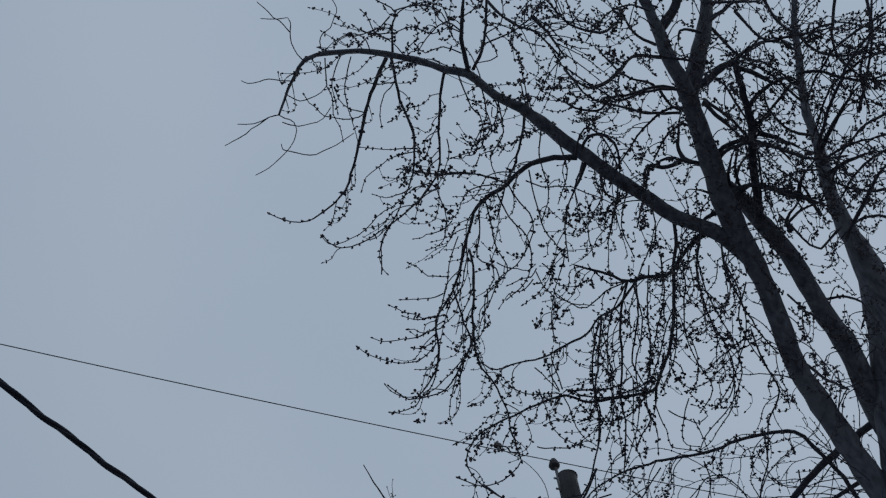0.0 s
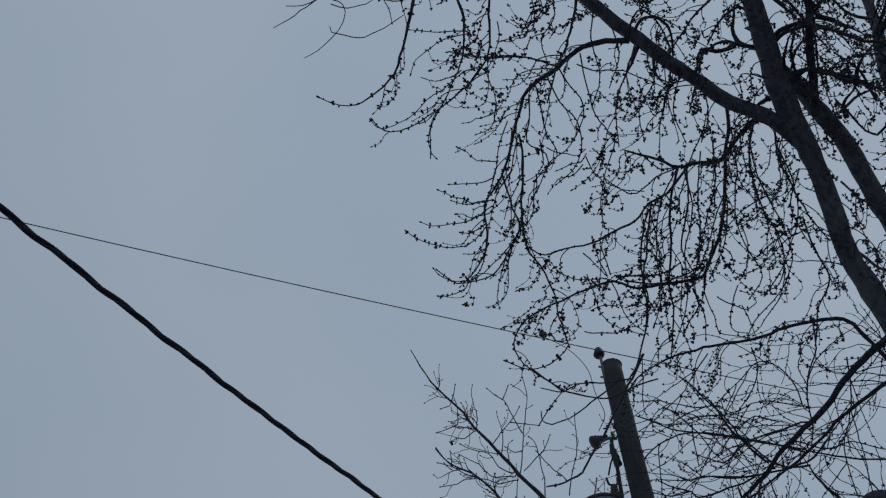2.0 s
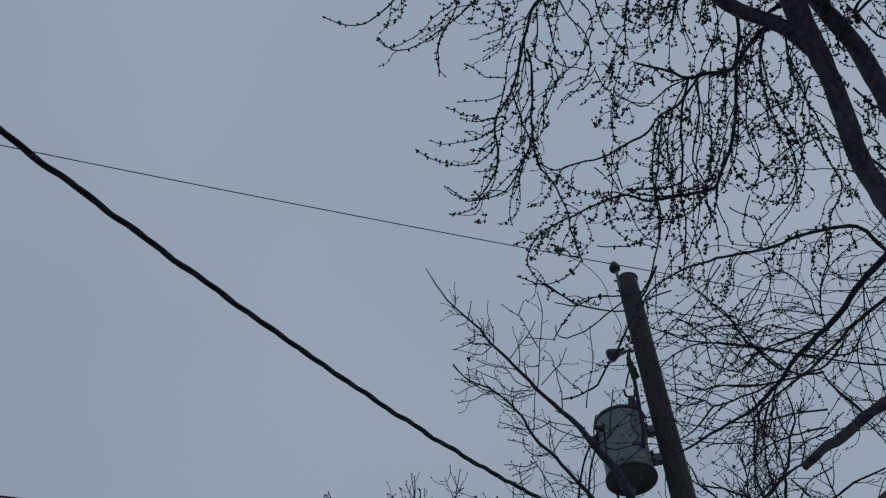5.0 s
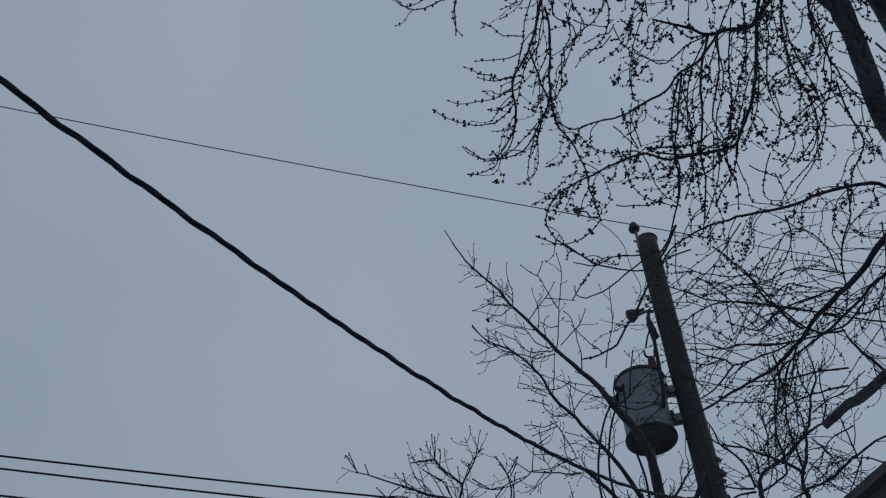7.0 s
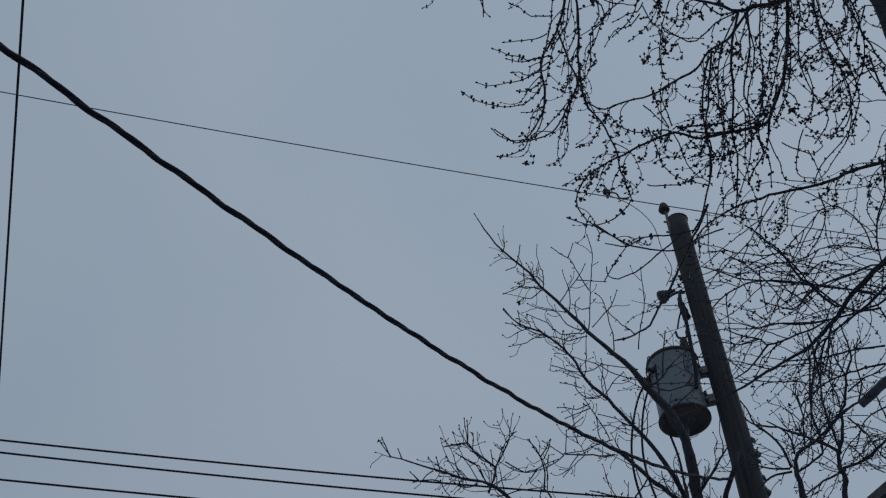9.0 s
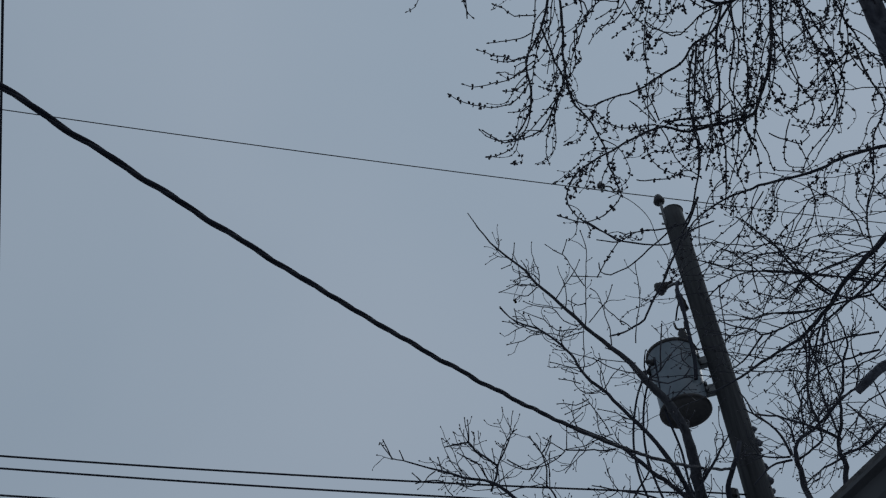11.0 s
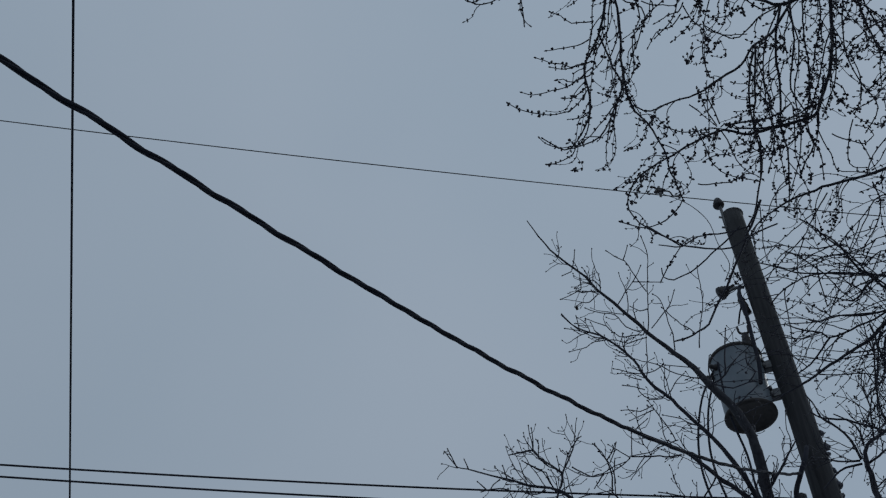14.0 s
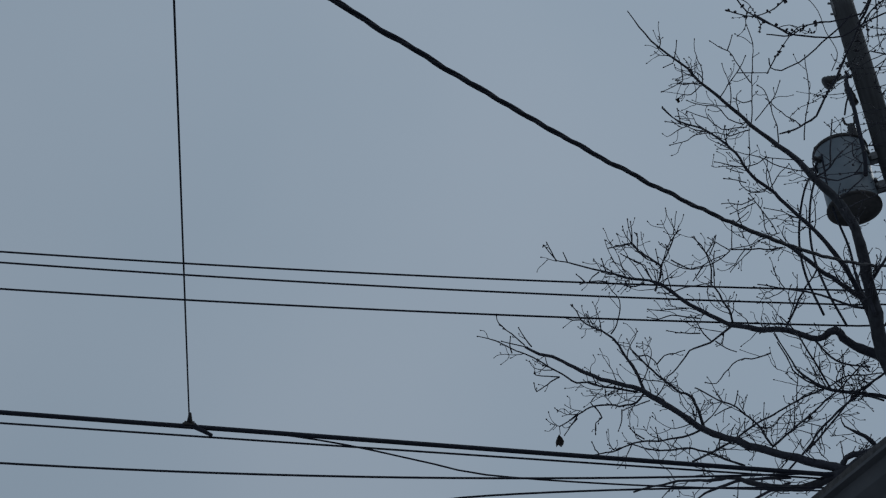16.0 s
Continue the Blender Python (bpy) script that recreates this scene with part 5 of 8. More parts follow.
bough(young_tree, "branch", [(1.56, 7.26, 6.95, 0.0085), (1.47, 7.38, 6.72, 0.0106), (1.48, 7.43, 6.56, 0.0127)])
bough(young_tree, "branch", [(1.52, 7.49, 6.64, 0.0192), (1.33, 7.39, 6.80, 0.0175), (1.12, 7.29, 6.95, 0.0157), (0.98, 7.20, 7.06, 0.0132), (0.79, 7.13, 7.16, 0.0097), (0.64, 7.07, 7.22, 0.0063)])
bough(young_tree, "branch", [(1.43, 7.48, 6.67, 0.0107), (1.31, 7.46, 6.70, 0.0091), (1.09, 7.40, 6.79, 0.0074), (0.90, 7.36, 6.83, 0.0058), (0.71, 7.33, 6.87, 0.0042)])
bough(young_tree, "branch", [(0.87, 7.60, 6.63, 0.0085), (1.02, 7.42, 6.81, 0.0071), (1.13, 7.29, 6.90, 0.0057), (1.12, 7.19, 6.98, 0.0042)])
bough(young_tree, "branch", [(1.06, 7.63, 6.55, 0.0085), (1.19, 7.66, 6.36, 0.0074), (1.40, 7.63, 6.27, 0.0063)])
bough(young_tree, "branch", [(1.13, 7.81, 6.23, 0.0085), (1.04, 7.69, 6.40, 0.0071), (0.94, 7.55, 6.56, 0.0057), (0.84, 7.46, 6.66, 0.0042)])
bough(young_tree, "branch", [(1.49, 7.37, 6.81, 0.0107), (1.65, 7.18, 6.95, 0.0096), (1.74, 7.04, 7.02, 0.0084)])
bough(maple, "shoot", [(0.27, 2.70, 8.72, 0.0056), (0.17, 2.68, 8.73, 0.0049), (0.06, 2.72, 8.71, 0.0044), (-0.04, 2.72, 8.72, 0.0039)])
bough(maple, "shoot", [(0.26, 2.62, 8.75, 0.0056), (0.34, 2.56, 8.77, 0.0049), (0.47, 2.54, 8.77, 0.0044), (0.61, 2.58, 8.74, 0.0039)])
bough(maple, "shoot", [(0.24, 2.72, 8.71, 0.0056), (0.37, 2.68, 8.72, 0.0049), (0.49, 2.72, 8.70, 0.0044), (0.58, 2.68, 8.71, 0.0039)])
bough(maple, "shoot", [(0.68, 2.71, 8.69, 0.0056), (0.58, 2.66, 8.71, 0.0049), (0.51, 2.59, 8.75, 0.0044), (0.49, 2.46, 8.80, 0.0039)])
bough(maple, "shoot", [(0.67, 2.82, 8.64, 0.0056), (0.56, 2.79, 8.66, 0.0049), (0.45, 2.83, 8.66, 0.0044), (0.39, 2.78, 8.68, 0.0039)])
bough(maple, "shoot", [(0.81, 2.71, 8.67, 0.0056), (0.91, 2.64, 8.69, 0.0049), (0.92, 2.54, 8.72, 0.0044), (0.89, 2.45, 8.76, 0.0039)])
bough(maple, "shoot", [(0.68, 2.61, 8.72, 0.0056), (0.77, 2.55, 8.74, 0.0046), (0.78, 2.45, 8.77, 0.0039)])
bough(maple, "shoot", [(0.23, 2.75, 8.70, 0.0056), (0.15, 2.72, 8.72, 0.0049), (0.11, 2.64, 8.75, 0.0044), (0.06, 2.59, 8.77, 0.0039)])
bough(maple, "shoot", [(0.85, 2.64, 8.69, 0.0056), (0.97, 2.67, 8.67, 0.0049), (1.06, 2.74, 8.62, 0.0044), (1.16, 2.76, 8.60, 0.0039)])
bough(maple, "shoot", [(0.97, 2.70, 8.66, 0.0056), (1.01, 2.60, 8.69, 0.0046), (1.09, 2.50, 8.71, 0.0039)])
bough(maple, "shoot", [(0.11, 2.82, 8.67, 0.0056), (0.08, 2.75, 8.70, 0.0049), (0.01, 2.71, 8.72, 0.0044), (-0.08, 2.75, 8.70, 0.0039)])
bough(maple, "shoot", [(1.16, 2.69, 8.63, 0.0056), (1.30, 2.65, 8.62, 0.0046), (1.40, 2.55, 8.64, 0.0039)])
bough(maple, "shoot", [(1.09, 2.60, 8.68, 0.0056), (1.21, 2.64, 8.64, 0.0049), (1.33, 2.75, 8.58, 0.0044), (1.43, 2.76, 8.55, 0.0039)])
bough(maple, "shoot", [(0.37, 2.87, 8.64, 0.0056), (0.33, 2.81, 8.67, 0.0049), (0.40, 2.75, 8.69, 0.0044), (0.39, 2.68, 8.72, 0.0039)])
bough(young_tree, "tip_twig", [(1.21, 6.92, 7.47, 0.0075), (1.31, 6.88, 7.50, 0.0068), (1.33, 6.78, 7.61, 0.0057), (1.36, 6.65, 7.74, 0.0043)])
bough(young_tree, "tip_twig", [(1.20, 6.92, 7.48, 0.0064), (1.27, 6.93, 7.45, 0.0059), (1.36, 6.94, 7.42, 0.0053), (1.47, 6.90, 7.43, 0.0048), (1.54, 6.90, 7.42, 0.0043)])
bough(young_tree, "tip_twig", [(1.33, 7.01, 7.33, 0.0064), (1.37, 7.01, 7.32, 0.0057), (1.46, 6.96, 7.37, 0.0050), (1.52, 6.92, 7.40, 0.0043)])
bough(young_tree, "tip_twig", [(1.31, 6.88, 7.50, 0.0053), (1.36, 6.83, 7.54, 0.0048), (1.40, 6.80, 7.57, 0.0043)])
bough(young_tree, "tip_twig", [(1.47, 6.90, 7.43, 0.0053), (1.53, 6.85, 7.48, 0.0050), (1.48, 6.82, 7.53, 0.0046), (1.48, 6.77, 7.59, 0.0043)])
bough(young_tree, "tip_twig", [(1.22, 6.94, 7.45, 0.0064), (1.20, 6.86, 7.54, 0.0053), (1.22, 6.79, 7.62, 0.0043)])
bough(sapling_one, "trunk", [(2.10, 7.07, 6.56, 0.0215), (2.09, 7.02, 6.64, 0.0198), (2.08, 6.98, 6.69, 0.0182), (2.11, 6.92, 6.77, 0.0132), (2.22, 6.86, 6.80, 0.0116), (2.32, 6.80, 6.84, 0.0107), (2.44, 6.70, 6.91, 0.0099), (2.55, 6.62, 6.95, 0.0082), (2.67, 6.54, 7.00, 0.0066), (2.80, 6.45, 7.04, 0.0066), (2.96, 6.34, 7.08, 0.0050)])
bough(sapling_one, "branch", [(2.08, 6.98, 6.70, 0.0103), (2.03, 6.90, 6.80, 0.0091), (1.97, 6.84, 6.86, 0.0078), (1.88, 6.79, 6.93, 0.0066), (1.81, 6.71, 7.02, 0.0053), (1.77, 6.66, 7.06, 0.0041)])
bough(sapling_one, "branch", [(2.07, 6.99, 6.70, 0.0083), (1.96, 6.97, 6.70, 0.0069), (1.84, 6.95, 6.72, 0.0055), (1.78, 6.92, 6.72, 0.0041)])
bough(sapling_one, "branch", [(2.08, 7.00, 6.68, 0.0083), (1.97, 7.00, 6.66, 0.0075), (1.86, 7.03, 6.60, 0.0068), (1.79, 7.05, 6.54, 0.0061)])
bough(sapling_one, "branch", [(2.11, 6.92, 6.77, 0.0083), (2.09, 6.84, 6.83, 0.0069), (2.03, 6.78, 6.88, 0.0055), (1.93, 6.73, 6.92, 0.0041)])
bough(sapling_one, "branch", [(2.12, 6.99, 6.67, 0.0083), (2.22, 6.92, 6.69, 0.0083), (2.28, 6.86, 6.73, 0.0081), (2.27, 6.78, 6.81, 0.0075), (2.25, 6.70, 6.90, 0.0069), (2.25, 6.59, 7.01, 0.0063), (2.26, 6.45, 7.15, 0.0057), (2.24, 6.34, 7.26, 0.0051)])
bough(sapling_one, "branch", [(2.28, 6.86, 6.77, 0.0062), (2.32, 6.74, 6.83, 0.0051), (2.34, 6.62, 6.88, 0.0041)])
bough(sapling_one, "branch", [(2.18, 6.88, 6.79, 0.0062), (2.17, 6.73, 6.93, 0.0055), (2.14, 6.61, 7.04, 0.0048), (2.16, 6.51, 7.10, 0.0041)])
bough(sapling_one, "branch", [(2.44, 6.70, 6.91, 0.0062), (2.41, 6.59, 7.00, 0.0055), (2.37, 6.50, 7.08, 0.0048), (2.39, 6.37, 7.17, 0.0041)])
bough(sapling_one, "branch", [(2.55, 6.62, 6.95, 0.0062), (2.57, 6.51, 7.02, 0.0055), (2.54, 6.39, 7.13, 0.0048), (2.56, 6.26, 7.21, 0.0041)])
bough(sapling_two, "trunk", [(2.46, 7.18, 6.60, 0.0190), (2.48, 7.13, 6.67, 0.0180), (2.47, 7.07, 6.75, 0.0169), (2.46, 7.02, 6.82, 0.0148), (2.49, 6.96, 6.89, 0.0127), (2.52, 6.88, 6.98, 0.0116), (2.53, 6.82, 7.05, 0.0106), (2.55, 6.74, 7.14, 0.0095), (2.55, 6.67, 7.22, 0.0084), (2.58, 6.59, 7.30, 0.0074), (2.57, 6.51, 7.39, 0.0063), (2.55, 6.44, 7.49, 0.0042)])
bough(sapling_two, "branch", [(2.46, 7.02, 6.82, 0.0127), (2.38, 6.99, 6.88, 0.0109), (2.28, 6.96, 6.93, 0.0091), (2.17, 6.94, 6.97, 0.0084), (2.06, 6.93, 7.01, 0.0077), (1.90, 6.92, 7.05, 0.0059), (1.83, 6.89, 7.08, 0.0042)])
bough(sapling_two, "branch", [(2.46, 7.02, 6.82, 0.0084), (2.42, 6.93, 6.93, 0.0084), (2.38, 6.84, 7.03, 0.0080), (2.36, 6.74, 7.13, 0.0067), (2.35, 6.65, 7.21, 0.0059), (2.34, 6.56, 7.29, 0.0052)])
bough(sapling_two, "branch", [(2.46, 7.08, 6.74, 0.0106), (2.60, 7.00, 6.74, 0.0105), (2.71, 6.91, 6.78, 0.0099), (2.82, 6.81, 6.81, 0.0090), (2.97, 6.70, 6.85, 0.0080), (3.10, 6.60, 6.86, 0.0063)])
bough(sapling_two, "branch", [(2.48, 7.09, 6.73, 0.0084), (2.37, 7.11, 6.69, 0.0070), (2.24, 7.15, 6.63, 0.0059), (2.15, 7.17, 6.58, 0.0052)])
bough(sapling_two, "branch", [(2.53, 6.86, 7.01, 0.0063), (2.62, 6.88, 6.87, 0.0056), (2.67, 6.92, 6.75, 0.0049), (2.75, 6.93, 6.63, 0.0042)])
bough(sapling_two, "branch", [(2.81, 6.88, 6.84, 0.0063), (2.75, 6.76, 6.94, 0.0053), (2.69, 6.64, 7.02, 0.0042)])
bough(sapling_two, "branch", [(2.84, 6.86, 6.84, 0.0063), (2.77, 6.93, 6.70, 0.0053), (2.71, 6.95, 6.62, 0.0042)])
bough(sapling_two, "branch", [(2.50, 6.97, 6.88, 0.0053), (2.57, 6.98, 6.78, 0.0049), (2.65, 6.99, 6.66, 0.0045), (2.69, 6.97, 6.60, 0.0042)])
bough(sapling_two, "branch", [(2.55, 6.74, 7.14, 0.0063), (2.65, 6.63, 7.17, 0.0056), (2.76, 6.53, 7.18, 0.0049), (2.88, 6.40, 7.21, 0.0042)])
bough(sapling_two, "branch", [(2.55, 6.67, 7.22, 0.0063), (2.48, 6.57, 7.29, 0.0053), (2.44, 6.43, 7.39, 0.0042)])
bough(maple, "bud_twig", [(1.45, 4.99, 7.25, 0.0080), (1.37, 5.11, 7.16, 0.0077), (1.25, 5.29, 7.01, 0.0074), (1.16, 5.41, 6.92, 0.0070), (1.09, 5.50, 6.84, 0.0067), (1.05, 5.55, 6.79, 0.0064), (0.99, 5.58, 6.77, 0.0060), (0.92, 5.60, 6.75, 0.0057), (0.84, 5.62, 6.75, 0.0054)])
bough(maple, "tip_twig", [(0.74, 5.04, 7.20, 0.0053), (0.88, 5.10, 7.12, 0.0053), (1.03, 5.14, 7.06, 0.0053), (1.18, 5.15, 7.03, 0.0053), (1.26, 5.13, 7.03, 0.0053), (1.35, 5.08, 7.05, 0.0053), (1.51, 5.03, 7.06, 0.0053)])
bough(maple, "tip_twig", [(0.80, 5.13, 7.11, 0.0035), (0.94, 5.14, 7.08, 0.0039), (1.01, 5.11, 7.10, 0.0042), (1.07, 5.10, 7.10, 0.0046), (1.19, 5.08, 7.09, 0.0049), (1.36, 5.04, 7.08, 0.0053)])
bough(maple, "tip_twig", [(0.80, 5.23, 7.01, 0.0035), (0.81, 5.27, 6.97, 0.0038), (0.87, 5.28, 6.96, 0.0041), (0.98, 5.25, 6.97, 0.0044), (1.08, 5.20, 7.00, 0.0047), (1.18, 5.13, 7.04, 0.0050), (1.29, 5.05, 7.10, 0.0053)])
bough(maple, "tip_twig", [(-0.28, 2.88, 8.66, 0.0037), (-0.34, 2.83, 8.67, 0.0036), (-0.37, 2.77, 8.69, 0.0034), (-0.38, 2.70, 8.72, 0.0033), (-0.38, 2.66, 8.73, 0.0031), (-0.40, 2.63, 8.74, 0.0029), (-0.46, 2.63, 8.74, 0.0028), (-0.55, 2.62, 8.73, 0.0026)])
bough(maple, "tip_twig", [(-0.38, 2.70, 8.71, 0.0037), (-0.42, 2.66, 8.73, 0.0034), (-0.47, 2.62, 8.74, 0.0032), (-0.53, 2.56, 8.76, 0.0029), (-0.57, 2.53, 8.77, 0.0026)])
bough(maple, "tip_twig", [(-0.18, 2.83, 8.67, 0.0037), (-0.20, 2.76, 8.70, 0.0035), (-0.18, 2.72, 8.71, 0.0034), (-0.13, 2.68, 8.73, 0.0032), (-0.10, 2.61, 8.75, 0.0030), (-0.09, 2.57, 8.77, 0.0028), (-0.12, 2.52, 8.79, 0.0026)])
bough(maple, "tip_twig", [(-0.36, 2.98, 8.61, 0.0037), (-0.43, 2.97, 8.60, 0.0035), (-0.50, 2.96, 8.60, 0.0033), (-0.57, 2.97, 8.59, 0.0031), (-0.64, 2.98, 8.58, 0.0029), (-0.68, 2.96, 8.58, 0.0026)])
bough(maple, "tip_twig", [(-0.46, 3.16, 8.51, 0.0037), (-0.52, 3.17, 8.50, 0.0034), (-0.61, 3.20, 8.48, 0.0030), (-0.71, 3.20, 8.47, 0.0026)])
bough(maple, "tip_twig", [(-0.52, 3.17, 8.50, 0.0037), (-0.59, 3.21, 8.47, 0.0034), (-0.70, 3.27, 8.43, 0.0030), (-0.79, 3.31, 8.40, 0.0026)])
bough(maple, "tip_twig", [(-0.46, 3.16, 8.51, 0.0037), (-0.42, 3.18, 8.50, 0.0036), (-0.38, 3.20, 8.49, 0.0034), (-0.35, 3.23, 8.47, 0.0032), (-0.35, 3.28, 8.44, 0.0031), (-0.39, 3.34, 8.41, 0.0029), (-0.49, 3.43, 8.37, 0.0028), (-0.61, 3.48, 8.33, 0.0026)])
bough(maple, "tip_twig", [(-0.40, 3.36, 8.41, 0.0037), (-0.28, 3.38, 8.41, 0.0034), (-0.16, 3.35, 8.43, 0.0032), (-0.08, 3.32, 8.46, 0.0029), (-0.00, 3.28, 8.49, 0.0027)])
bough(maple, "tip_twig", [(-0.40, 3.36, 8.41, 0.0037), (-0.44, 3.35, 8.41, 0.0032), (-0.45, 3.32, 8.43, 0.0026)])
bough(maple, "tip_twig", [(-0.42, 3.04, 8.57, 0.0037), (-0.38, 3.07, 8.55, 0.0035), (-0.33, 3.08, 8.53, 0.0033), (-0.27, 3.06, 8.53, 0.0031), (-0.20, 3.03, 8.55, 0.0028), (-0.16, 2.99, 8.57, 0.0026)])
bough(maple, "tip_twig", [(-0.44, 3.20, 8.49, 0.0037), (-0.39, 3.21, 8.47, 0.0035), (-0.34, 3.21, 8.46, 0.0033), (-0.26, 3.19, 8.45, 0.0031), (-0.19, 3.16, 8.46, 0.0028), (-0.14, 3.10, 8.48, 0.0026)])
bough(maple, "tip_twig", [(-0.42, 3.06, 8.56, 0.0037), (-0.40, 3.13, 8.53, 0.0026)])
bough(maple, "tip_twig", [(-0.22, 2.79, 8.69, 0.0037), (-0.17, 2.81, 8.69, 0.0034), (-0.12, 2.82, 8.68, 0.0030), (-0.08, 2.83, 8.68, 0.0026)])
bough(maple, "tip_twig", [(-0.22, 2.93, 8.64, 0.0037), (-0.20, 2.90, 8.65, 0.0034), (-0.20, 2.88, 8.66, 0.0030), (-0.24, 2.88, 8.66, 0.0026)])
bough(maple, "tip_twig", [(0.80, 3.09, 8.43, 0.0037), (0.83, 3.15, 8.39, 0.0034), (0.85, 3.21, 8.36, 0.0031), (0.82, 3.24, 8.34, 0.0029), (0.77, 3.27, 8.33, 0.0026)])
bough(maple, "tip_twig", [(0.85, 3.09, 8.44, 0.0037), (0.85, 3.15, 8.41, 0.0034), (0.90, 3.16, 8.41, 0.0032), (0.92, 3.15, 8.43, 0.0029), (0.94, 3.12, 8.46, 0.0026)])
bough(maple, "bud_twig", [(-0.17, 2.85, 8.66, 0.0042), (-0.17, 2.93, 8.62, 0.0040), (-0.16, 3.01, 8.57, 0.0037), (-0.13, 3.08, 8.53, 0.0034), (-0.12, 3.16, 8.49, 0.0032), (-0.09, 3.23, 8.48, 0.0029), (-0.07, 3.31, 8.45, 0.0026)])
bough(maple, "bud_twig", [(-0.07, 2.83, 8.66, 0.0042), (-0.11, 2.90, 8.63, 0.0038), (-0.13, 2.98, 8.58, 0.0034), (-0.12, 3.05, 8.54, 0.0030), (-0.10, 3.14, 8.50, 0.0026)])
bough(maple, "bud_twig", [(-0.01, 2.83, 8.63, 0.0042), (-0.03, 2.91, 8.60, 0.0040), (-0.05, 2.99, 8.57, 0.0037), (-0.04, 3.09, 8.54, 0.0034), (-0.02, 3.19, 8.52, 0.0032), (0.00, 3.25, 8.51, 0.0029), (0.02, 3.33, 8.48, 0.0027)])
bough(maple, "bud_twig", [(0.08, 3.17, 8.58, 0.0043), (0.03, 3.20, 8.55, 0.0040), (-0.04, 3.19, 8.52, 0.0038), (-0.11, 3.17, 8.50, 0.0035), (-0.18, 3.15, 8.49, 0.0033), (-0.23, 3.11, 8.49, 0.0031), (-0.27, 3.08, 8.51, 0.0029), (-0.30, 3.04, 8.53, 0.0026)])
bough(maple, "bud_twig", [(0.08, 3.18, 8.56, 0.0043), (0.01, 3.15, 8.55, 0.0038), (-0.04, 3.12, 8.53, 0.0034), (-0.09, 3.07, 8.53, 0.0030), (-0.11, 3.01, 8.54, 0.0026)])
bough(maple, "bud_twig", [(0.26, 2.97, 8.60, 0.0042), (0.23, 3.02, 8.58, 0.0039), (0.19, 3.06, 8.56, 0.0036), (0.17, 3.12, 8.52, 0.0033), (0.16, 3.16, 8.49, 0.0030), (0.17, 3.22, 8.45, 0.0026)])
bough(maple, "bud_twig", [(0.06, 2.98, 8.63, 0.0042), (0.10, 3.00, 8.62, 0.0037), (0.16, 3.01, 8.62, 0.0032), (0.22, 3.00, 8.61, 0.0027)])
bough(maple, "bud_twig", [(0.23, 2.71, 8.71, 0.0042), (0.18, 2.71, 8.70, 0.0038), (0.11, 2.71, 8.69, 0.0034), (0.06, 2.69, 8.69, 0.0030), (0.01, 2.66, 8.70, 0.0026)])
bough(maple, "bud_twig", [(0.03, 2.79, 8.67, 0.0042), (0.06, 2.76, 8.68, 0.0037), (0.09, 2.73, 8.68, 0.0032), (0.12, 2.72, 8.69, 0.0026)])
bough(maple, "bud_twig", [(0.50, 3.55, 8.24, 0.0042), (0.44, 3.58, 8.23, 0.0040), (0.38, 3.62, 8.21, 0.0039), (0.32, 3.66, 8.20, 0.0037), (0.26, 3.71, 8.17, 0.0036), (0.22, 3.75, 8.15, 0.0034), (0.17, 3.79, 8.12, 0.0033), (0.16, 3.85, 8.07, 0.0031), (0.15, 3.90, 8.03, 0.0029), (0.16, 3.96, 7.98, 0.0028), (0.18, 3.98, 7.96, 0.0026)])
bough(maple, "bud_twig", [(0.50, 3.55, 8.25, 0.0042), (0.46, 3.53, 8.26, 0.0040), (0.41, 3.54, 8.27, 0.0039), (0.34, 3.56, 8.26, 0.0037), (0.28, 3.60, 8.23, 0.0036), (0.21, 3.66, 8.20, 0.0034), (0.12, 3.72, 8.16, 0.0033), (0.01, 3.80, 8.11, 0.0031), (-0.11, 3.84, 8.07, 0.0029), (-0.17, 3.83, 8.07, 0.0028), (-0.21, 3.79, 8.09, 0.0026)])
bough(maple, "bud_twig", [(0.50, 3.54, 8.23, 0.0042), (0.52, 3.59, 8.20, 0.0038), (0.54, 3.65, 8.16, 0.0034), (0.56, 3.71, 8.13, 0.0030), (0.56, 3.75, 8.10, 0.0026)])
bough(maple, "bud_twig", [(0.39, 3.33, 8.36, 0.0042), (0.30, 3.33, 8.36, 0.0038), (0.22, 3.34, 8.37, 0.0034), (0.13, 3.34, 8.39, 0.0030), (0.04, 3.34, 8.41, 0.0026)])
bough(maple, "bud_twig", [(0.40, 3.34, 8.35, 0.0042), (0.34, 3.35, 8.35, 0.0039), (0.27, 3.36, 8.34, 0.0037), (0.20, 3.39, 8.32, 0.0034), (0.13, 3.44, 8.30, 0.0031), (0.07, 3.48, 8.28, 0.0029), (0.04, 3.55, 8.25, 0.0026)])
bough(maple, "bud_twig", [(0.35, 3.54, 8.26, 0.0042), (0.30, 3.57, 8.24, 0.0038), (0.25, 3.58, 8.23, 0.0034), (0.18, 3.59, 8.21, 0.0030), (0.11, 3.57, 8.22, 0.0026)])
bough(maple, "bud_twig", [(0.75, 3.30, 8.31, 0.0042), (0.74, 3.34, 8.29, 0.0038), (0.69, 3.36, 8.29, 0.0034), (0.65, 3.37, 8.29, 0.0030), (0.62, 3.37, 8.30, 0.0026)])
bough(maple, "bud_twig", [(0.76, 3.28, 8.31, 0.0042), (0.72, 3.29, 8.31, 0.0037), (0.68, 3.27, 8.33, 0.0031), (0.66, 3.24, 8.35, 0.0026)])
bough(maple, "bud_twig", [(0.57, 3.28, 8.39, 0.0042), (0.58, 3.34, 8.35, 0.0038), (0.56, 3.41, 8.31, 0.0034), (0.53, 3.49, 8.27, 0.0030), (0.50, 3.54, 8.24, 0.0026)])
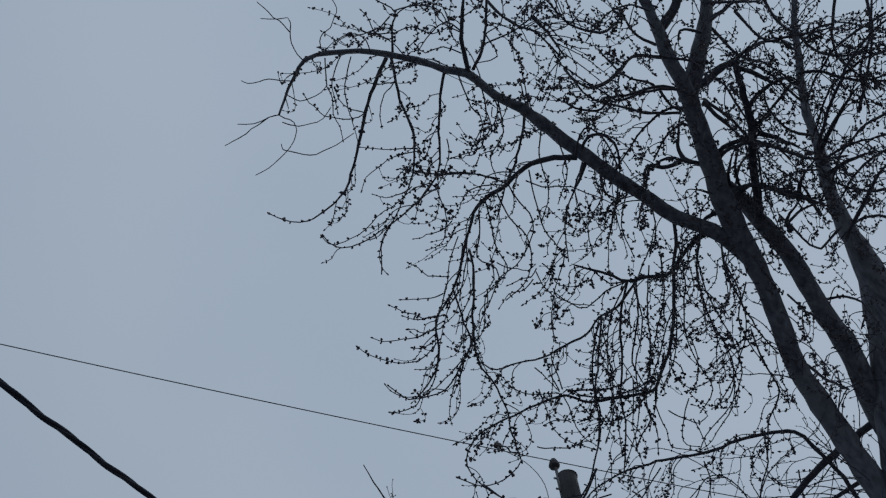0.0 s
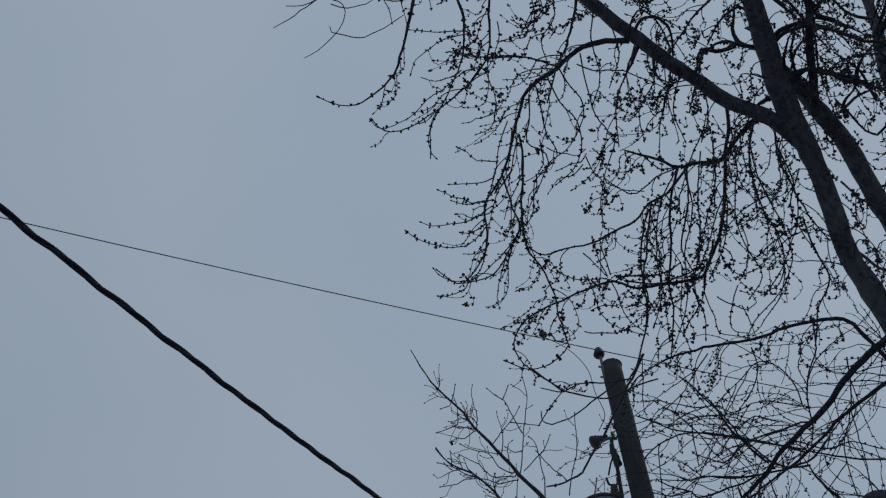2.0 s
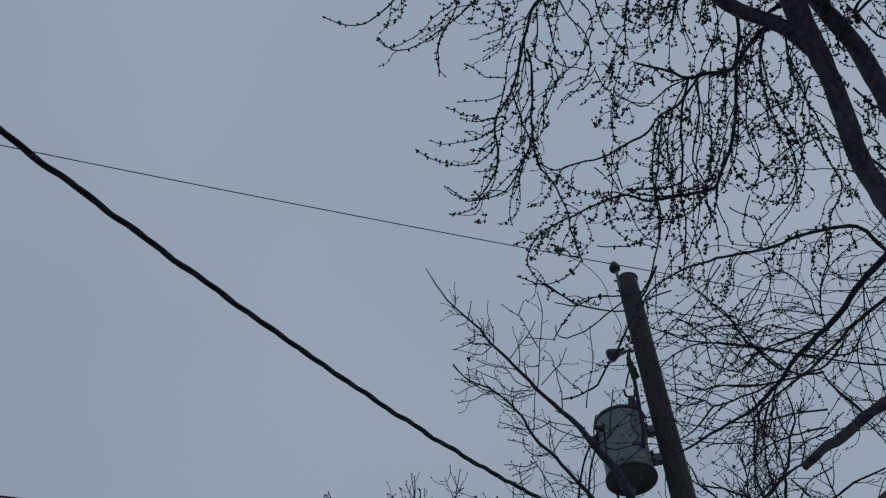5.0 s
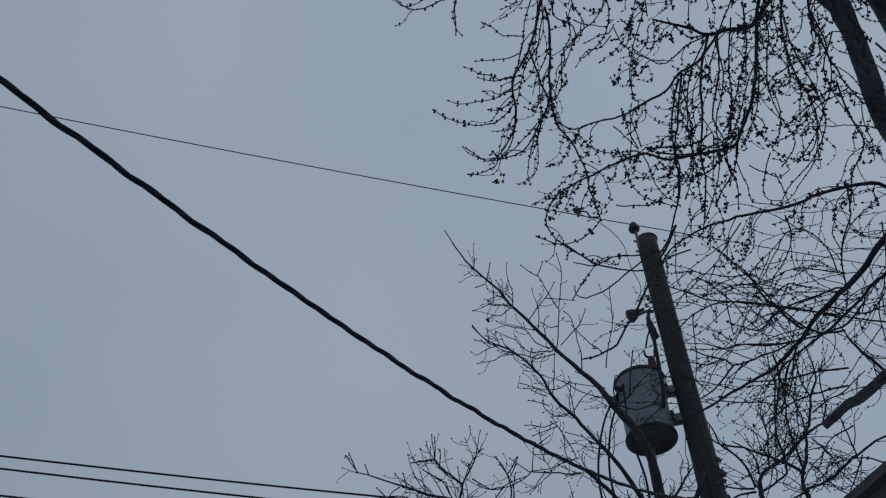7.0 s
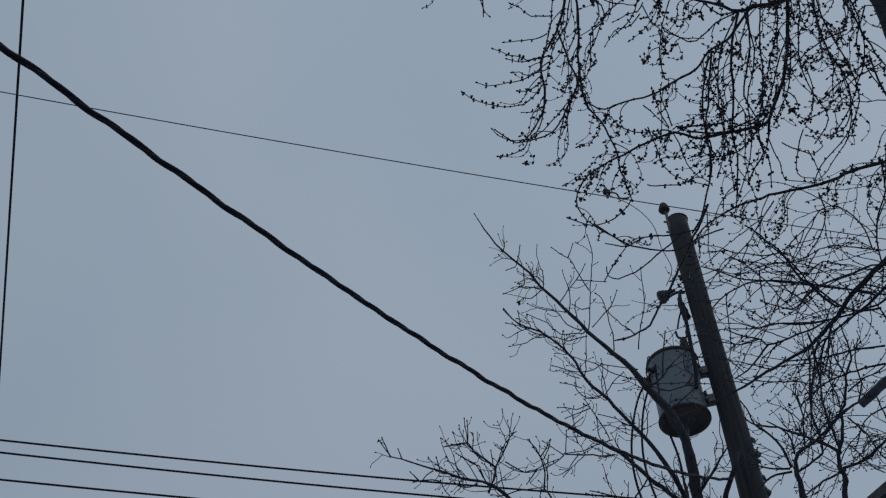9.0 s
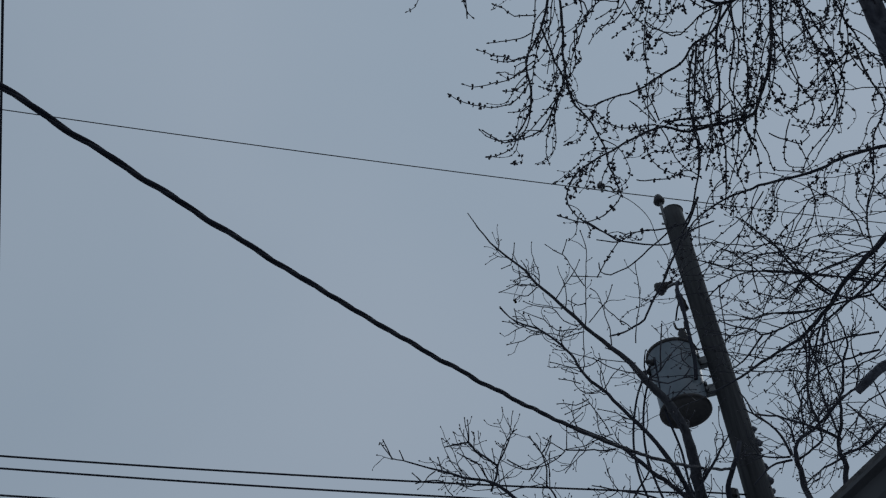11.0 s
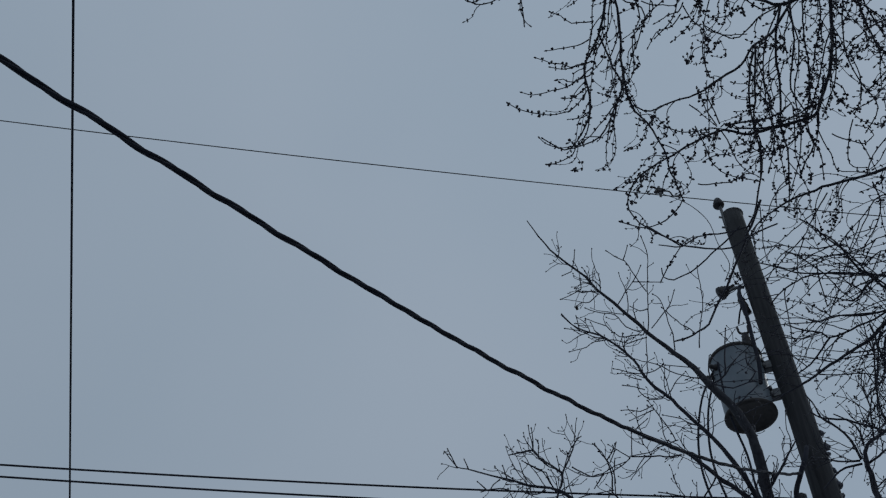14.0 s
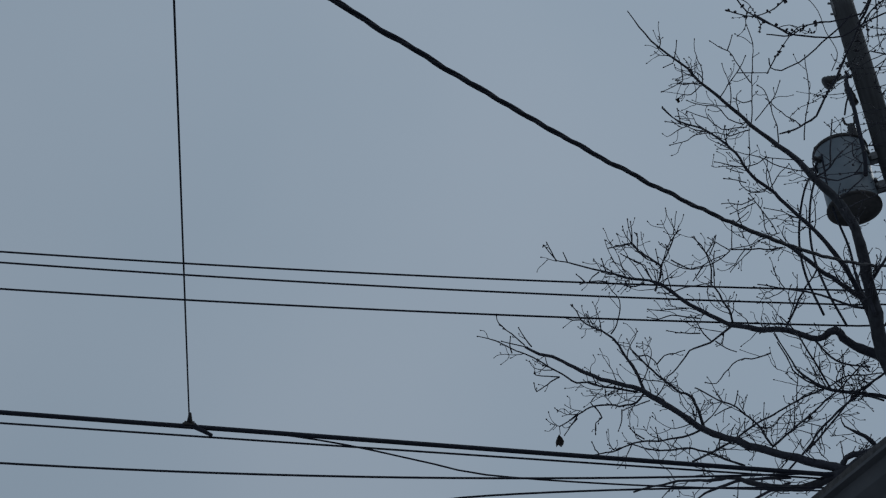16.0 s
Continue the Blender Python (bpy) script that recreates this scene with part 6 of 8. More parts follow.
bough(maple, "bud_twig", [(0.57, 4.02, 7.97, 0.0042), (0.52, 4.02, 7.96, 0.0039), (0.45, 4.01, 7.95, 0.0036), (0.40, 3.97, 7.96, 0.0032), (0.36, 3.95, 7.98, 0.0029), (0.32, 3.93, 7.99, 0.0026)])
bough(maple, "bud_twig", [(0.53, 4.10, 7.90, 0.0042), (0.48, 4.12, 7.89, 0.0038), (0.41, 4.12, 7.88, 0.0034), (0.34, 4.12, 7.87, 0.0030), (0.27, 4.12, 7.87, 0.0026)])
bough(maple, "bud_twig", [(0.53, 4.21, 7.83, 0.0042), (0.48, 4.22, 7.82, 0.0039), (0.40, 4.22, 7.82, 0.0037), (0.35, 4.20, 7.83, 0.0034), (0.28, 4.18, 7.83, 0.0031), (0.23, 4.16, 7.84, 0.0029), (0.20, 4.15, 7.85, 0.0026)])
bough(maple, "bud_twig", [(0.49, 4.22, 7.83, 0.0042), (0.45, 4.22, 7.83, 0.0038), (0.40, 4.23, 7.82, 0.0034), (0.35, 4.23, 7.81, 0.0030), (0.28, 4.21, 7.82, 0.0026)])
bough(maple, "bud_twig", [(0.59, 3.71, 8.12, 0.0042), (0.56, 3.74, 8.11, 0.0039), (0.50, 3.77, 8.09, 0.0036), (0.43, 3.78, 8.09, 0.0032), (0.40, 3.80, 8.08, 0.0029), (0.36, 3.81, 8.08, 0.0026)])
bough(maple, "bud_twig", [(0.56, 3.69, 8.13, 0.0042), (0.54, 3.78, 8.08, 0.0038), (0.52, 3.82, 8.06, 0.0034), (0.48, 3.85, 8.04, 0.0030), (0.44, 3.86, 8.03, 0.0026)])
bough(maple, "bud_twig", [(0.53, 4.26, 7.83, 0.0042), (0.49, 4.28, 7.82, 0.0038), (0.41, 4.32, 7.81, 0.0034), (0.35, 4.31, 7.82, 0.0030), (0.31, 4.31, 7.82, 0.0026)])
bough(maple, "bud_twig", [(0.80, 4.07, 7.88, 0.0042), (0.80, 4.12, 7.85, 0.0038), (0.78, 4.19, 7.81, 0.0034), (0.75, 4.26, 7.78, 0.0030), (0.74, 4.32, 7.73, 0.0026)])
bough(maple, "bud_twig", [(0.82, 3.88, 7.99, 0.0042), (0.84, 3.98, 7.92, 0.0038), (0.83, 4.03, 7.90, 0.0034), (0.80, 4.08, 7.89, 0.0030), (0.74, 4.12, 7.89, 0.0026)])
bough(maple, "bud_twig", [(0.86, 3.92, 7.96, 0.0042), (0.91, 3.94, 7.94, 0.0038), (0.98, 3.95, 7.92, 0.0034), (1.05, 3.95, 7.91, 0.0030), (1.09, 3.92, 7.92, 0.0026)])
bough(maple, "bud_twig", [(1.10, 3.93, 7.90, 0.0042), (1.07, 3.98, 7.88, 0.0038), (1.01, 4.00, 7.87, 0.0034), (0.96, 4.02, 7.87, 0.0030), (0.93, 4.03, 7.87, 0.0026)])
bough(maple, "bud_twig", [(1.08, 3.99, 7.87, 0.0042), (1.03, 4.04, 7.84, 0.0038), (0.98, 4.06, 7.83, 0.0034), (0.93, 4.07, 7.83, 0.0030), (0.87, 4.14, 7.79, 0.0026)])
bough(maple, "bud_twig", [(1.10, 3.96, 7.91, 0.0042), (1.14, 4.03, 7.86, 0.0039), (1.19, 4.08, 7.83, 0.0036), (1.21, 4.12, 7.81, 0.0033), (1.20, 4.19, 7.76, 0.0029), (1.20, 4.31, 7.68, 0.0026)])
bough(maple, "bud_twig", [(1.14, 3.92, 7.94, 0.0042), (1.19, 3.96, 7.91, 0.0038), (1.22, 4.02, 7.88, 0.0034), (1.28, 4.05, 7.87, 0.0030), (1.35, 4.05, 7.87, 0.0026)])
bough(maple, "bud_twig", [(1.21, 4.06, 7.87, 0.0042), (1.23, 4.11, 7.85, 0.0039), (1.29, 4.15, 7.86, 0.0036), (1.35, 4.19, 7.88, 0.0033), (1.42, 4.21, 7.90, 0.0030), (1.48, 4.23, 7.92, 0.0027)])
bough(maple, "bud_twig", [(0.53, 4.31, 7.84, 0.0042), (0.48, 4.33, 7.83, 0.0040), (0.41, 4.35, 7.83, 0.0038), (0.34, 4.36, 7.81, 0.0036), (0.27, 4.36, 7.79, 0.0033), (0.19, 4.35, 7.77, 0.0031), (0.13, 4.33, 7.75, 0.0028), (0.09, 4.32, 7.75, 0.0026)])
bough(maple, "bud_twig", [(0.51, 4.37, 7.80, 0.0042), (0.46, 4.41, 7.76, 0.0040), (0.40, 4.44, 7.72, 0.0038), (0.35, 4.45, 7.70, 0.0036), (0.28, 4.46, 7.69, 0.0034), (0.19, 4.45, 7.69, 0.0032), (0.12, 4.43, 7.69, 0.0030), (0.05, 4.39, 7.69, 0.0028), (0.00, 4.36, 7.71, 0.0026)])
bough(maple, "bud_twig", [(0.49, 4.38, 7.81, 0.0042), (0.46, 4.40, 7.79, 0.0038), (0.40, 4.42, 7.76, 0.0034), (0.37, 4.42, 7.76, 0.0030), (0.34, 4.41, 7.76, 0.0026)])
bough(maple, "bud_twig", [(0.50, 4.43, 7.66, 0.0042), (0.48, 4.45, 7.64, 0.0037), (0.43, 4.47, 7.62, 0.0031), (0.35, 4.47, 7.62, 0.0026)])
bough(maple, "bud_twig", [(0.50, 4.37, 7.73, 0.0042), (0.49, 4.45, 7.67, 0.0040), (0.46, 4.53, 7.60, 0.0038), (0.42, 4.58, 7.55, 0.0037), (0.38, 4.60, 7.52, 0.0035), (0.34, 4.60, 7.52, 0.0033), (0.29, 4.61, 7.51, 0.0031), (0.24, 4.59, 7.52, 0.0030), (0.19, 4.57, 7.54, 0.0028), (0.16, 4.54, 7.56, 0.0026)])
bough(maple, "bud_twig", [(0.37, 4.60, 7.51, 0.0042), (0.35, 4.63, 7.48, 0.0038), (0.29, 4.66, 7.47, 0.0034), (0.23, 4.67, 7.46, 0.0030), (0.19, 4.67, 7.46, 0.0026)])
bough(maple, "bud_twig", [(0.68, 4.42, 7.73, 0.0042), (0.63, 4.47, 7.69, 0.0040), (0.57, 4.52, 7.65, 0.0037), (0.50, 4.57, 7.60, 0.0034), (0.45, 4.59, 7.57, 0.0032), (0.39, 4.61, 7.54, 0.0029), (0.35, 4.61, 7.53, 0.0026)])
bough(maple, "bud_twig", [(0.65, 4.46, 7.70, 0.0042), (0.61, 4.53, 7.65, 0.0039), (0.58, 4.61, 7.59, 0.0036), (0.56, 4.66, 7.54, 0.0033), (0.55, 4.71, 7.49, 0.0030), (0.56, 4.75, 7.43, 0.0026)])
bough(maple, "bud_twig", [(0.70, 4.39, 7.75, 0.0042), (0.64, 4.49, 7.68, 0.0037), (0.62, 4.56, 7.63, 0.0032), (0.59, 4.62, 7.59, 0.0026)])
bough(maple, "bud_twig", [(1.09, 4.51, 7.66, 0.0043), (1.14, 4.54, 7.62, 0.0037), (1.19, 4.58, 7.58, 0.0032), (1.23, 4.61, 7.55, 0.0027)])
bough(maple, "bud_twig", [(0.91, 4.54, 7.53, 0.0042), (0.97, 4.57, 7.51, 0.0038), (1.04, 4.59, 7.50, 0.0034), (1.12, 4.60, 7.51, 0.0030), (1.21, 4.60, 7.51, 0.0026)])
bough(maple, "bud_twig", [(1.26, 4.62, 7.57, 0.0043), (1.24, 4.56, 7.62, 0.0039), (1.21, 4.50, 7.68, 0.0035), (1.20, 4.46, 7.71, 0.0031), (1.21, 4.41, 7.73, 0.0027)])
bough(maple, "bud_twig", [(1.24, 4.62, 7.56, 0.0043), (1.19, 4.55, 7.63, 0.0035), (1.17, 4.49, 7.69, 0.0027)])
bough(maple, "bud_twig", [(1.26, 4.64, 7.53, 0.0043), (1.29, 4.69, 7.49, 0.0040), (1.31, 4.74, 7.44, 0.0037), (1.33, 4.78, 7.40, 0.0035), (1.38, 4.83, 7.35, 0.0032), (1.43, 4.84, 7.31, 0.0029), (1.46, 4.85, 7.27, 0.0027)])
bough(maple, "bud_twig", [(1.10, 4.57, 7.52, 0.0042), (1.12, 4.62, 7.47, 0.0040), (1.14, 4.67, 7.42, 0.0038), (1.16, 4.72, 7.37, 0.0035), (1.20, 4.77, 7.33, 0.0033), (1.25, 4.81, 7.32, 0.0031), (1.34, 4.84, 7.30, 0.0029), (1.42, 4.85, 7.27, 0.0027)])
bough(maple, "bud_twig", [(1.08, 4.86, 7.32, 0.0042), (1.13, 4.87, 7.31, 0.0040), (1.22, 4.88, 7.32, 0.0037), (1.30, 4.88, 7.33, 0.0035), (1.35, 4.88, 7.36, 0.0032), (1.42, 4.84, 7.39, 0.0029), (1.49, 4.80, 7.43, 0.0027)])
bough(maple, "bud_twig", [(0.94, 4.81, 7.46, 0.0043), (0.91, 4.84, 7.42, 0.0037), (0.88, 4.87, 7.38, 0.0032), (0.87, 4.90, 7.35, 0.0027)])
bough(maple, "bud_twig", [(1.29, 4.72, 7.37, 0.0042), (1.25, 4.70, 7.38, 0.0037), (1.18, 4.70, 7.37, 0.0032), (1.13, 4.72, 7.36, 0.0026)])
bough(maple, "bud_twig", [(0.73, 4.08, 7.98, 0.0042), (0.69, 4.17, 7.93, 0.0037), (0.64, 4.26, 7.88, 0.0032), (0.61, 4.35, 7.83, 0.0027)])
bough(maple, "bud_twig", [(0.63, 3.81, 8.10, 0.0042), (0.59, 3.91, 8.05, 0.0038), (0.57, 4.00, 7.99, 0.0034), (0.55, 4.08, 7.94, 0.0030), (0.52, 4.17, 7.88, 0.0026)])
bough(maple, "bud_twig", [(0.66, 3.86, 8.10, 0.0042), (0.64, 3.96, 8.03, 0.0038), (0.62, 4.06, 7.96, 0.0034), (0.58, 4.13, 7.91, 0.0030), (0.55, 4.18, 7.87, 0.0026)])
bough(maple, "bud_twig", [(0.70, 3.91, 8.11, 0.0042), (0.67, 4.02, 8.03, 0.0039), (0.65, 4.11, 7.96, 0.0036), (0.63, 4.19, 7.90, 0.0033), (0.59, 4.24, 7.85, 0.0030), (0.53, 4.28, 7.82, 0.0026)])
bough(maple, "bud_twig", [(0.64, 4.09, 7.94, 0.0042), (0.58, 4.17, 7.90, 0.0038), (0.55, 4.24, 7.86, 0.0034), (0.52, 4.33, 7.81, 0.0030), (0.50, 4.42, 7.75, 0.0026)])
bough(maple, "branch", [(0.89, 3.48, 8.23, 0.0056), (0.81, 3.47, 8.25, 0.0052), (0.70, 3.45, 8.27, 0.0049), (0.60, 3.45, 8.28, 0.0045), (0.49, 3.46, 8.29, 0.0042), (0.39, 3.46, 8.30, 0.0039), (0.32, 3.45, 8.30, 0.0035), (0.29, 3.44, 8.30, 0.0031)])
bough(maple, "bud_twig", [(1.30, 4.64, 7.58, 0.0064), (1.39, 4.64, 7.58, 0.0061), (1.47, 4.64, 7.58, 0.0057), (1.56, 4.64, 7.58, 0.0054), (1.61, 4.61, 7.58, 0.0050), (1.66, 4.58, 7.59, 0.0046), (1.69, 4.55, 7.59, 0.0043)])
bough(maple, "bud_twig", [(1.35, 4.66, 7.56, 0.0064), (1.44, 4.67, 7.56, 0.0061), (1.52, 4.67, 7.56, 0.0057), (1.59, 4.66, 7.55, 0.0054), (1.66, 4.62, 7.55, 0.0050), (1.74, 4.59, 7.54, 0.0046), (1.80, 4.55, 7.55, 0.0043)])
bough(maple, "bud_twig", [(1.54, 4.38, 7.94, 0.0065), (1.50, 4.45, 7.87, 0.0063), (1.48, 4.52, 7.79, 0.0060), (1.47, 4.59, 7.70, 0.0057), (1.47, 4.65, 7.63, 0.0054), (1.48, 4.70, 7.56, 0.0051), (1.50, 4.75, 7.49, 0.0048), (1.48, 4.80, 7.41, 0.0045), (1.46, 4.88, 7.32, 0.0043)])
bough(maple, "bud_twig", [(1.75, 4.63, 7.44, 0.0064), (1.78, 4.71, 7.37, 0.0057), (1.73, 4.79, 7.33, 0.0050), (1.69, 4.87, 7.28, 0.0043)])
bough(maple, "bud_twig", [(1.90, 4.43, 7.67, 0.0065), (1.88, 4.52, 7.59, 0.0057), (1.84, 4.59, 7.54, 0.0050), (1.83, 4.67, 7.46, 0.0043)])
bough(maple, "bud_twig", [(1.54, 4.38, 7.88, 0.0042), (1.57, 4.48, 7.78, 0.0039), (1.59, 4.57, 7.66, 0.0037), (1.59, 4.63, 7.57, 0.0034), (1.59, 4.71, 7.44, 0.0031), (1.59, 4.79, 7.32, 0.0029), (1.59, 4.85, 7.23, 0.0026)])
bough(maple, "bud_twig", [(1.69, 4.53, 7.54, 0.0041), (1.69, 4.64, 7.46, 0.0036), (1.69, 4.76, 7.38, 0.0031), (1.70, 4.88, 7.29, 0.0027)])
bough(maple, "bud_twig", [(1.82, 4.65, 7.42, 0.0041), (1.84, 4.70, 7.38, 0.0038), (1.88, 4.77, 7.33, 0.0035), (1.91, 4.85, 7.28, 0.0033), (1.98, 4.87, 7.27, 0.0030), (2.08, 4.87, 7.24, 0.0027)])
bough(maple, "bud_twig", [(1.92, 4.44, 7.59, 0.0041), (1.94, 4.49, 7.53, 0.0037), (1.98, 4.52, 7.46, 0.0034), (2.02, 4.52, 7.41, 0.0030), (2.06, 4.49, 7.40, 0.0026)])
bough(maple, "bud_twig", [(1.92, 4.43, 7.60, 0.0041), (1.97, 4.44, 7.58, 0.0037), (2.01, 4.47, 7.54, 0.0034), (2.00, 4.50, 7.51, 0.0030), (1.96, 4.53, 7.51, 0.0027)])
bough(maple, "bud_twig", [(2.00, 4.55, 7.36, 0.0041), (1.99, 4.62, 7.34, 0.0038), (1.98, 4.73, 7.31, 0.0035), (1.99, 4.82, 7.28, 0.0032), (2.03, 4.85, 7.27, 0.0030), (2.07, 4.85, 7.26, 0.0027)])
bough(maple, "bud_twig", [(2.27, 4.34, 7.49, 0.0041), (2.28, 4.42, 7.42, 0.0039), (2.27, 4.51, 7.35, 0.0037), (2.25, 4.59, 7.30, 0.0035), (2.21, 4.67, 7.27, 0.0033), (2.17, 4.75, 7.26, 0.0031), (2.12, 4.82, 7.24, 0.0029), (2.07, 4.86, 7.23, 0.0027)])
bough(maple, "bud_twig", [(2.03, 4.26, 7.64, 0.0041), (2.06, 4.33, 7.56, 0.0037), (2.07, 4.40, 7.49, 0.0034), (2.06, 4.46, 7.43, 0.0030), (2.02, 4.52, 7.39, 0.0026)])
bough(maple, "bud_twig", [(2.47, 4.25, 7.56, 0.0041), (2.37, 4.30, 7.54, 0.0039), (2.27, 4.34, 7.52, 0.0036), (2.19, 4.40, 7.47, 0.0034), (2.11, 4.46, 7.42, 0.0031), (2.06, 4.49, 7.40, 0.0029), (2.01, 4.51, 7.39, 0.0026)])
bough(maple, "bud_twig", [(2.26, 4.44, 7.35, 0.0041), (2.23, 4.51, 7.31, 0.0038), (2.18, 4.54, 7.30, 0.0035), (2.12, 4.56, 7.31, 0.0032), (2.05, 4.55, 7.33, 0.0029), (2.01, 4.52, 7.36, 0.0026)])
bough(maple, "bud_twig", [(1.88, 4.63, 7.35, 0.0041), (1.93, 4.65, 7.32, 0.0038), (2.01, 4.66, 7.28, 0.0036), (2.05, 4.64, 7.27, 0.0033), (2.09, 4.60, 7.27, 0.0031), (2.07, 4.58, 7.30, 0.0029), (2.02, 4.57, 7.32, 0.0026)])
bough(maple, "bud_twig", [(2.03, 4.67, 7.31, 0.0041), (2.07, 4.73, 7.28, 0.0036), (2.10, 4.80, 7.26, 0.0032), (2.13, 4.86, 7.24, 0.0027)])
bough(maple, "bud_twig", [(0.78, 5.30, 6.95, 0.0040), (0.84, 5.23, 7.01, 0.0037), (0.91, 5.16, 7.06, 0.0035), (0.97, 5.11, 7.10, 0.0032), (1.01, 5.10, 7.11, 0.0029), (1.11, 5.09, 7.10, 0.0026)])
bough(young_tree, "tip_twig", [(0.81, 6.73, 7.87, 0.0045), (0.83, 6.63, 7.94, 0.0043), (0.84, 6.51, 8.00, 0.0040), (0.85, 6.40, 8.06, 0.0038), (0.86, 6.29, 8.13, 0.0036), (0.86, 6.18, 8.20, 0.0034), (0.84, 6.11, 8.26, 0.0032)])
bough(young_tree, "tip_twig", [(0.83, 6.43, 8.01, 0.0044), (0.78, 6.37, 8.07, 0.0042), (0.74, 6.31, 8.13, 0.0039), (0.69, 6.25, 8.18, 0.0037), (0.63, 6.22, 8.21, 0.0034), (0.58, 6.19, 8.24, 0.0032)])
bough(young_tree, "tip_twig", [(0.69, 6.24, 8.18, 0.0044), (0.73, 6.17, 8.24, 0.0032)])
bough(young_tree, "tip_twig", [(0.74, 6.38, 8.08, 0.0044), (0.85, 6.39, 8.07, 0.0038), (0.95, 6.40, 8.06, 0.0032)])
bough(young_tree, "tip_twig", [(0.61, 6.61, 8.07, 0.0045), (0.68, 6.51, 8.10, 0.0041), (0.76, 6.40, 8.12, 0.0036), (0.81, 6.30, 8.15, 0.0032)])
bough(young_tree, "tip_twig", [(0.37, 6.62, 8.44, 0.0046), (0.37, 6.67, 8.36, 0.0042), (0.29, 6.68, 8.32, 0.0037), (0.21, 6.68, 8.29, 0.0033)])
bough(young_tree, "tip_twig", [(0.37, 6.64, 8.31, 0.0046), (0.44, 6.64, 8.29, 0.0039), (0.49, 6.64, 8.26, 0.0033)])
bough(young_tree, "tip_twig", [(0.52, 6.62, 8.30, 0.0046), (0.50, 6.62, 8.35, 0.0042), (0.47, 6.63, 8.40, 0.0037), (0.44, 6.65, 8.43, 0.0033)])
bough(young_tree, "tip_twig", [(0.49, 6.60, 8.22, 0.0046), (0.41, 6.64, 8.18, 0.0041), (0.36, 6.62, 8.17, 0.0037), (0.32, 6.63, 8.15, 0.0032)])
bough(young_tree, "tip_twig", [(0.32, 6.62, 8.53, 0.0047), (0.35, 6.55, 8.58, 0.0040), (0.36, 6.50, 8.62, 0.0033)])
bough(young_tree, "tip_twig", [(0.32, 6.64, 8.54, 0.0047), (0.25, 6.65, 8.52, 0.0033)])
bough(young_tree, "tip_twig", [(0.78, 6.73, 7.86, 0.0045), (0.70, 6.73, 7.87, 0.0043), (0.64, 6.73, 7.86, 0.0041), (0.57, 6.70, 7.88, 0.0038), (0.51, 6.65, 7.92, 0.0036), (0.43, 6.62, 7.95, 0.0034), (0.37, 6.60, 7.97, 0.0032)])
bough(young_tree, "tip_twig", [(0.80, 6.74, 7.84, 0.0045), (0.72, 6.75, 7.83, 0.0043), (0.65, 6.77, 7.82, 0.0041), (0.57, 6.76, 7.86, 0.0039), (0.49, 6.75, 7.88, 0.0038), (0.40, 6.75, 7.87, 0.0036), (0.34, 6.75, 7.82, 0.0034), (0.22, 6.74, 7.79, 0.0032)])
bough(young_tree, "tip_twig", [(0.49, 6.80, 7.93, 0.0045), (0.41, 6.78, 7.95, 0.0041), (0.33, 6.75, 7.99, 0.0037), (0.21, 6.73, 8.02, 0.0032)])
bough(young_tree, "tip_twig", [(0.33, 6.78, 8.01, 0.0045), (0.26, 6.75, 8.07, 0.0039), (0.20, 6.71, 8.15, 0.0033)])
bough(young_tree, "tip_twig", [(0.31, 6.74, 7.98, 0.0045), (0.30, 6.66, 8.06, 0.0032)])
bough(young_tree, "tip_twig", [(0.76, 6.72, 7.88, 0.0045), (0.66, 6.69, 7.93, 0.0042), (0.61, 6.66, 7.99, 0.0040), (0.55, 6.63, 8.02, 0.0037), (0.44, 6.61, 8.04, 0.0035), (0.38, 6.58, 8.06, 0.0032)])
bough(young_tree, "tip_twig", [(0.84, 6.68, 7.87, 0.0045), (0.91, 6.60, 7.90, 0.0041), (0.96, 6.54, 7.93, 0.0038), (1.00, 6.48, 7.95, 0.0035), (1.03, 6.44, 7.99, 0.0032)])
bough(young_tree, "tip_twig", [(0.99, 6.81, 7.74, 0.0045), (0.99, 6.70, 7.82, 0.0042), (0.97, 6.63, 7.84, 0.0039), (0.94, 6.53, 7.92, 0.0037), (0.92, 6.47, 7.96, 0.0034), (0.88, 6.45, 7.99, 0.0032)])
bough(young_tree, "tip_twig", [(1.15, 6.68, 7.76, 0.0045), (1.11, 6.65, 7.79, 0.0041), (1.05, 6.62, 7.82, 0.0038), (0.99, 6.57, 7.86, 0.0035), (0.93, 6.52, 7.91, 0.0032)])
bough(young_tree, "tip_twig", [(1.16, 6.75, 7.68, 0.0045), (1.17, 6.67, 7.77, 0.0042), (1.21, 6.58, 7.85, 0.0039), (1.23, 6.49, 7.94, 0.0037), (1.22, 6.39, 8.02, 0.0034), (1.22, 6.32, 8.09, 0.0032)])
bough(young_tree, "tip_twig", [(0.88, 7.03, 7.48, 0.0045), (0.93, 6.98, 7.52, 0.0040), (0.98, 6.92, 7.55, 0.0036), (1.02, 6.89, 7.57, 0.0032)])
bough(young_tree, "tip_twig", [(1.18, 6.91, 7.51, 0.0045), (1.08, 6.90, 7.54, 0.0042), (0.98, 6.88, 7.58, 0.0040), (0.89, 6.86, 7.64, 0.0038), (0.79, 6.85, 7.69, 0.0036), (0.67, 6.84, 7.74, 0.0034), (0.57, 6.80, 7.80, 0.0032)])
bough(young_tree, "tip_twig", [(1.15, 6.88, 7.60, 0.0045), (1.01, 6.87, 7.63, 0.0038), (0.91, 6.86, 7.65, 0.0032)])
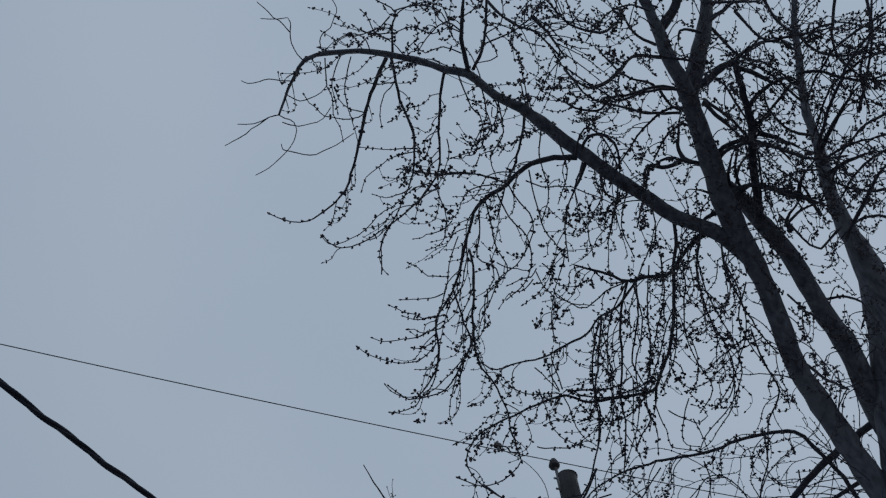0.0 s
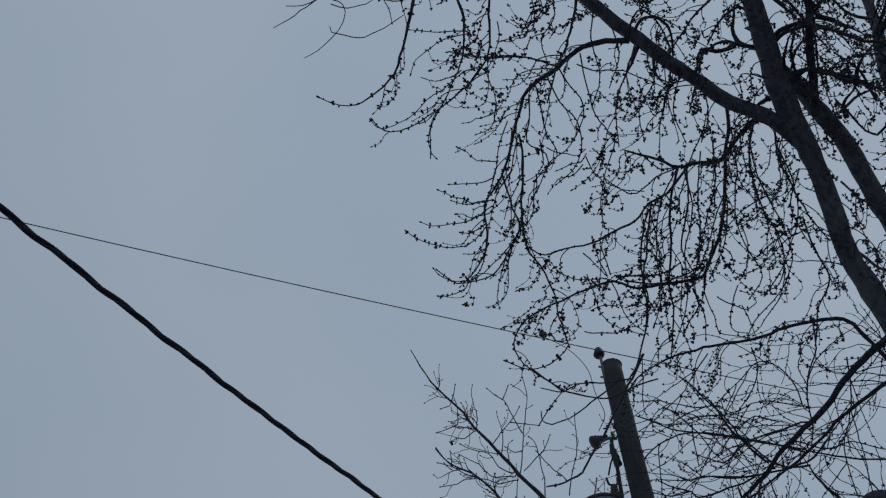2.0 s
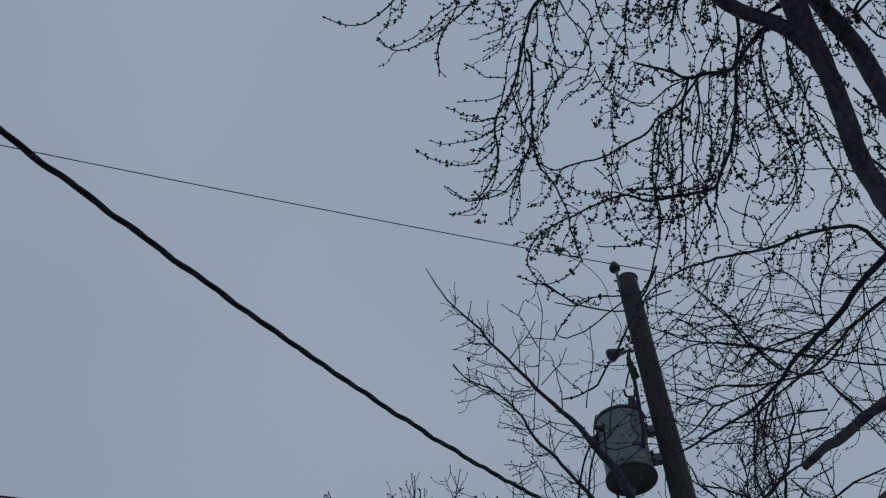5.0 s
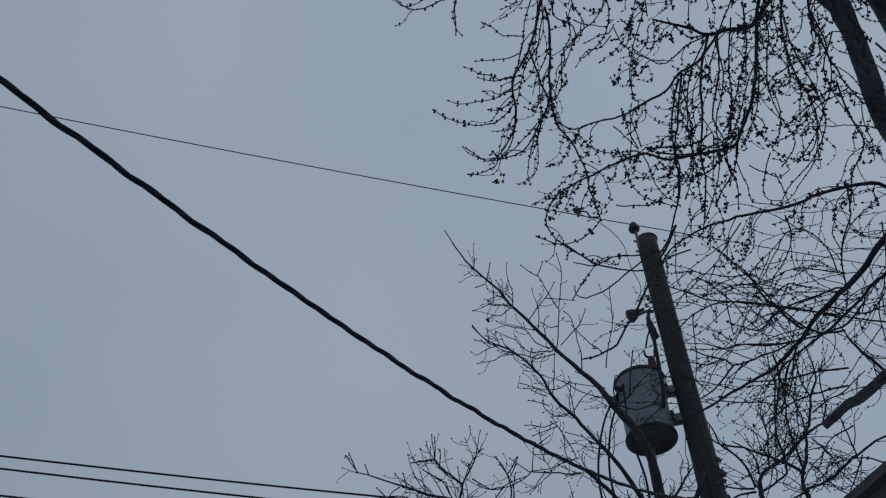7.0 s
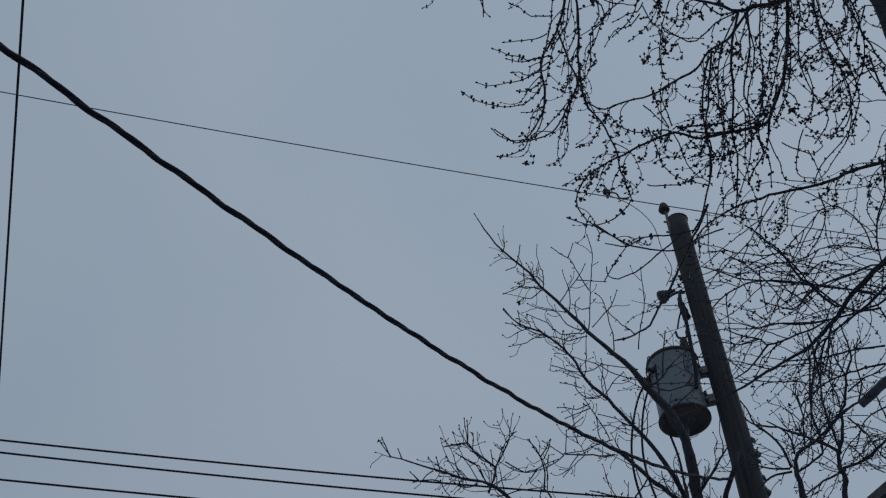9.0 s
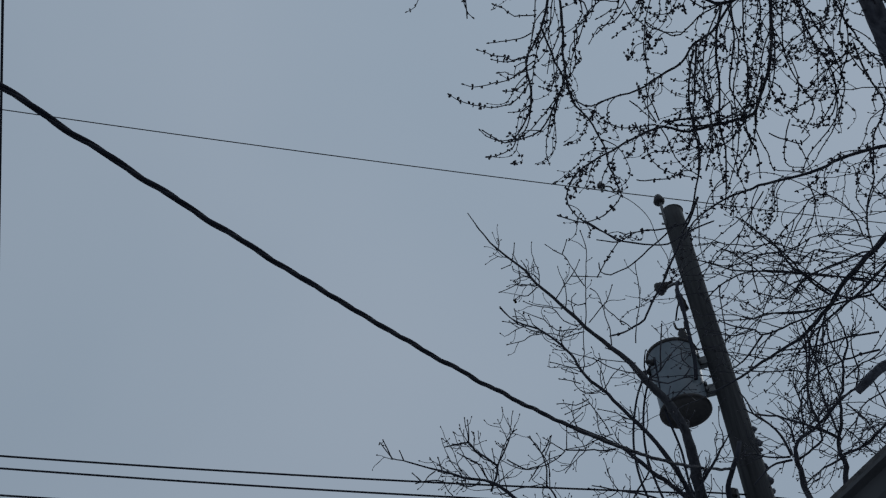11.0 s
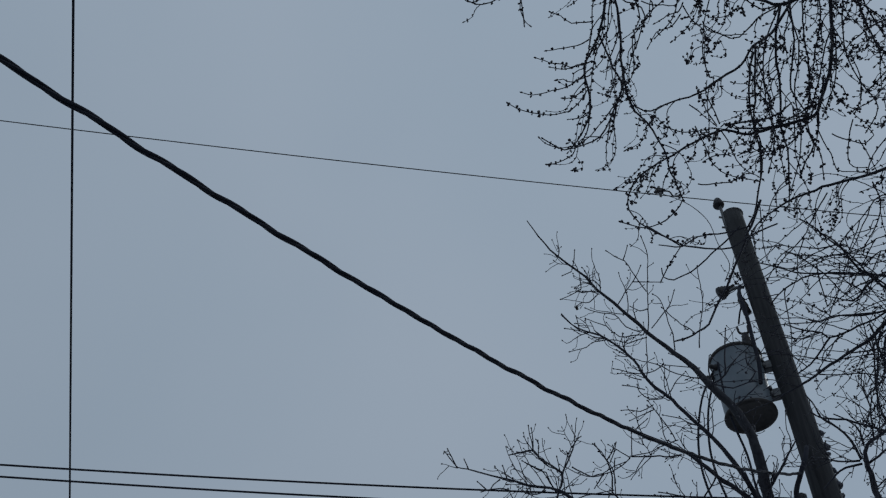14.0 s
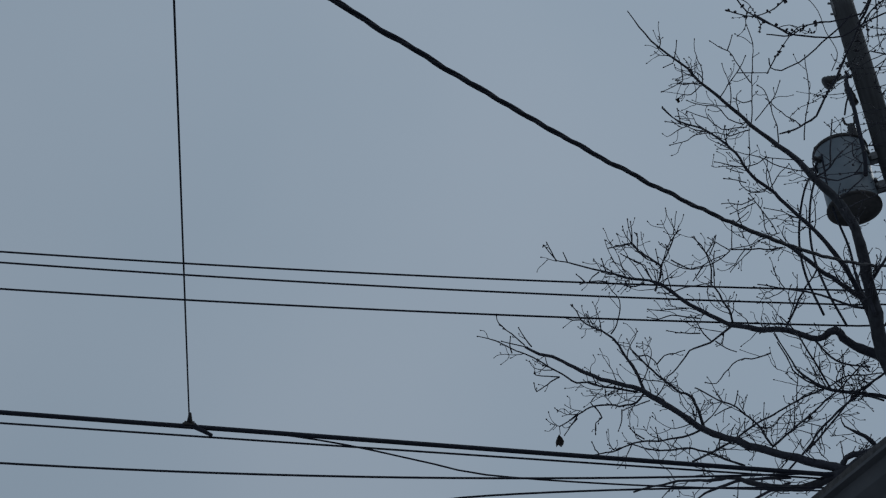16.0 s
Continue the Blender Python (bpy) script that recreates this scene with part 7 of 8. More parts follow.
bough(young_tree, "tip_twig", [(0.89, 6.86, 7.66, 0.0045), (0.82, 6.90, 7.64, 0.0042), (0.74, 6.92, 7.64, 0.0040), (0.66, 6.92, 7.66, 0.0037), (0.60, 6.90, 7.68, 0.0035), (0.53, 6.89, 7.70, 0.0032)])
bough(young_tree, "tip_twig", [(0.72, 6.97, 7.63, 0.0045), (0.66, 6.95, 7.64, 0.0038), (0.61, 6.92, 7.65, 0.0032)])
bough(young_tree, "tip_twig", [(0.73, 6.98, 7.54, 0.0045), (0.69, 6.97, 7.55, 0.0040), (0.63, 6.96, 7.57, 0.0036), (0.58, 6.95, 7.58, 0.0032)])
bough(young_tree, "tip_twig", [(0.85, 7.02, 7.47, 0.0045), (0.76, 7.02, 7.48, 0.0040), (0.69, 6.99, 7.53, 0.0036), (0.68, 6.96, 7.57, 0.0032)])
bough(young_tree, "tip_twig", [(0.77, 6.98, 7.39, 0.0044), (0.67, 7.00, 7.36, 0.0040), (0.59, 6.98, 7.37, 0.0036), (0.54, 6.98, 7.37, 0.0031)])
bough(young_tree, "tip_twig", [(0.77, 7.00, 7.36, 0.0044), (0.69, 7.01, 7.34, 0.0038), (0.59, 7.03, 7.31, 0.0032)])
bough(young_tree, "tip_twig", [(0.89, 7.14, 7.16, 0.0044), (0.88, 7.13, 7.21, 0.0041), (0.85, 7.09, 7.28, 0.0038), (0.79, 7.04, 7.36, 0.0035), (0.74, 6.99, 7.43, 0.0032)])
bough(young_tree, "tip_twig", [(1.06, 7.16, 7.30, 0.0045), (1.00, 7.14, 7.32, 0.0040), (0.92, 7.11, 7.35, 0.0036), (0.84, 7.09, 7.37, 0.0032)])
bough(young_tree, "tip_twig", [(0.56, 7.19, 7.10, 0.0044), (0.57, 7.15, 7.15, 0.0038), (0.58, 7.09, 7.23, 0.0031)])
bough(young_tree, "tip_twig", [(0.59, 7.07, 7.23, 0.0044), (0.64, 7.05, 7.26, 0.0038), (0.70, 7.02, 7.29, 0.0031)])
bough(young_tree, "tip_twig", [(0.55, 7.20, 7.10, 0.0044), (0.52, 7.19, 7.13, 0.0040), (0.46, 7.17, 7.17, 0.0036), (0.41, 7.15, 7.20, 0.0032)])
bough(young_tree, "tip_twig", [(0.55, 7.21, 7.11, 0.0044), (0.49, 7.24, 7.08, 0.0042), (0.41, 7.27, 7.05, 0.0040), (0.32, 7.29, 7.04, 0.0038), (0.22, 7.29, 7.05, 0.0036), (0.14, 7.27, 7.08, 0.0034), (0.08, 7.24, 7.11, 0.0032)])
bough(young_tree, "tip_twig", [(0.91, 7.13, 7.16, 0.0044), (0.85, 7.14, 7.15, 0.0041), (0.77, 7.17, 7.13, 0.0038), (0.68, 7.18, 7.11, 0.0035), (0.56, 7.19, 7.11, 0.0032)])
bough(young_tree, "tip_twig", [(0.42, 7.34, 6.99, 0.0044), (0.42, 7.30, 7.04, 0.0041), (0.40, 7.24, 7.11, 0.0038), (0.35, 7.20, 7.16, 0.0035), (0.31, 7.15, 7.22, 0.0032)])
bough(young_tree, "tip_twig", [(0.40, 7.23, 7.10, 0.0044), (0.44, 7.18, 7.16, 0.0038), (0.46, 7.14, 7.20, 0.0032)])
bough(young_tree, "tip_twig", [(0.02, 7.33, 7.02, 0.0044), (0.04, 7.27, 7.09, 0.0042), (-0.04, 7.24, 7.14, 0.0040), (-0.10, 7.20, 7.19, 0.0038), (-0.16, 7.17, 7.24, 0.0036), (-0.20, 7.17, 7.24, 0.0034), (-0.26, 7.16, 7.24, 0.0032)])
bough(young_tree, "tip_twig", [(-0.15, 7.16, 7.23, 0.0044), (-0.15, 7.11, 7.28, 0.0040), (-0.16, 7.07, 7.32, 0.0036), (-0.16, 7.03, 7.36, 0.0032)])
bough(young_tree, "tip_twig", [(0.05, 7.27, 7.08, 0.0044), (0.08, 7.21, 7.14, 0.0040), (0.13, 7.15, 7.21, 0.0036), (0.19, 7.10, 7.25, 0.0032)])
bough(young_tree, "tip_twig", [(0.03, 7.27, 7.10, 0.0044), (0.02, 7.20, 7.18, 0.0032)])
bough(young_tree, "tip_twig", [(-0.05, 7.31, 7.03, 0.0044), (-0.10, 7.25, 7.12, 0.0040), (-0.17, 7.23, 7.15, 0.0036), (-0.23, 7.20, 7.18, 0.0032)])
bough(young_tree, "tip_twig", [(0.83, 6.54, 7.94, 0.0044), (0.77, 6.56, 7.95, 0.0038), (0.71, 6.55, 7.99, 0.0032)])
bough(young_tree, "branch", [(0.92, 7.19, 7.07, 0.0067), (0.80, 7.20, 7.07, 0.0060), (0.68, 7.20, 7.09, 0.0053), (0.56, 7.20, 7.11, 0.0046)])
bough(maple, "branch", [(1.99, 2.93, 8.80, 0.0112), (1.90, 2.93, 8.81, 0.0106), (1.81, 2.93, 8.81, 0.0101), (1.75, 2.96, 8.79, 0.0096), (1.69, 3.01, 8.74, 0.0091), (1.61, 3.05, 8.68, 0.0085), (1.53, 3.06, 8.64, 0.0080), (1.46, 3.06, 8.66, 0.0075), (1.40, 3.04, 8.74, 0.0071), (1.35, 3.01, 8.81, 0.0066)])
bough(maple, "branch", [(2.07, 3.12, 8.75, 0.0112), (2.00, 3.12, 8.78, 0.0107), (1.93, 3.13, 8.78, 0.0102), (1.84, 3.15, 8.77, 0.0097), (1.74, 3.16, 8.73, 0.0091), (1.64, 3.16, 8.71, 0.0086), (1.57, 3.21, 8.66, 0.0081), (1.51, 3.22, 8.64, 0.0076), (1.41, 3.20, 8.64, 0.0070), (1.34, 3.16, 8.65, 0.0065)])
bough(maple, "branch", [(2.26, 2.83, 8.97, 0.0114), (2.19, 2.82, 9.00, 0.0099), (2.13, 2.83, 9.01, 0.0084), (2.12, 2.88, 8.99, 0.0068)])
bough(maple, "branch", [(2.41, 2.88, 8.64, 0.0111), (2.49, 2.82, 8.69, 0.0103), (2.60, 2.80, 8.75, 0.0095), (2.72, 2.79, 8.78, 0.0086), (2.82, 2.77, 8.77, 0.0077), (2.95, 2.73, 8.74, 0.0068)])
bough(maple, "branch", [(2.85, 3.01, 8.71, 0.0114), (2.94, 2.98, 8.68, 0.0107), (3.01, 2.98, 8.63, 0.0099), (3.08, 2.98, 8.56, 0.0091), (3.13, 2.96, 8.47, 0.0083), (3.20, 2.91, 8.38, 0.0075), (3.25, 2.84, 8.32, 0.0067)])
bough(maple, "branch", [(3.12, 3.10, 8.31, 0.0112), (3.15, 3.02, 8.38, 0.0101), (3.19, 2.90, 8.45, 0.0090), (3.21, 2.75, 8.54, 0.0079), (3.21, 2.50, 8.66, 0.0068)])
bough(maple, "branch", [(1.42, 3.36, 8.39, 0.0107), (1.45, 3.29, 8.40, 0.0100), (1.50, 3.26, 8.38, 0.0092), (1.55, 3.27, 8.36, 0.0085), (1.61, 3.32, 8.36, 0.0079), (1.65, 3.39, 8.38, 0.0072), (1.67, 3.50, 8.37, 0.0065)])
bough(maple, "branch", [(1.54, 3.51, 8.31, 0.0108), (1.54, 3.56, 8.25, 0.0086), (1.56, 3.58, 8.19, 0.0064)])
bough(maple, "branch", [(2.29, 2.66, 9.06, 0.0115), (2.45, 2.63, 8.99, 0.0091), (2.58, 2.60, 8.92, 0.0068)])
bough(maple, "branch", [(2.48, 3.67, 8.38, 0.0113), (2.45, 3.56, 8.45, 0.0090), (2.46, 3.44, 8.50, 0.0068)])
bough(maple, "branch", [(2.26, 2.73, 8.90, 0.0173), (2.32, 2.67, 8.88, 0.0148), (2.36, 2.61, 8.86, 0.0122), (2.39, 2.56, 8.85, 0.0097)])
bough(maple, "branch", [(2.55, 3.22, 8.67, 0.0174), (2.59, 3.15, 8.68, 0.0155), (2.66, 3.07, 8.68, 0.0136), (2.74, 3.03, 8.68, 0.0117), (2.79, 3.02, 8.67, 0.0099)])
bough(maple, "branch", [(2.39, 2.91, 8.58, 0.0169), (2.50, 2.94, 8.59, 0.0152), (2.60, 3.00, 8.61, 0.0134), (2.70, 3.05, 8.64, 0.0117), (2.79, 3.05, 8.65, 0.0099)])
bough(maple, "branch", [(2.30, 3.48, 8.46, 0.0171), (2.35, 3.41, 8.47, 0.0159), (2.41, 3.37, 8.45, 0.0146), (2.50, 3.34, 8.43, 0.0134), (2.57, 3.33, 8.38, 0.0121), (2.65, 3.34, 8.33, 0.0108), (2.71, 3.38, 8.26, 0.0096)])
bough(maple, "branch", [(2.57, 3.32, 8.49, 0.0172), (2.67, 3.34, 8.47, 0.0148), (2.78, 3.37, 8.43, 0.0123), (2.88, 3.41, 8.39, 0.0098)])
bough(maple, "branch", [(2.44, 3.67, 8.32, 0.0172), (2.50, 3.59, 8.30, 0.0158), (2.55, 3.56, 8.24, 0.0145), (2.62, 3.55, 8.19, 0.0133), (2.71, 3.58, 8.16, 0.0121), (2.81, 3.62, 8.17, 0.0109), (2.92, 3.67, 8.16, 0.0097)])
bough(maple, "branch", [(2.41, 3.66, 8.41, 0.0173), (2.40, 3.59, 8.44, 0.0148), (2.41, 3.50, 8.47, 0.0122), (2.43, 3.43, 8.48, 0.0097)])
bough(maple, "branch", [(2.97, 3.43, 8.41, 0.0175), (3.00, 3.31, 8.42, 0.0159), (3.03, 3.21, 8.41, 0.0143), (3.06, 3.10, 8.40, 0.0127), (3.10, 3.01, 8.41, 0.0112), (3.16, 2.94, 8.42, 0.0097)])
bough(maple, "branch", [(2.30, 3.26, 8.84, 0.0176), (2.34, 3.29, 8.77, 0.0156), (2.39, 3.32, 8.67, 0.0136), (2.45, 3.35, 8.57, 0.0117), (2.48, 3.36, 8.50, 0.0097)])
bough(maple, "branch", [(2.95, 3.49, 8.22, 0.0172), (3.00, 3.43, 8.20, 0.0153), (3.06, 3.37, 8.19, 0.0134), (3.16, 3.33, 8.19, 0.0116), (3.29, 3.30, 8.18, 0.0097)])
bough(maple, "branch", [(2.82, 3.67, 8.22, 0.0173), (2.81, 3.58, 8.25, 0.0147), (2.83, 3.48, 8.25, 0.0122), (2.87, 3.40, 8.24, 0.0096)])
bough(maple, "branch", [(2.74, 3.81, 8.07, 0.0171), (2.72, 3.75, 8.12, 0.0146), (2.76, 3.69, 8.15, 0.0121), (2.80, 3.63, 8.17, 0.0097)])
bough(maple, "branch", [(2.25, 3.52, 8.44, 0.0171), (2.20, 3.52, 8.46, 0.0156), (2.14, 3.52, 8.52, 0.0142), (2.12, 3.51, 8.63, 0.0128), (2.14, 3.43, 8.78, 0.0115), (2.17, 3.36, 8.89, 0.0100)])
bough(maple, "branch", [(2.08, 3.49, 8.44, 0.0170), (2.03, 3.51, 8.44, 0.0157), (1.97, 3.51, 8.44, 0.0145), (1.90, 3.50, 8.43, 0.0132), (1.85, 3.51, 8.38, 0.0119), (1.82, 3.55, 8.30, 0.0106), (1.80, 3.61, 8.23, 0.0094)])
bough(maple, "branch", [(1.45, 3.48, 8.41, 0.0166), (1.41, 3.56, 8.34, 0.0129), (1.36, 3.63, 8.27, 0.0093)])
bough(maple, "branch", [(2.35, 3.74, 8.23, 0.0170), (2.28, 3.76, 8.23, 0.0151), (2.22, 3.79, 8.21, 0.0133), (2.17, 3.83, 8.18, 0.0114), (2.13, 3.91, 8.13, 0.0095)])
bough(maple, "limb", [(2.56, 3.76, 8.17, 0.0297), (2.55, 3.60, 8.29, 0.0286), (2.54, 3.49, 8.39, 0.0275), (2.54, 3.37, 8.47, 0.0264), (2.52, 3.26, 8.50, 0.0252), (2.48, 3.16, 8.53, 0.0239), (2.43, 3.04, 8.54, 0.0226), (2.39, 2.93, 8.54, 0.0213), (2.37, 2.86, 8.55, 0.0201)])
bough(maple, "limb", [(2.22, 3.07, 8.70, 0.0298), (2.26, 3.02, 8.66, 0.0274), (2.28, 2.94, 8.60, 0.0248), (2.31, 2.87, 8.54, 0.0223), (2.35, 2.84, 8.50, 0.0199)])
bough(young_tree, "branch", [(0.51, 7.55, 6.69, 0.0085), (0.50, 7.49, 6.78, 0.0080), (0.47, 7.45, 6.85, 0.0074), (0.43, 7.40, 6.92, 0.0069), (0.40, 7.38, 6.94, 0.0063), (0.41, 7.31, 7.02, 0.0058), (0.39, 7.26, 7.09, 0.0052), (0.38, 7.23, 7.12, 0.0047)])
bough(young_tree, "branch", [(-0.02, 7.38, 6.94, 0.0085), (0.01, 7.34, 7.00, 0.0079), (0.04, 7.30, 7.04, 0.0072), (0.05, 7.26, 7.09, 0.0066), (0.09, 7.22, 7.13, 0.0059), (0.14, 7.15, 7.20, 0.0053), (0.17, 7.11, 7.24, 0.0047)])
bough(young_tree, "branch", [(0.05, 7.28, 7.09, 0.0085), (-0.03, 7.24, 7.14, 0.0079), (-0.11, 7.20, 7.19, 0.0072), (-0.15, 7.17, 7.24, 0.0066), (-0.23, 7.16, 7.24, 0.0059), (-0.29, 7.16, 7.23, 0.0053), (-0.33, 7.16, 7.22, 0.0047)])
bough(young_tree, "branch", [(0.50, 7.55, 6.68, 0.0085), (0.41, 7.59, 6.64, 0.0080), (0.33, 7.61, 6.60, 0.0074), (0.24, 7.63, 6.58, 0.0069), (0.18, 7.63, 6.56, 0.0063), (0.11, 7.67, 6.49, 0.0058), (0.04, 7.70, 6.43, 0.0052), (-0.01, 7.71, 6.40, 0.0047)])
bough(young_tree, "branch", [(-0.23, 7.78, 6.34, 0.0085), (-0.31, 7.77, 6.35, 0.0082), (-0.41, 7.74, 6.36, 0.0079), (-0.51, 7.72, 6.38, 0.0076), (-0.59, 7.70, 6.40, 0.0073), (-0.67, 7.70, 6.41, 0.0070), (-0.73, 7.68, 6.45, 0.0067), (-0.79, 7.65, 6.49, 0.0064), (-0.87, 7.61, 6.52, 0.0061), (-0.94, 7.58, 6.56, 0.0058), (-1.02, 7.54, 6.59, 0.0055), (-1.10, 7.51, 6.62, 0.0053), (-1.16, 7.48, 6.66, 0.0050), (-1.22, 7.45, 6.69, 0.0047)])
bough(young_tree, "branch", [(-0.19, 7.80, 6.33, 0.0085), (-0.25, 7.83, 6.28, 0.0081), (-0.32, 7.84, 6.26, 0.0077), (-0.38, 7.83, 6.25, 0.0072), (-0.46, 7.81, 6.26, 0.0068), (-0.55, 7.80, 6.25, 0.0064), (-0.62, 7.80, 6.23, 0.0059), (-0.69, 7.81, 6.19, 0.0055), (-0.76, 7.81, 6.16, 0.0051), (-0.83, 7.82, 6.13, 0.0047)])
bough(young_tree, "branch", [(0.19, 7.93, 6.06, 0.0085), (0.10, 7.95, 6.04, 0.0081), (0.00, 7.95, 6.03, 0.0076), (-0.12, 7.95, 6.02, 0.0072), (-0.22, 7.94, 6.03, 0.0068), (-0.31, 7.94, 6.03, 0.0064), (-0.39, 7.95, 6.00, 0.0059), (-0.46, 7.95, 5.98, 0.0055), (-0.56, 7.95, 5.95, 0.0051), (-0.62, 7.95, 5.94, 0.0047)])
bough(young_tree, "branch", [(0.47, 8.04, 5.80, 0.0085), (0.34, 8.02, 5.85, 0.0080), (0.21, 8.01, 5.91, 0.0075), (0.07, 7.99, 5.95, 0.0071), (-0.03, 7.98, 5.94, 0.0066), (-0.13, 7.98, 5.95, 0.0061), (-0.19, 7.96, 5.96, 0.0056), (-0.27, 7.95, 5.99, 0.0051), (-0.35, 7.94, 6.01, 0.0047)])
bough(young_tree, "branch", [(0.68, 7.95, 5.88, 0.0084), (0.63, 7.92, 5.94, 0.0079), (0.59, 7.89, 6.02, 0.0074), (0.53, 7.87, 6.08, 0.0068), (0.45, 7.83, 6.16, 0.0063), (0.33, 7.80, 6.22, 0.0057), (0.22, 7.76, 6.29, 0.0052), (0.18, 7.75, 6.31, 0.0047)])
bough(young_tree, "branch", [(0.10, 8.01, 5.85, 0.0085), (0.25, 7.98, 5.90, 0.0081), (0.40, 7.94, 5.96, 0.0078), (0.46, 7.92, 5.99, 0.0075), (0.59, 7.89, 6.05, 0.0072), (0.71, 7.87, 6.09, 0.0069), (0.84, 7.84, 6.14, 0.0066), (0.97, 7.81, 6.19, 0.0063), (1.07, 7.79, 6.22, 0.0060), (1.17, 7.75, 6.26, 0.0056), (1.25, 7.72, 6.28, 0.0053), (1.36, 7.71, 6.26, 0.0050), (1.48, 7.69, 6.25, 0.0047)])
bough(young_tree, "branch", [(0.68, 7.95, 5.89, 0.0085), (0.81, 7.91, 5.97, 0.0078), (0.94, 7.87, 6.06, 0.0072), (1.05, 7.83, 6.13, 0.0066), (1.16, 7.78, 6.20, 0.0060), (1.27, 7.72, 6.27, 0.0053), (1.38, 7.66, 6.34, 0.0047)])
bough(young_tree, "branch", [(0.89, 7.93, 5.81, 0.0084), (1.00, 7.89, 5.89, 0.0077), (1.11, 7.85, 5.99, 0.0069), (1.22, 7.81, 6.10, 0.0062), (1.35, 7.76, 6.17, 0.0054), (1.46, 7.71, 6.24, 0.0047)])
bough(young_tree, "branch", [(1.47, 7.80, 6.09, 0.0085), (1.38, 7.79, 6.13, 0.0080), (1.27, 7.79, 6.17, 0.0076), (1.16, 7.79, 6.21, 0.0071), (1.05, 7.78, 6.24, 0.0066), (0.94, 7.74, 6.30, 0.0061), (0.89, 7.71, 6.35, 0.0056), (0.85, 7.65, 6.44, 0.0051), (0.80, 7.59, 6.53, 0.0047)])
bough(young_tree, "branch", [(-0.17, 7.80, 6.32, 0.0128), (-0.22, 7.73, 6.43, 0.0120), (-0.25, 7.69, 6.50, 0.0111), (-0.28, 7.65, 6.55, 0.0103), (-0.31, 7.60, 6.60, 0.0095), (-0.35, 7.57, 6.66, 0.0087), (-0.38, 7.54, 6.69, 0.0079), (-0.44, 7.51, 6.72, 0.0071), (-0.52, 7.47, 6.75, 0.0063), (-0.58, 7.44, 6.79, 0.0055)])
bough(young_tree, "branch", [(0.22, 7.94, 6.05, 0.0127), (0.20, 7.88, 6.15, 0.0119), (0.19, 7.84, 6.20, 0.0111), (0.17, 7.81, 6.26, 0.0103), (0.12, 7.78, 6.30, 0.0095), (0.06, 7.76, 6.33, 0.0087), (-0.03, 7.71, 6.41, 0.0079), (-0.12, 7.66, 6.49, 0.0071), (-0.20, 7.62, 6.55, 0.0063), (-0.25, 7.59, 6.60, 0.0055)])
bough(young_tree, "tip_twig", [(-0.15, 7.16, 7.23, 0.0055), (-0.14, 7.11, 7.29, 0.0045), (-0.14, 7.05, 7.35, 0.0034)])
bough(young_tree, "tip_twig", [(0.34, 7.60, 6.60, 0.0055), (0.29, 7.56, 6.65, 0.0048), (0.26, 7.51, 6.70, 0.0041), (0.22, 7.47, 6.75, 0.0034)])
bough(young_tree, "tip_twig", [(-0.38, 7.54, 6.71, 0.0055), (-0.34, 7.52, 6.75, 0.0052), (-0.31, 7.48, 6.80, 0.0048), (-0.29, 7.43, 6.86, 0.0045), (-0.28, 7.38, 6.91, 0.0041), (-0.33, 7.33, 6.95, 0.0037), (-0.36, 7.28, 7.00, 0.0034)])
bough(young_tree, "tip_twig", [(-0.79, 7.68, 6.47, 0.0055), (-0.87, 7.66, 6.47, 0.0048), (-0.96, 7.64, 6.48, 0.0041), (-0.97, 7.62, 6.49, 0.0034)])
bough(young_tree, "tip_twig", [(-0.15, 7.82, 6.28, 0.0055), (-0.22, 7.83, 6.27, 0.0048), (-0.28, 7.84, 6.26, 0.0041), (-0.34, 7.85, 6.24, 0.0034)])
bough(young_tree, "tip_twig", [(0.37, 7.62, 6.61, 0.0055), (0.44, 7.65, 6.56, 0.0045), (0.50, 7.66, 6.53, 0.0034)])
bough(young_tree, "tip_twig", [(0.75, 7.65, 6.48, 0.0055), (0.67, 7.67, 6.46, 0.0052), (0.61, 7.69, 6.45, 0.0048), (0.51, 7.69, 6.44, 0.0045), (0.41, 7.72, 6.37, 0.0041), (0.34, 7.74, 6.32, 0.0037), (0.27, 7.73, 6.33, 0.0034)])
bough(young_tree, "tip_twig", [(0.38, 7.23, 7.12, 0.0055), (0.35, 7.19, 7.17, 0.0045), (0.30, 7.15, 7.22, 0.0034)])
bough(young_tree, "tip_twig", [(0.38, 7.22, 7.12, 0.0055), (0.42, 7.19, 7.16, 0.0045), (0.45, 7.15, 7.20, 0.0034)])
bough(young_tree, "tip_twig", [(0.12, 7.24, 7.11, 0.0055), (0.19, 7.27, 7.08, 0.0051), (0.27, 7.29, 7.05, 0.0047), (0.35, 7.28, 7.05, 0.0042), (0.43, 7.25, 7.08, 0.0038), (0.50, 7.23, 7.09, 0.0034)])
bough(young_tree, "tip_twig", [(0.35, 7.28, 7.06, 0.0055), (0.30, 7.32, 7.01, 0.0045), (0.27, 7.34, 6.98, 0.0034)])
bough(young_tree, "tip_twig", [(0.27, 7.56, 6.65, 0.0055), (0.19, 7.55, 6.65, 0.0048), (0.11, 7.54, 6.66, 0.0041), (0.04, 7.53, 6.68, 0.0034)])
bough(young_tree, "tip_twig", [(0.04, 7.37, 6.90, 0.0055), (0.10, 7.37, 6.91, 0.0050), (0.19, 7.36, 6.93, 0.0045), (0.29, 7.36, 6.94, 0.0039), (0.39, 7.36, 6.95, 0.0034)])
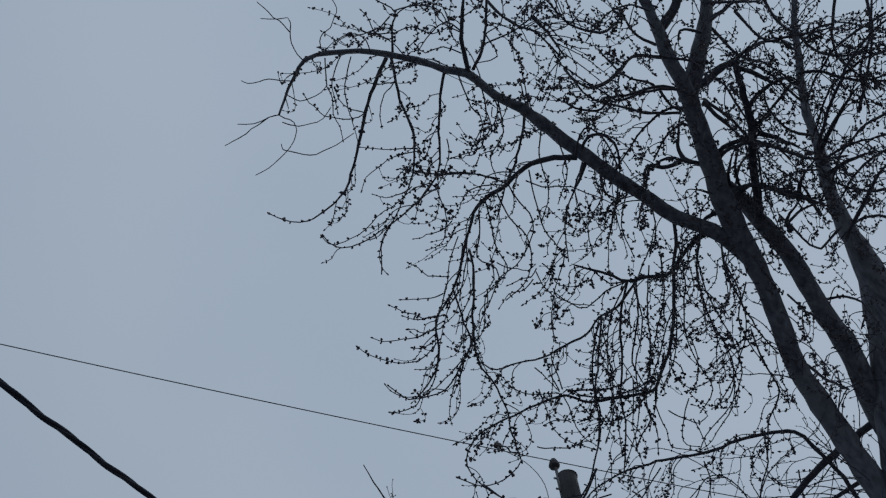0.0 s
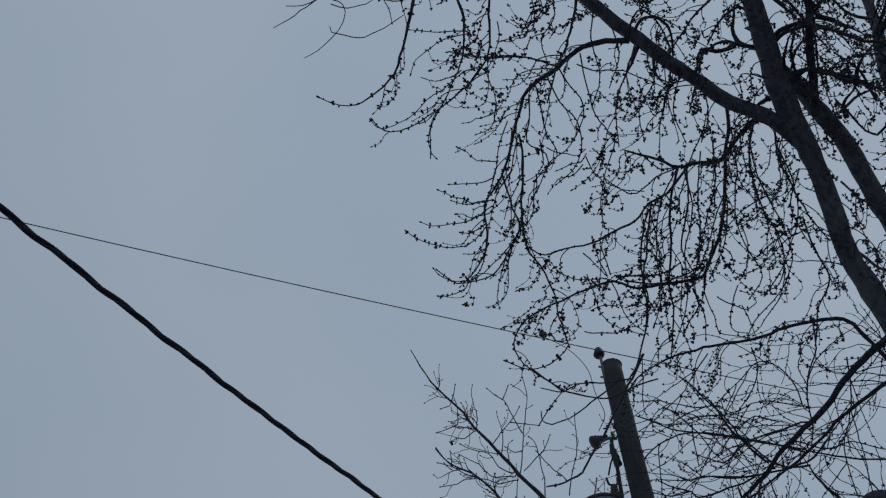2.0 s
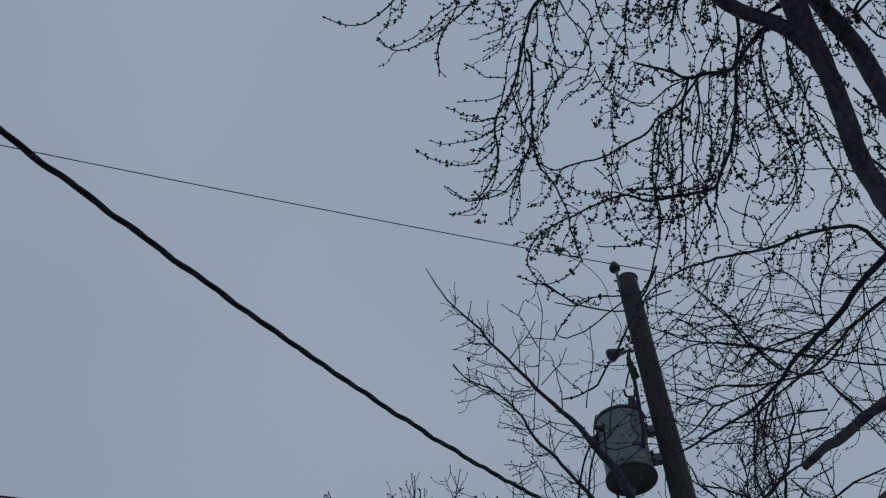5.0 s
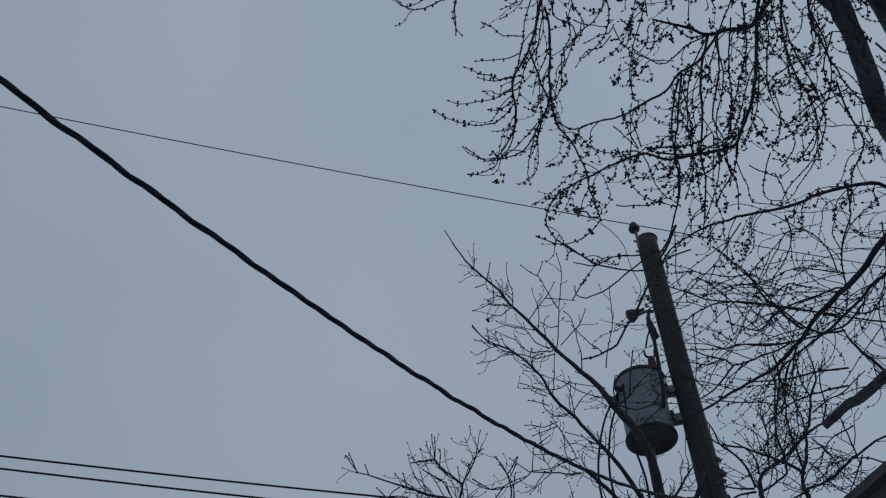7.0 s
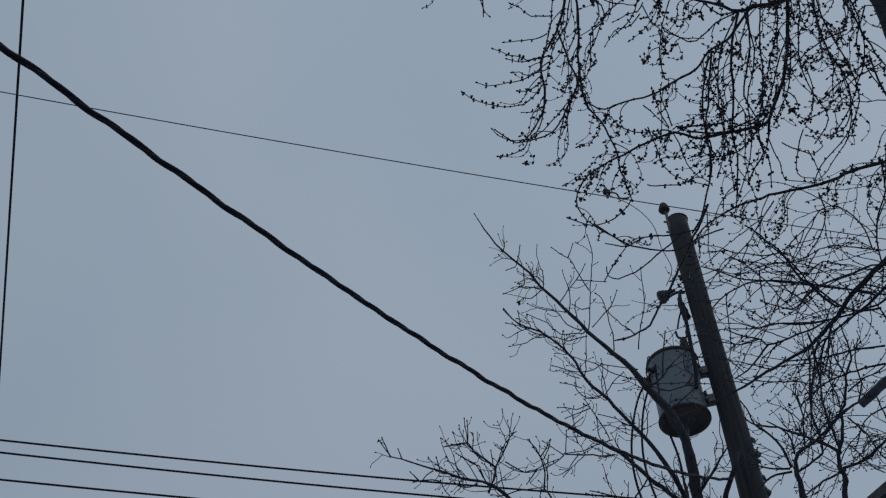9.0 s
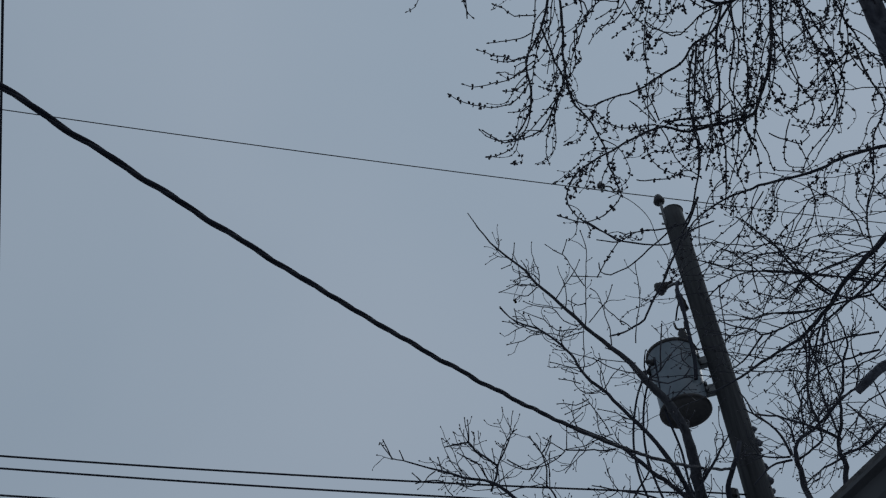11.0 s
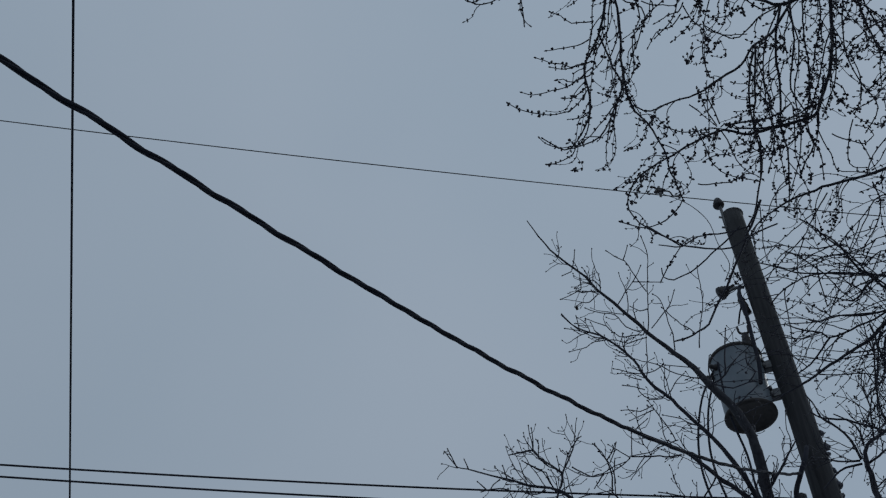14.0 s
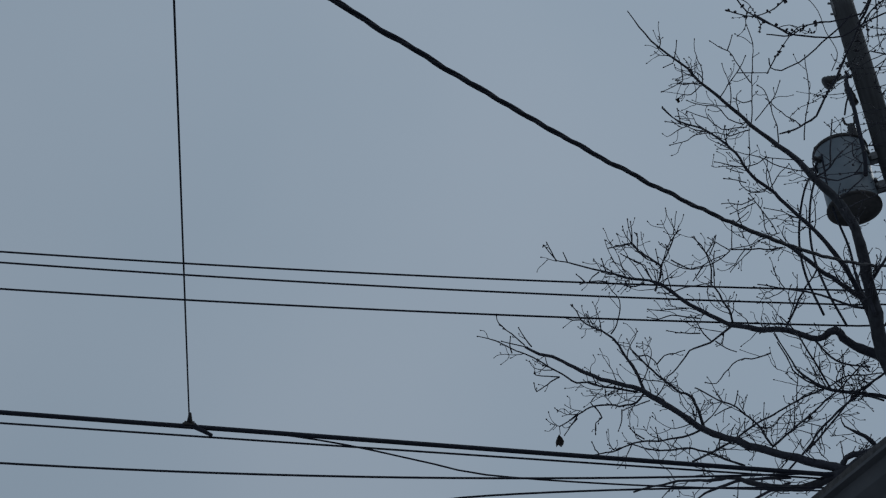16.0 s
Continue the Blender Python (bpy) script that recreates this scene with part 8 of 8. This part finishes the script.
bough(young_tree, "tip_twig", [(0.19, 7.42, 6.79, 0.0055), (0.13, 7.42, 6.79, 0.0050), (0.05, 7.43, 6.80, 0.0044), (-0.01, 7.43, 6.80, 0.0039), (-0.08, 7.43, 6.82, 0.0034)])
bough(young_tree, "tip_twig", [(0.28, 7.47, 6.72, 0.0055), (0.20, 7.46, 6.74, 0.0051), (0.12, 7.45, 6.76, 0.0047), (0.04, 7.46, 6.76, 0.0042), (-0.02, 7.47, 6.75, 0.0038), (-0.09, 7.46, 6.77, 0.0034)])
bough(young_tree, "tip_twig", [(-0.01, 7.35, 6.97, 0.0055), (-0.05, 7.31, 7.03, 0.0051), (-0.08, 7.26, 7.10, 0.0047), (-0.12, 7.25, 7.12, 0.0042), (-0.17, 7.22, 7.15, 0.0038), (-0.21, 7.21, 7.17, 0.0034)])
bough(young_tree, "tip_twig", [(-0.09, 7.31, 6.98, 0.0055), (-0.16, 7.32, 6.96, 0.0044), (-0.26, 7.30, 6.98, 0.0034)])
bough(young_tree, "tip_twig", [(-0.41, 7.20, 7.04, 0.0055), (-0.46, 7.22, 7.02, 0.0044), (-0.48, 7.23, 7.00, 0.0034)])
bough(young_tree, "tip_twig", [(-0.36, 7.22, 7.05, 0.0055), (-0.37, 7.19, 7.09, 0.0044), (-0.38, 7.16, 7.12, 0.0034)])
bough(young_tree, "tip_twig", [(-0.36, 7.27, 6.99, 0.0055), (-0.42, 7.25, 7.00, 0.0048), (-0.50, 7.24, 6.99, 0.0041), (-0.55, 7.24, 6.98, 0.0034)])
bough(young_tree, "tip_twig", [(-0.52, 7.22, 6.98, 0.0055), (-0.57, 7.18, 7.02, 0.0034)])
bough(young_tree, "tip_twig", [(-0.58, 7.43, 6.78, 0.0055), (-0.61, 7.38, 6.84, 0.0044), (-0.64, 7.35, 6.87, 0.0034)])
bough(young_tree, "tip_twig", [(-0.58, 7.43, 6.79, 0.0055), (-0.64, 7.42, 6.79, 0.0044), (-0.68, 7.41, 6.80, 0.0034)])
bough(young_tree, "tip_twig", [(-0.63, 7.10, 7.09, 0.0055), (-0.65, 7.06, 7.14, 0.0034)])
bough(young_tree, "tip_twig", [(-0.71, 7.07, 7.09, 0.0054), (-0.74, 7.02, 7.15, 0.0044), (-0.76, 6.98, 7.19, 0.0033)])
bough(young_tree, "tip_twig", [(-0.97, 7.51, 6.65, 0.0055), (-1.01, 7.48, 6.70, 0.0045), (-1.05, 7.43, 6.77, 0.0034)])
bough(young_tree, "tip_twig", [(-1.00, 7.51, 6.65, 0.0055), (-1.10, 7.48, 6.67, 0.0045), (-1.18, 7.46, 6.69, 0.0034)])
bough(young_tree, "tip_twig", [(-1.12, 7.51, 6.61, 0.0055), (-1.13, 7.48, 6.67, 0.0045), (-1.12, 7.45, 6.71, 0.0034)])
bough(young_tree, "tip_twig", [(-0.79, 7.68, 6.47, 0.0055), (-0.86, 7.68, 6.44, 0.0050), (-0.92, 7.68, 6.41, 0.0045), (-0.97, 7.69, 6.37, 0.0039), (-0.98, 7.65, 6.41, 0.0034)])
bough(young_tree, "tip_twig", [(-0.55, 7.80, 6.25, 0.0055), (-0.51, 7.84, 6.18, 0.0048), (-0.56, 7.86, 6.15, 0.0041), (-0.57, 7.89, 6.09, 0.0034)])
bough(young_tree, "tip_twig", [(-0.69, 7.81, 6.18, 0.0055), (-0.74, 7.83, 6.13, 0.0044), (-0.79, 7.85, 6.08, 0.0034)])
bough(young_tree, "tip_twig", [(-0.55, 7.80, 6.25, 0.0055), (-0.58, 7.77, 6.28, 0.0045), (-0.54, 7.75, 6.32, 0.0034)])
bough(young_tree, "tip_twig", [(-0.36, 7.84, 6.24, 0.0055), (-0.37, 7.88, 6.17, 0.0045), (-0.40, 7.91, 6.11, 0.0034)])
bough(young_tree, "tip_twig", [(-0.11, 7.77, 6.27, 0.0055), (-0.05, 7.74, 6.32, 0.0044), (-0.01, 7.70, 6.38, 0.0034)])
bough(young_tree, "tip_twig", [(-0.20, 7.63, 6.55, 0.0055), (-0.13, 7.63, 6.55, 0.0048), (-0.08, 7.65, 6.50, 0.0041), (-0.06, 7.68, 6.45, 0.0034)])
bough(young_tree, "tip_twig", [(-0.07, 7.67, 6.49, 0.0055), (-0.01, 7.64, 6.54, 0.0048), (0.07, 7.64, 6.55, 0.0041), (0.13, 7.63, 6.56, 0.0034)])
bough(young_tree, "tip_twig", [(0.21, 7.90, 6.09, 0.0055), (0.28, 7.87, 6.14, 0.0045), (0.35, 7.83, 6.20, 0.0034)])
bough(young_tree, "tip_twig", [(0.43, 7.83, 6.17, 0.0055), (0.37, 7.85, 6.16, 0.0045), (0.31, 7.87, 6.14, 0.0034)])
bough(young_tree, "tip_twig", [(0.59, 7.90, 6.03, 0.0055), (0.68, 7.91, 6.02, 0.0048), (0.77, 7.87, 6.09, 0.0041), (0.88, 7.84, 6.13, 0.0034)])
bough(young_tree, "tip_twig", [(0.44, 7.82, 6.16, 0.0055), (0.46, 7.80, 6.20, 0.0044), (0.48, 7.77, 6.25, 0.0034)])
bough(young_tree, "tip_twig", [(-0.56, 7.95, 5.95, 0.0055), (-0.58, 7.93, 5.98, 0.0044), (-0.60, 7.91, 6.02, 0.0034)])
bough(young_tree, "tip_twig", [(-0.22, 7.94, 6.03, 0.0055), (-0.28, 7.92, 6.07, 0.0045), (-0.31, 7.90, 6.10, 0.0034)])
bough(young_tree, "tip_twig", [(-0.12, 7.95, 6.01, 0.0055), (-0.13, 7.91, 6.09, 0.0034)])
bough(maple, "shoot", [(1.92, 5.21, 6.98, 0.0057), (1.88, 5.22, 7.01, 0.0054), (1.77, 5.26, 7.05, 0.0050), (1.68, 5.28, 7.09, 0.0047), (1.58, 5.29, 7.13, 0.0043), (1.46, 5.31, 7.16, 0.0040)])
bough(maple, "shoot", [(1.86, 5.02, 7.27, 0.0058), (1.79, 5.11, 7.22, 0.0054), (1.72, 5.21, 7.16, 0.0051), (1.61, 5.30, 7.11, 0.0047), (1.52, 5.39, 7.06, 0.0043), (1.44, 5.45, 7.04, 0.0040)])
bough(maple, "shoot", [(2.39, 5.16, 6.93, 0.0058), (2.37, 5.12, 6.99, 0.0056), (2.33, 5.06, 7.06, 0.0054), (2.27, 5.03, 7.13, 0.0052), (2.20, 5.02, 7.17, 0.0051), (2.13, 5.05, 7.17, 0.0049), (2.09, 5.08, 7.13, 0.0047), (2.02, 5.12, 7.08, 0.0045), (1.95, 5.15, 7.05, 0.0043), (1.91, 5.18, 7.01, 0.0041), (1.92, 5.21, 6.96, 0.0039)])
bough(maple, "shoot", [(2.12, 4.96, 7.25, 0.0058), (2.15, 5.04, 7.15, 0.0054), (2.12, 5.10, 7.08, 0.0050), (2.07, 5.16, 7.01, 0.0047), (2.02, 5.20, 6.97, 0.0043), (2.00, 5.24, 6.93, 0.0039)])
bough(maple, "shoot", [(2.37, 5.14, 6.91, 0.0058), (2.24, 5.15, 6.94, 0.0054), (2.16, 5.15, 6.95, 0.0050), (2.08, 5.17, 6.95, 0.0046), (2.01, 5.20, 6.94, 0.0043), (1.94, 5.22, 6.94, 0.0039)])
bough(maple, "shoot", [(1.58, 5.33, 7.12, 0.0058), (1.66, 5.34, 7.08, 0.0055), (1.74, 5.38, 7.01, 0.0052), (1.82, 5.42, 6.94, 0.0049), (1.89, 5.48, 6.86, 0.0046), (1.95, 5.52, 6.80, 0.0043), (2.00, 5.55, 6.76, 0.0040)])
bough(maple, "shoot", [(1.93, 5.25, 6.95, 0.0057), (1.87, 5.27, 6.97, 0.0051), (1.80, 5.30, 7.00, 0.0046), (1.73, 5.33, 7.01, 0.0040)])
bough(maple, "shoot", [(2.22, 5.20, 6.84, 0.0057), (2.15, 5.21, 6.88, 0.0053), (2.10, 5.24, 6.92, 0.0048), (2.06, 5.29, 6.93, 0.0044), (2.01, 5.35, 6.92, 0.0040)])
bough(maple, "shoot", [(2.05, 5.57, 6.74, 0.0058), (1.91, 5.58, 6.76, 0.0055), (1.81, 5.58, 6.75, 0.0052), (1.72, 5.58, 6.73, 0.0049), (1.63, 5.57, 6.72, 0.0045), (1.52, 5.56, 6.73, 0.0042), (1.42, 5.57, 6.73, 0.0039)])
bough(maple, "shoot", [(1.70, 5.60, 6.66, 0.0057), (1.60, 5.63, 6.65, 0.0051), (1.52, 5.62, 6.66, 0.0045), (1.42, 5.61, 6.69, 0.0039)])
bough(maple, "shoot", [(1.89, 5.66, 6.71, 0.0058), (1.81, 5.71, 6.68, 0.0052), (1.73, 5.76, 6.64, 0.0046), (1.71, 5.80, 6.61, 0.0040)])
bough(maple, "shoot", [(1.93, 5.51, 6.80, 0.0058), (1.83, 5.50, 6.83, 0.0049), (1.75, 5.48, 6.86, 0.0040)])
bough(maple, "shoot", [(1.75, 5.36, 7.01, 0.0058), (1.75, 5.43, 6.93, 0.0052), (1.76, 5.48, 6.85, 0.0046), (1.77, 5.52, 6.80, 0.0040)])
bough(maple, "shoot", [(2.04, 5.79, 6.41, 0.0058), (1.93, 5.78, 6.45, 0.0052), (1.79, 5.79, 6.47, 0.0046), (1.67, 5.79, 6.49, 0.0040)])
bough(maple, "shoot", [(2.40, 5.38, 6.75, 0.0087), (2.28, 5.37, 6.81, 0.0083), (2.12, 5.38, 6.86, 0.0080), (1.99, 5.38, 6.91, 0.0076), (1.88, 5.39, 6.95, 0.0072), (1.77, 5.40, 6.97, 0.0069), (1.65, 5.42, 6.98, 0.0065), (1.54, 5.46, 6.93, 0.0061), (1.45, 5.51, 6.87, 0.0058)])
bough(maple, "shoot", [(2.44, 5.47, 6.73, 0.0088), (2.35, 5.50, 6.74, 0.0084), (2.25, 5.50, 6.78, 0.0081), (2.16, 5.47, 6.83, 0.0078), (2.06, 5.42, 6.89, 0.0074), (2.00, 5.36, 6.93, 0.0071), (1.93, 5.29, 6.99, 0.0067), (1.85, 5.24, 7.05, 0.0064), (1.78, 5.18, 7.12, 0.0061), (1.68, 5.13, 7.18, 0.0058)])
bough(maple, "shoot", [(2.45, 5.20, 6.82, 0.0086), (2.36, 5.21, 6.84, 0.0082), (2.26, 5.25, 6.84, 0.0078), (2.17, 5.29, 6.84, 0.0074), (2.11, 5.34, 6.85, 0.0070), (2.05, 5.40, 6.85, 0.0066), (1.99, 5.48, 6.83, 0.0062), (1.94, 5.52, 6.82, 0.0058)])
bough(maple, "shoot", [(2.12, 5.58, 6.75, 0.0088), (2.05, 5.61, 6.73, 0.0083), (1.95, 5.64, 6.72, 0.0079), (1.86, 5.66, 6.69, 0.0075), (1.76, 5.66, 6.68, 0.0070), (1.71, 5.62, 6.69, 0.0066), (1.61, 5.60, 6.69, 0.0061), (1.52, 5.57, 6.72, 0.0057)])
bough(maple, "shoot", [(1.77, 5.67, 6.68, 0.0087), (1.71, 5.73, 6.64, 0.0077), (1.64, 5.81, 6.60, 0.0068), (1.56, 5.86, 6.58, 0.0058)])
bough(maple, "shoot", [(2.17, 5.67, 6.69, 0.0088), (2.11, 5.66, 6.68, 0.0081), (2.06, 5.69, 6.64, 0.0073), (2.04, 5.72, 6.56, 0.0065), (2.07, 5.76, 6.47, 0.0058)])
bough(maple, "shoot", [(2.18, 5.56, 6.77, 0.0088), (2.13, 5.65, 6.67, 0.0078), (2.11, 5.70, 6.57, 0.0068), (2.07, 5.75, 6.48, 0.0058)])
bough(maple, "shoot", [(2.01, 5.63, 6.71, 0.0087), (2.02, 5.66, 6.64, 0.0080), (2.01, 5.73, 6.51, 0.0072), (1.97, 5.81, 6.37, 0.0065), (1.95, 5.88, 6.25, 0.0057)])
bough(maple, "shoot", [(2.42, 5.58, 6.52, 0.0087), (2.27, 5.62, 6.54, 0.0080), (2.15, 5.67, 6.55, 0.0072), (2.02, 5.71, 6.57, 0.0065), (1.89, 5.74, 6.59, 0.0058)])
bough(maple, "shoot", [(2.41, 5.65, 6.44, 0.0087), (2.29, 5.69, 6.44, 0.0080), (2.16, 5.73, 6.43, 0.0072), (2.02, 5.79, 6.39, 0.0065), (1.92, 5.85, 6.34, 0.0058)])
bough(young_tree, "tip_twig", [(-1.02, 7.51, 6.67, 0.0051), (-1.11, 7.45, 6.75, 0.0045), (-1.20, 7.40, 6.82, 0.0040), (-1.21, 7.37, 6.87, 0.0034)])
bough(young_tree, "tip_twig", [(-1.20, 7.45, 6.68, 0.0051), (-1.28, 7.42, 6.70, 0.0042), (-1.35, 7.39, 6.71, 0.0034)])
bough(maple, "bud_twig", [(1.28, 4.61, 7.56, 0.0042), (1.31, 4.62, 7.55, 0.0035), (1.35, 4.64, 7.53, 0.0028)])
bough(maple, "bud_twig", [(1.26, 4.63, 7.55, 0.0042), (1.30, 4.61, 7.56, 0.0035), (1.36, 4.63, 7.53, 0.0028)])
bough(maple, "bud_twig", [(1.28, 4.63, 7.52, 0.0042), (1.33, 4.61, 7.54, 0.0035), (1.37, 4.60, 7.55, 0.0028)])
bough(maple, "bud_twig", [(1.79, 4.54, 7.59, 0.0043), (1.82, 4.57, 7.58, 0.0036), (1.86, 4.55, 7.61, 0.0029)])
bough(maple, "bud_twig", [(1.77, 4.56, 7.57, 0.0043), (1.83, 4.55, 7.57, 0.0036), (1.87, 4.58, 7.55, 0.0029)])
bough(maple, "bud_twig", [(1.80, 4.51, 7.58, 0.0043), (1.82, 4.57, 7.55, 0.0036), (1.81, 4.61, 7.54, 0.0029)])
bough(young_tree, "limb", [(1.34, 7.83, 5.52, 0.0331), (1.20, 7.83, 5.58, 0.0321), (1.07, 7.85, 5.65, 0.0311), (0.93, 7.88, 5.71, 0.0302), (0.78, 7.91, 5.79, 0.0293), (0.64, 7.93, 5.87, 0.0284), (0.53, 7.94, 5.91, 0.0274), (0.42, 7.94, 5.97, 0.0264), (0.30, 7.93, 6.02, 0.0254), (0.23, 7.91, 6.05, 0.0243), (0.17, 7.88, 6.09, 0.0232), (0.10, 7.84, 6.14, 0.0221), (0.01, 7.81, 6.19, 0.0210), (-0.11, 7.78, 6.27, 0.0200), (-0.18, 7.76, 6.32, 0.0189), (-0.26, 7.74, 6.36, 0.0179), (-0.38, 7.70, 6.39, 0.0168), (-0.48, 7.67, 6.42, 0.0157), (-0.58, 7.64, 6.46, 0.0146), (-0.66, 7.61, 6.50, 0.0136), (-0.74, 7.59, 6.54, 0.0125), (-0.82, 7.56, 6.58, 0.0115), (-0.92, 7.54, 6.60, 0.0104), (-1.02, 7.50, 6.65, 0.0093)])
bough(young_tree, "limb", [(1.10, 7.84, 5.62, 0.0228), (1.14, 7.82, 5.68, 0.0215), (1.24, 7.83, 5.71, 0.0202), (1.41, 7.82, 5.72, 0.0188)])

grow_weeping(maple, 3)
grow_upright(young_tree, 8)
grow_upright(sapling_one, 12)
grow_upright(sapling_two, 17)

# dead leaves hanging by their stalks from twig tips
def dead_leaf(place, hang_from, size, turn, label):
    place, hang_from = Vector(place), Vector(hang_from)
    leaf = thing("dead_leaf", place, label, "leaf", "dead leaves")
    bm = bmesh.new()
    outline = ((0.0, 0.055), (0.02, 0.03), (0.03, 0.005), (0.024, -0.02), (0.012, -0.05), (-0.006, -0.034), (-0.02, -0.046), (-0.022, -0.01), (-0.012, 0.03))
    rim = [bm.verts.new((1.15 * x, 0.012 * math.sin(70 * x + 30 * z) + 10 * x * x, 1.1 * z)) for x, z in outline]
    mid = bm.verts.new((0.003, 0.014, -0.002))
    for a, b in zip(rim, rim[1:] + rim[:1]):
        bm.faces.new((mid, a, b))
    bmesh.ops.solidify(bm, geom=bm.faces[:], thickness=0.003)
    bmesh.ops.transform(bm, matrix=Matrix.Rotation(turn, 4, "Z") @ Matrix.Scale(size, 4), verts=bm.verts)
    part("blade", bm, DEAD_LEAF, leaf)
    line = smooth_line([place + Vector((0, 0, 0.05 * size)), (place + hang_from) / 2 + Vector((0.006, 0.008, 0.0)), hang_from], 0.02)
    tube("stalk", line, [0.0028] * len(line), 5, TWIG, leaf)


dead_leaf((-0.83, 7.775, 5.985), (-0.825, 7.805, 6.125), 1.0, 0.0, "curled brown dead leaf hanging from a twig tip")
dead_leaf((0.314, 6.619, 8.114), (0.356, 6.590, 8.141), 0.42, 3.0, "small shrivelled dead leaf caught on a thin twig")
dead_leaf((-0.792, 6.982, 7.172), (-0.761, 6.976, 7.184), 0.30, 5.3, "small shrivelled dead leaf caught on a thin twig")
dead_leaf((-0.638, 7.343, 6.868), (-0.628, 7.357, 6.851), 0.30, 5.3, "small shrivelled dead leaf caught on a thin twig")
dead_leaf((0.954, 7.885, 6.062), (0.966, 7.868, 6.089), 0.50, 5.3, "small shrivelled dead leaf caught on a thin twig")
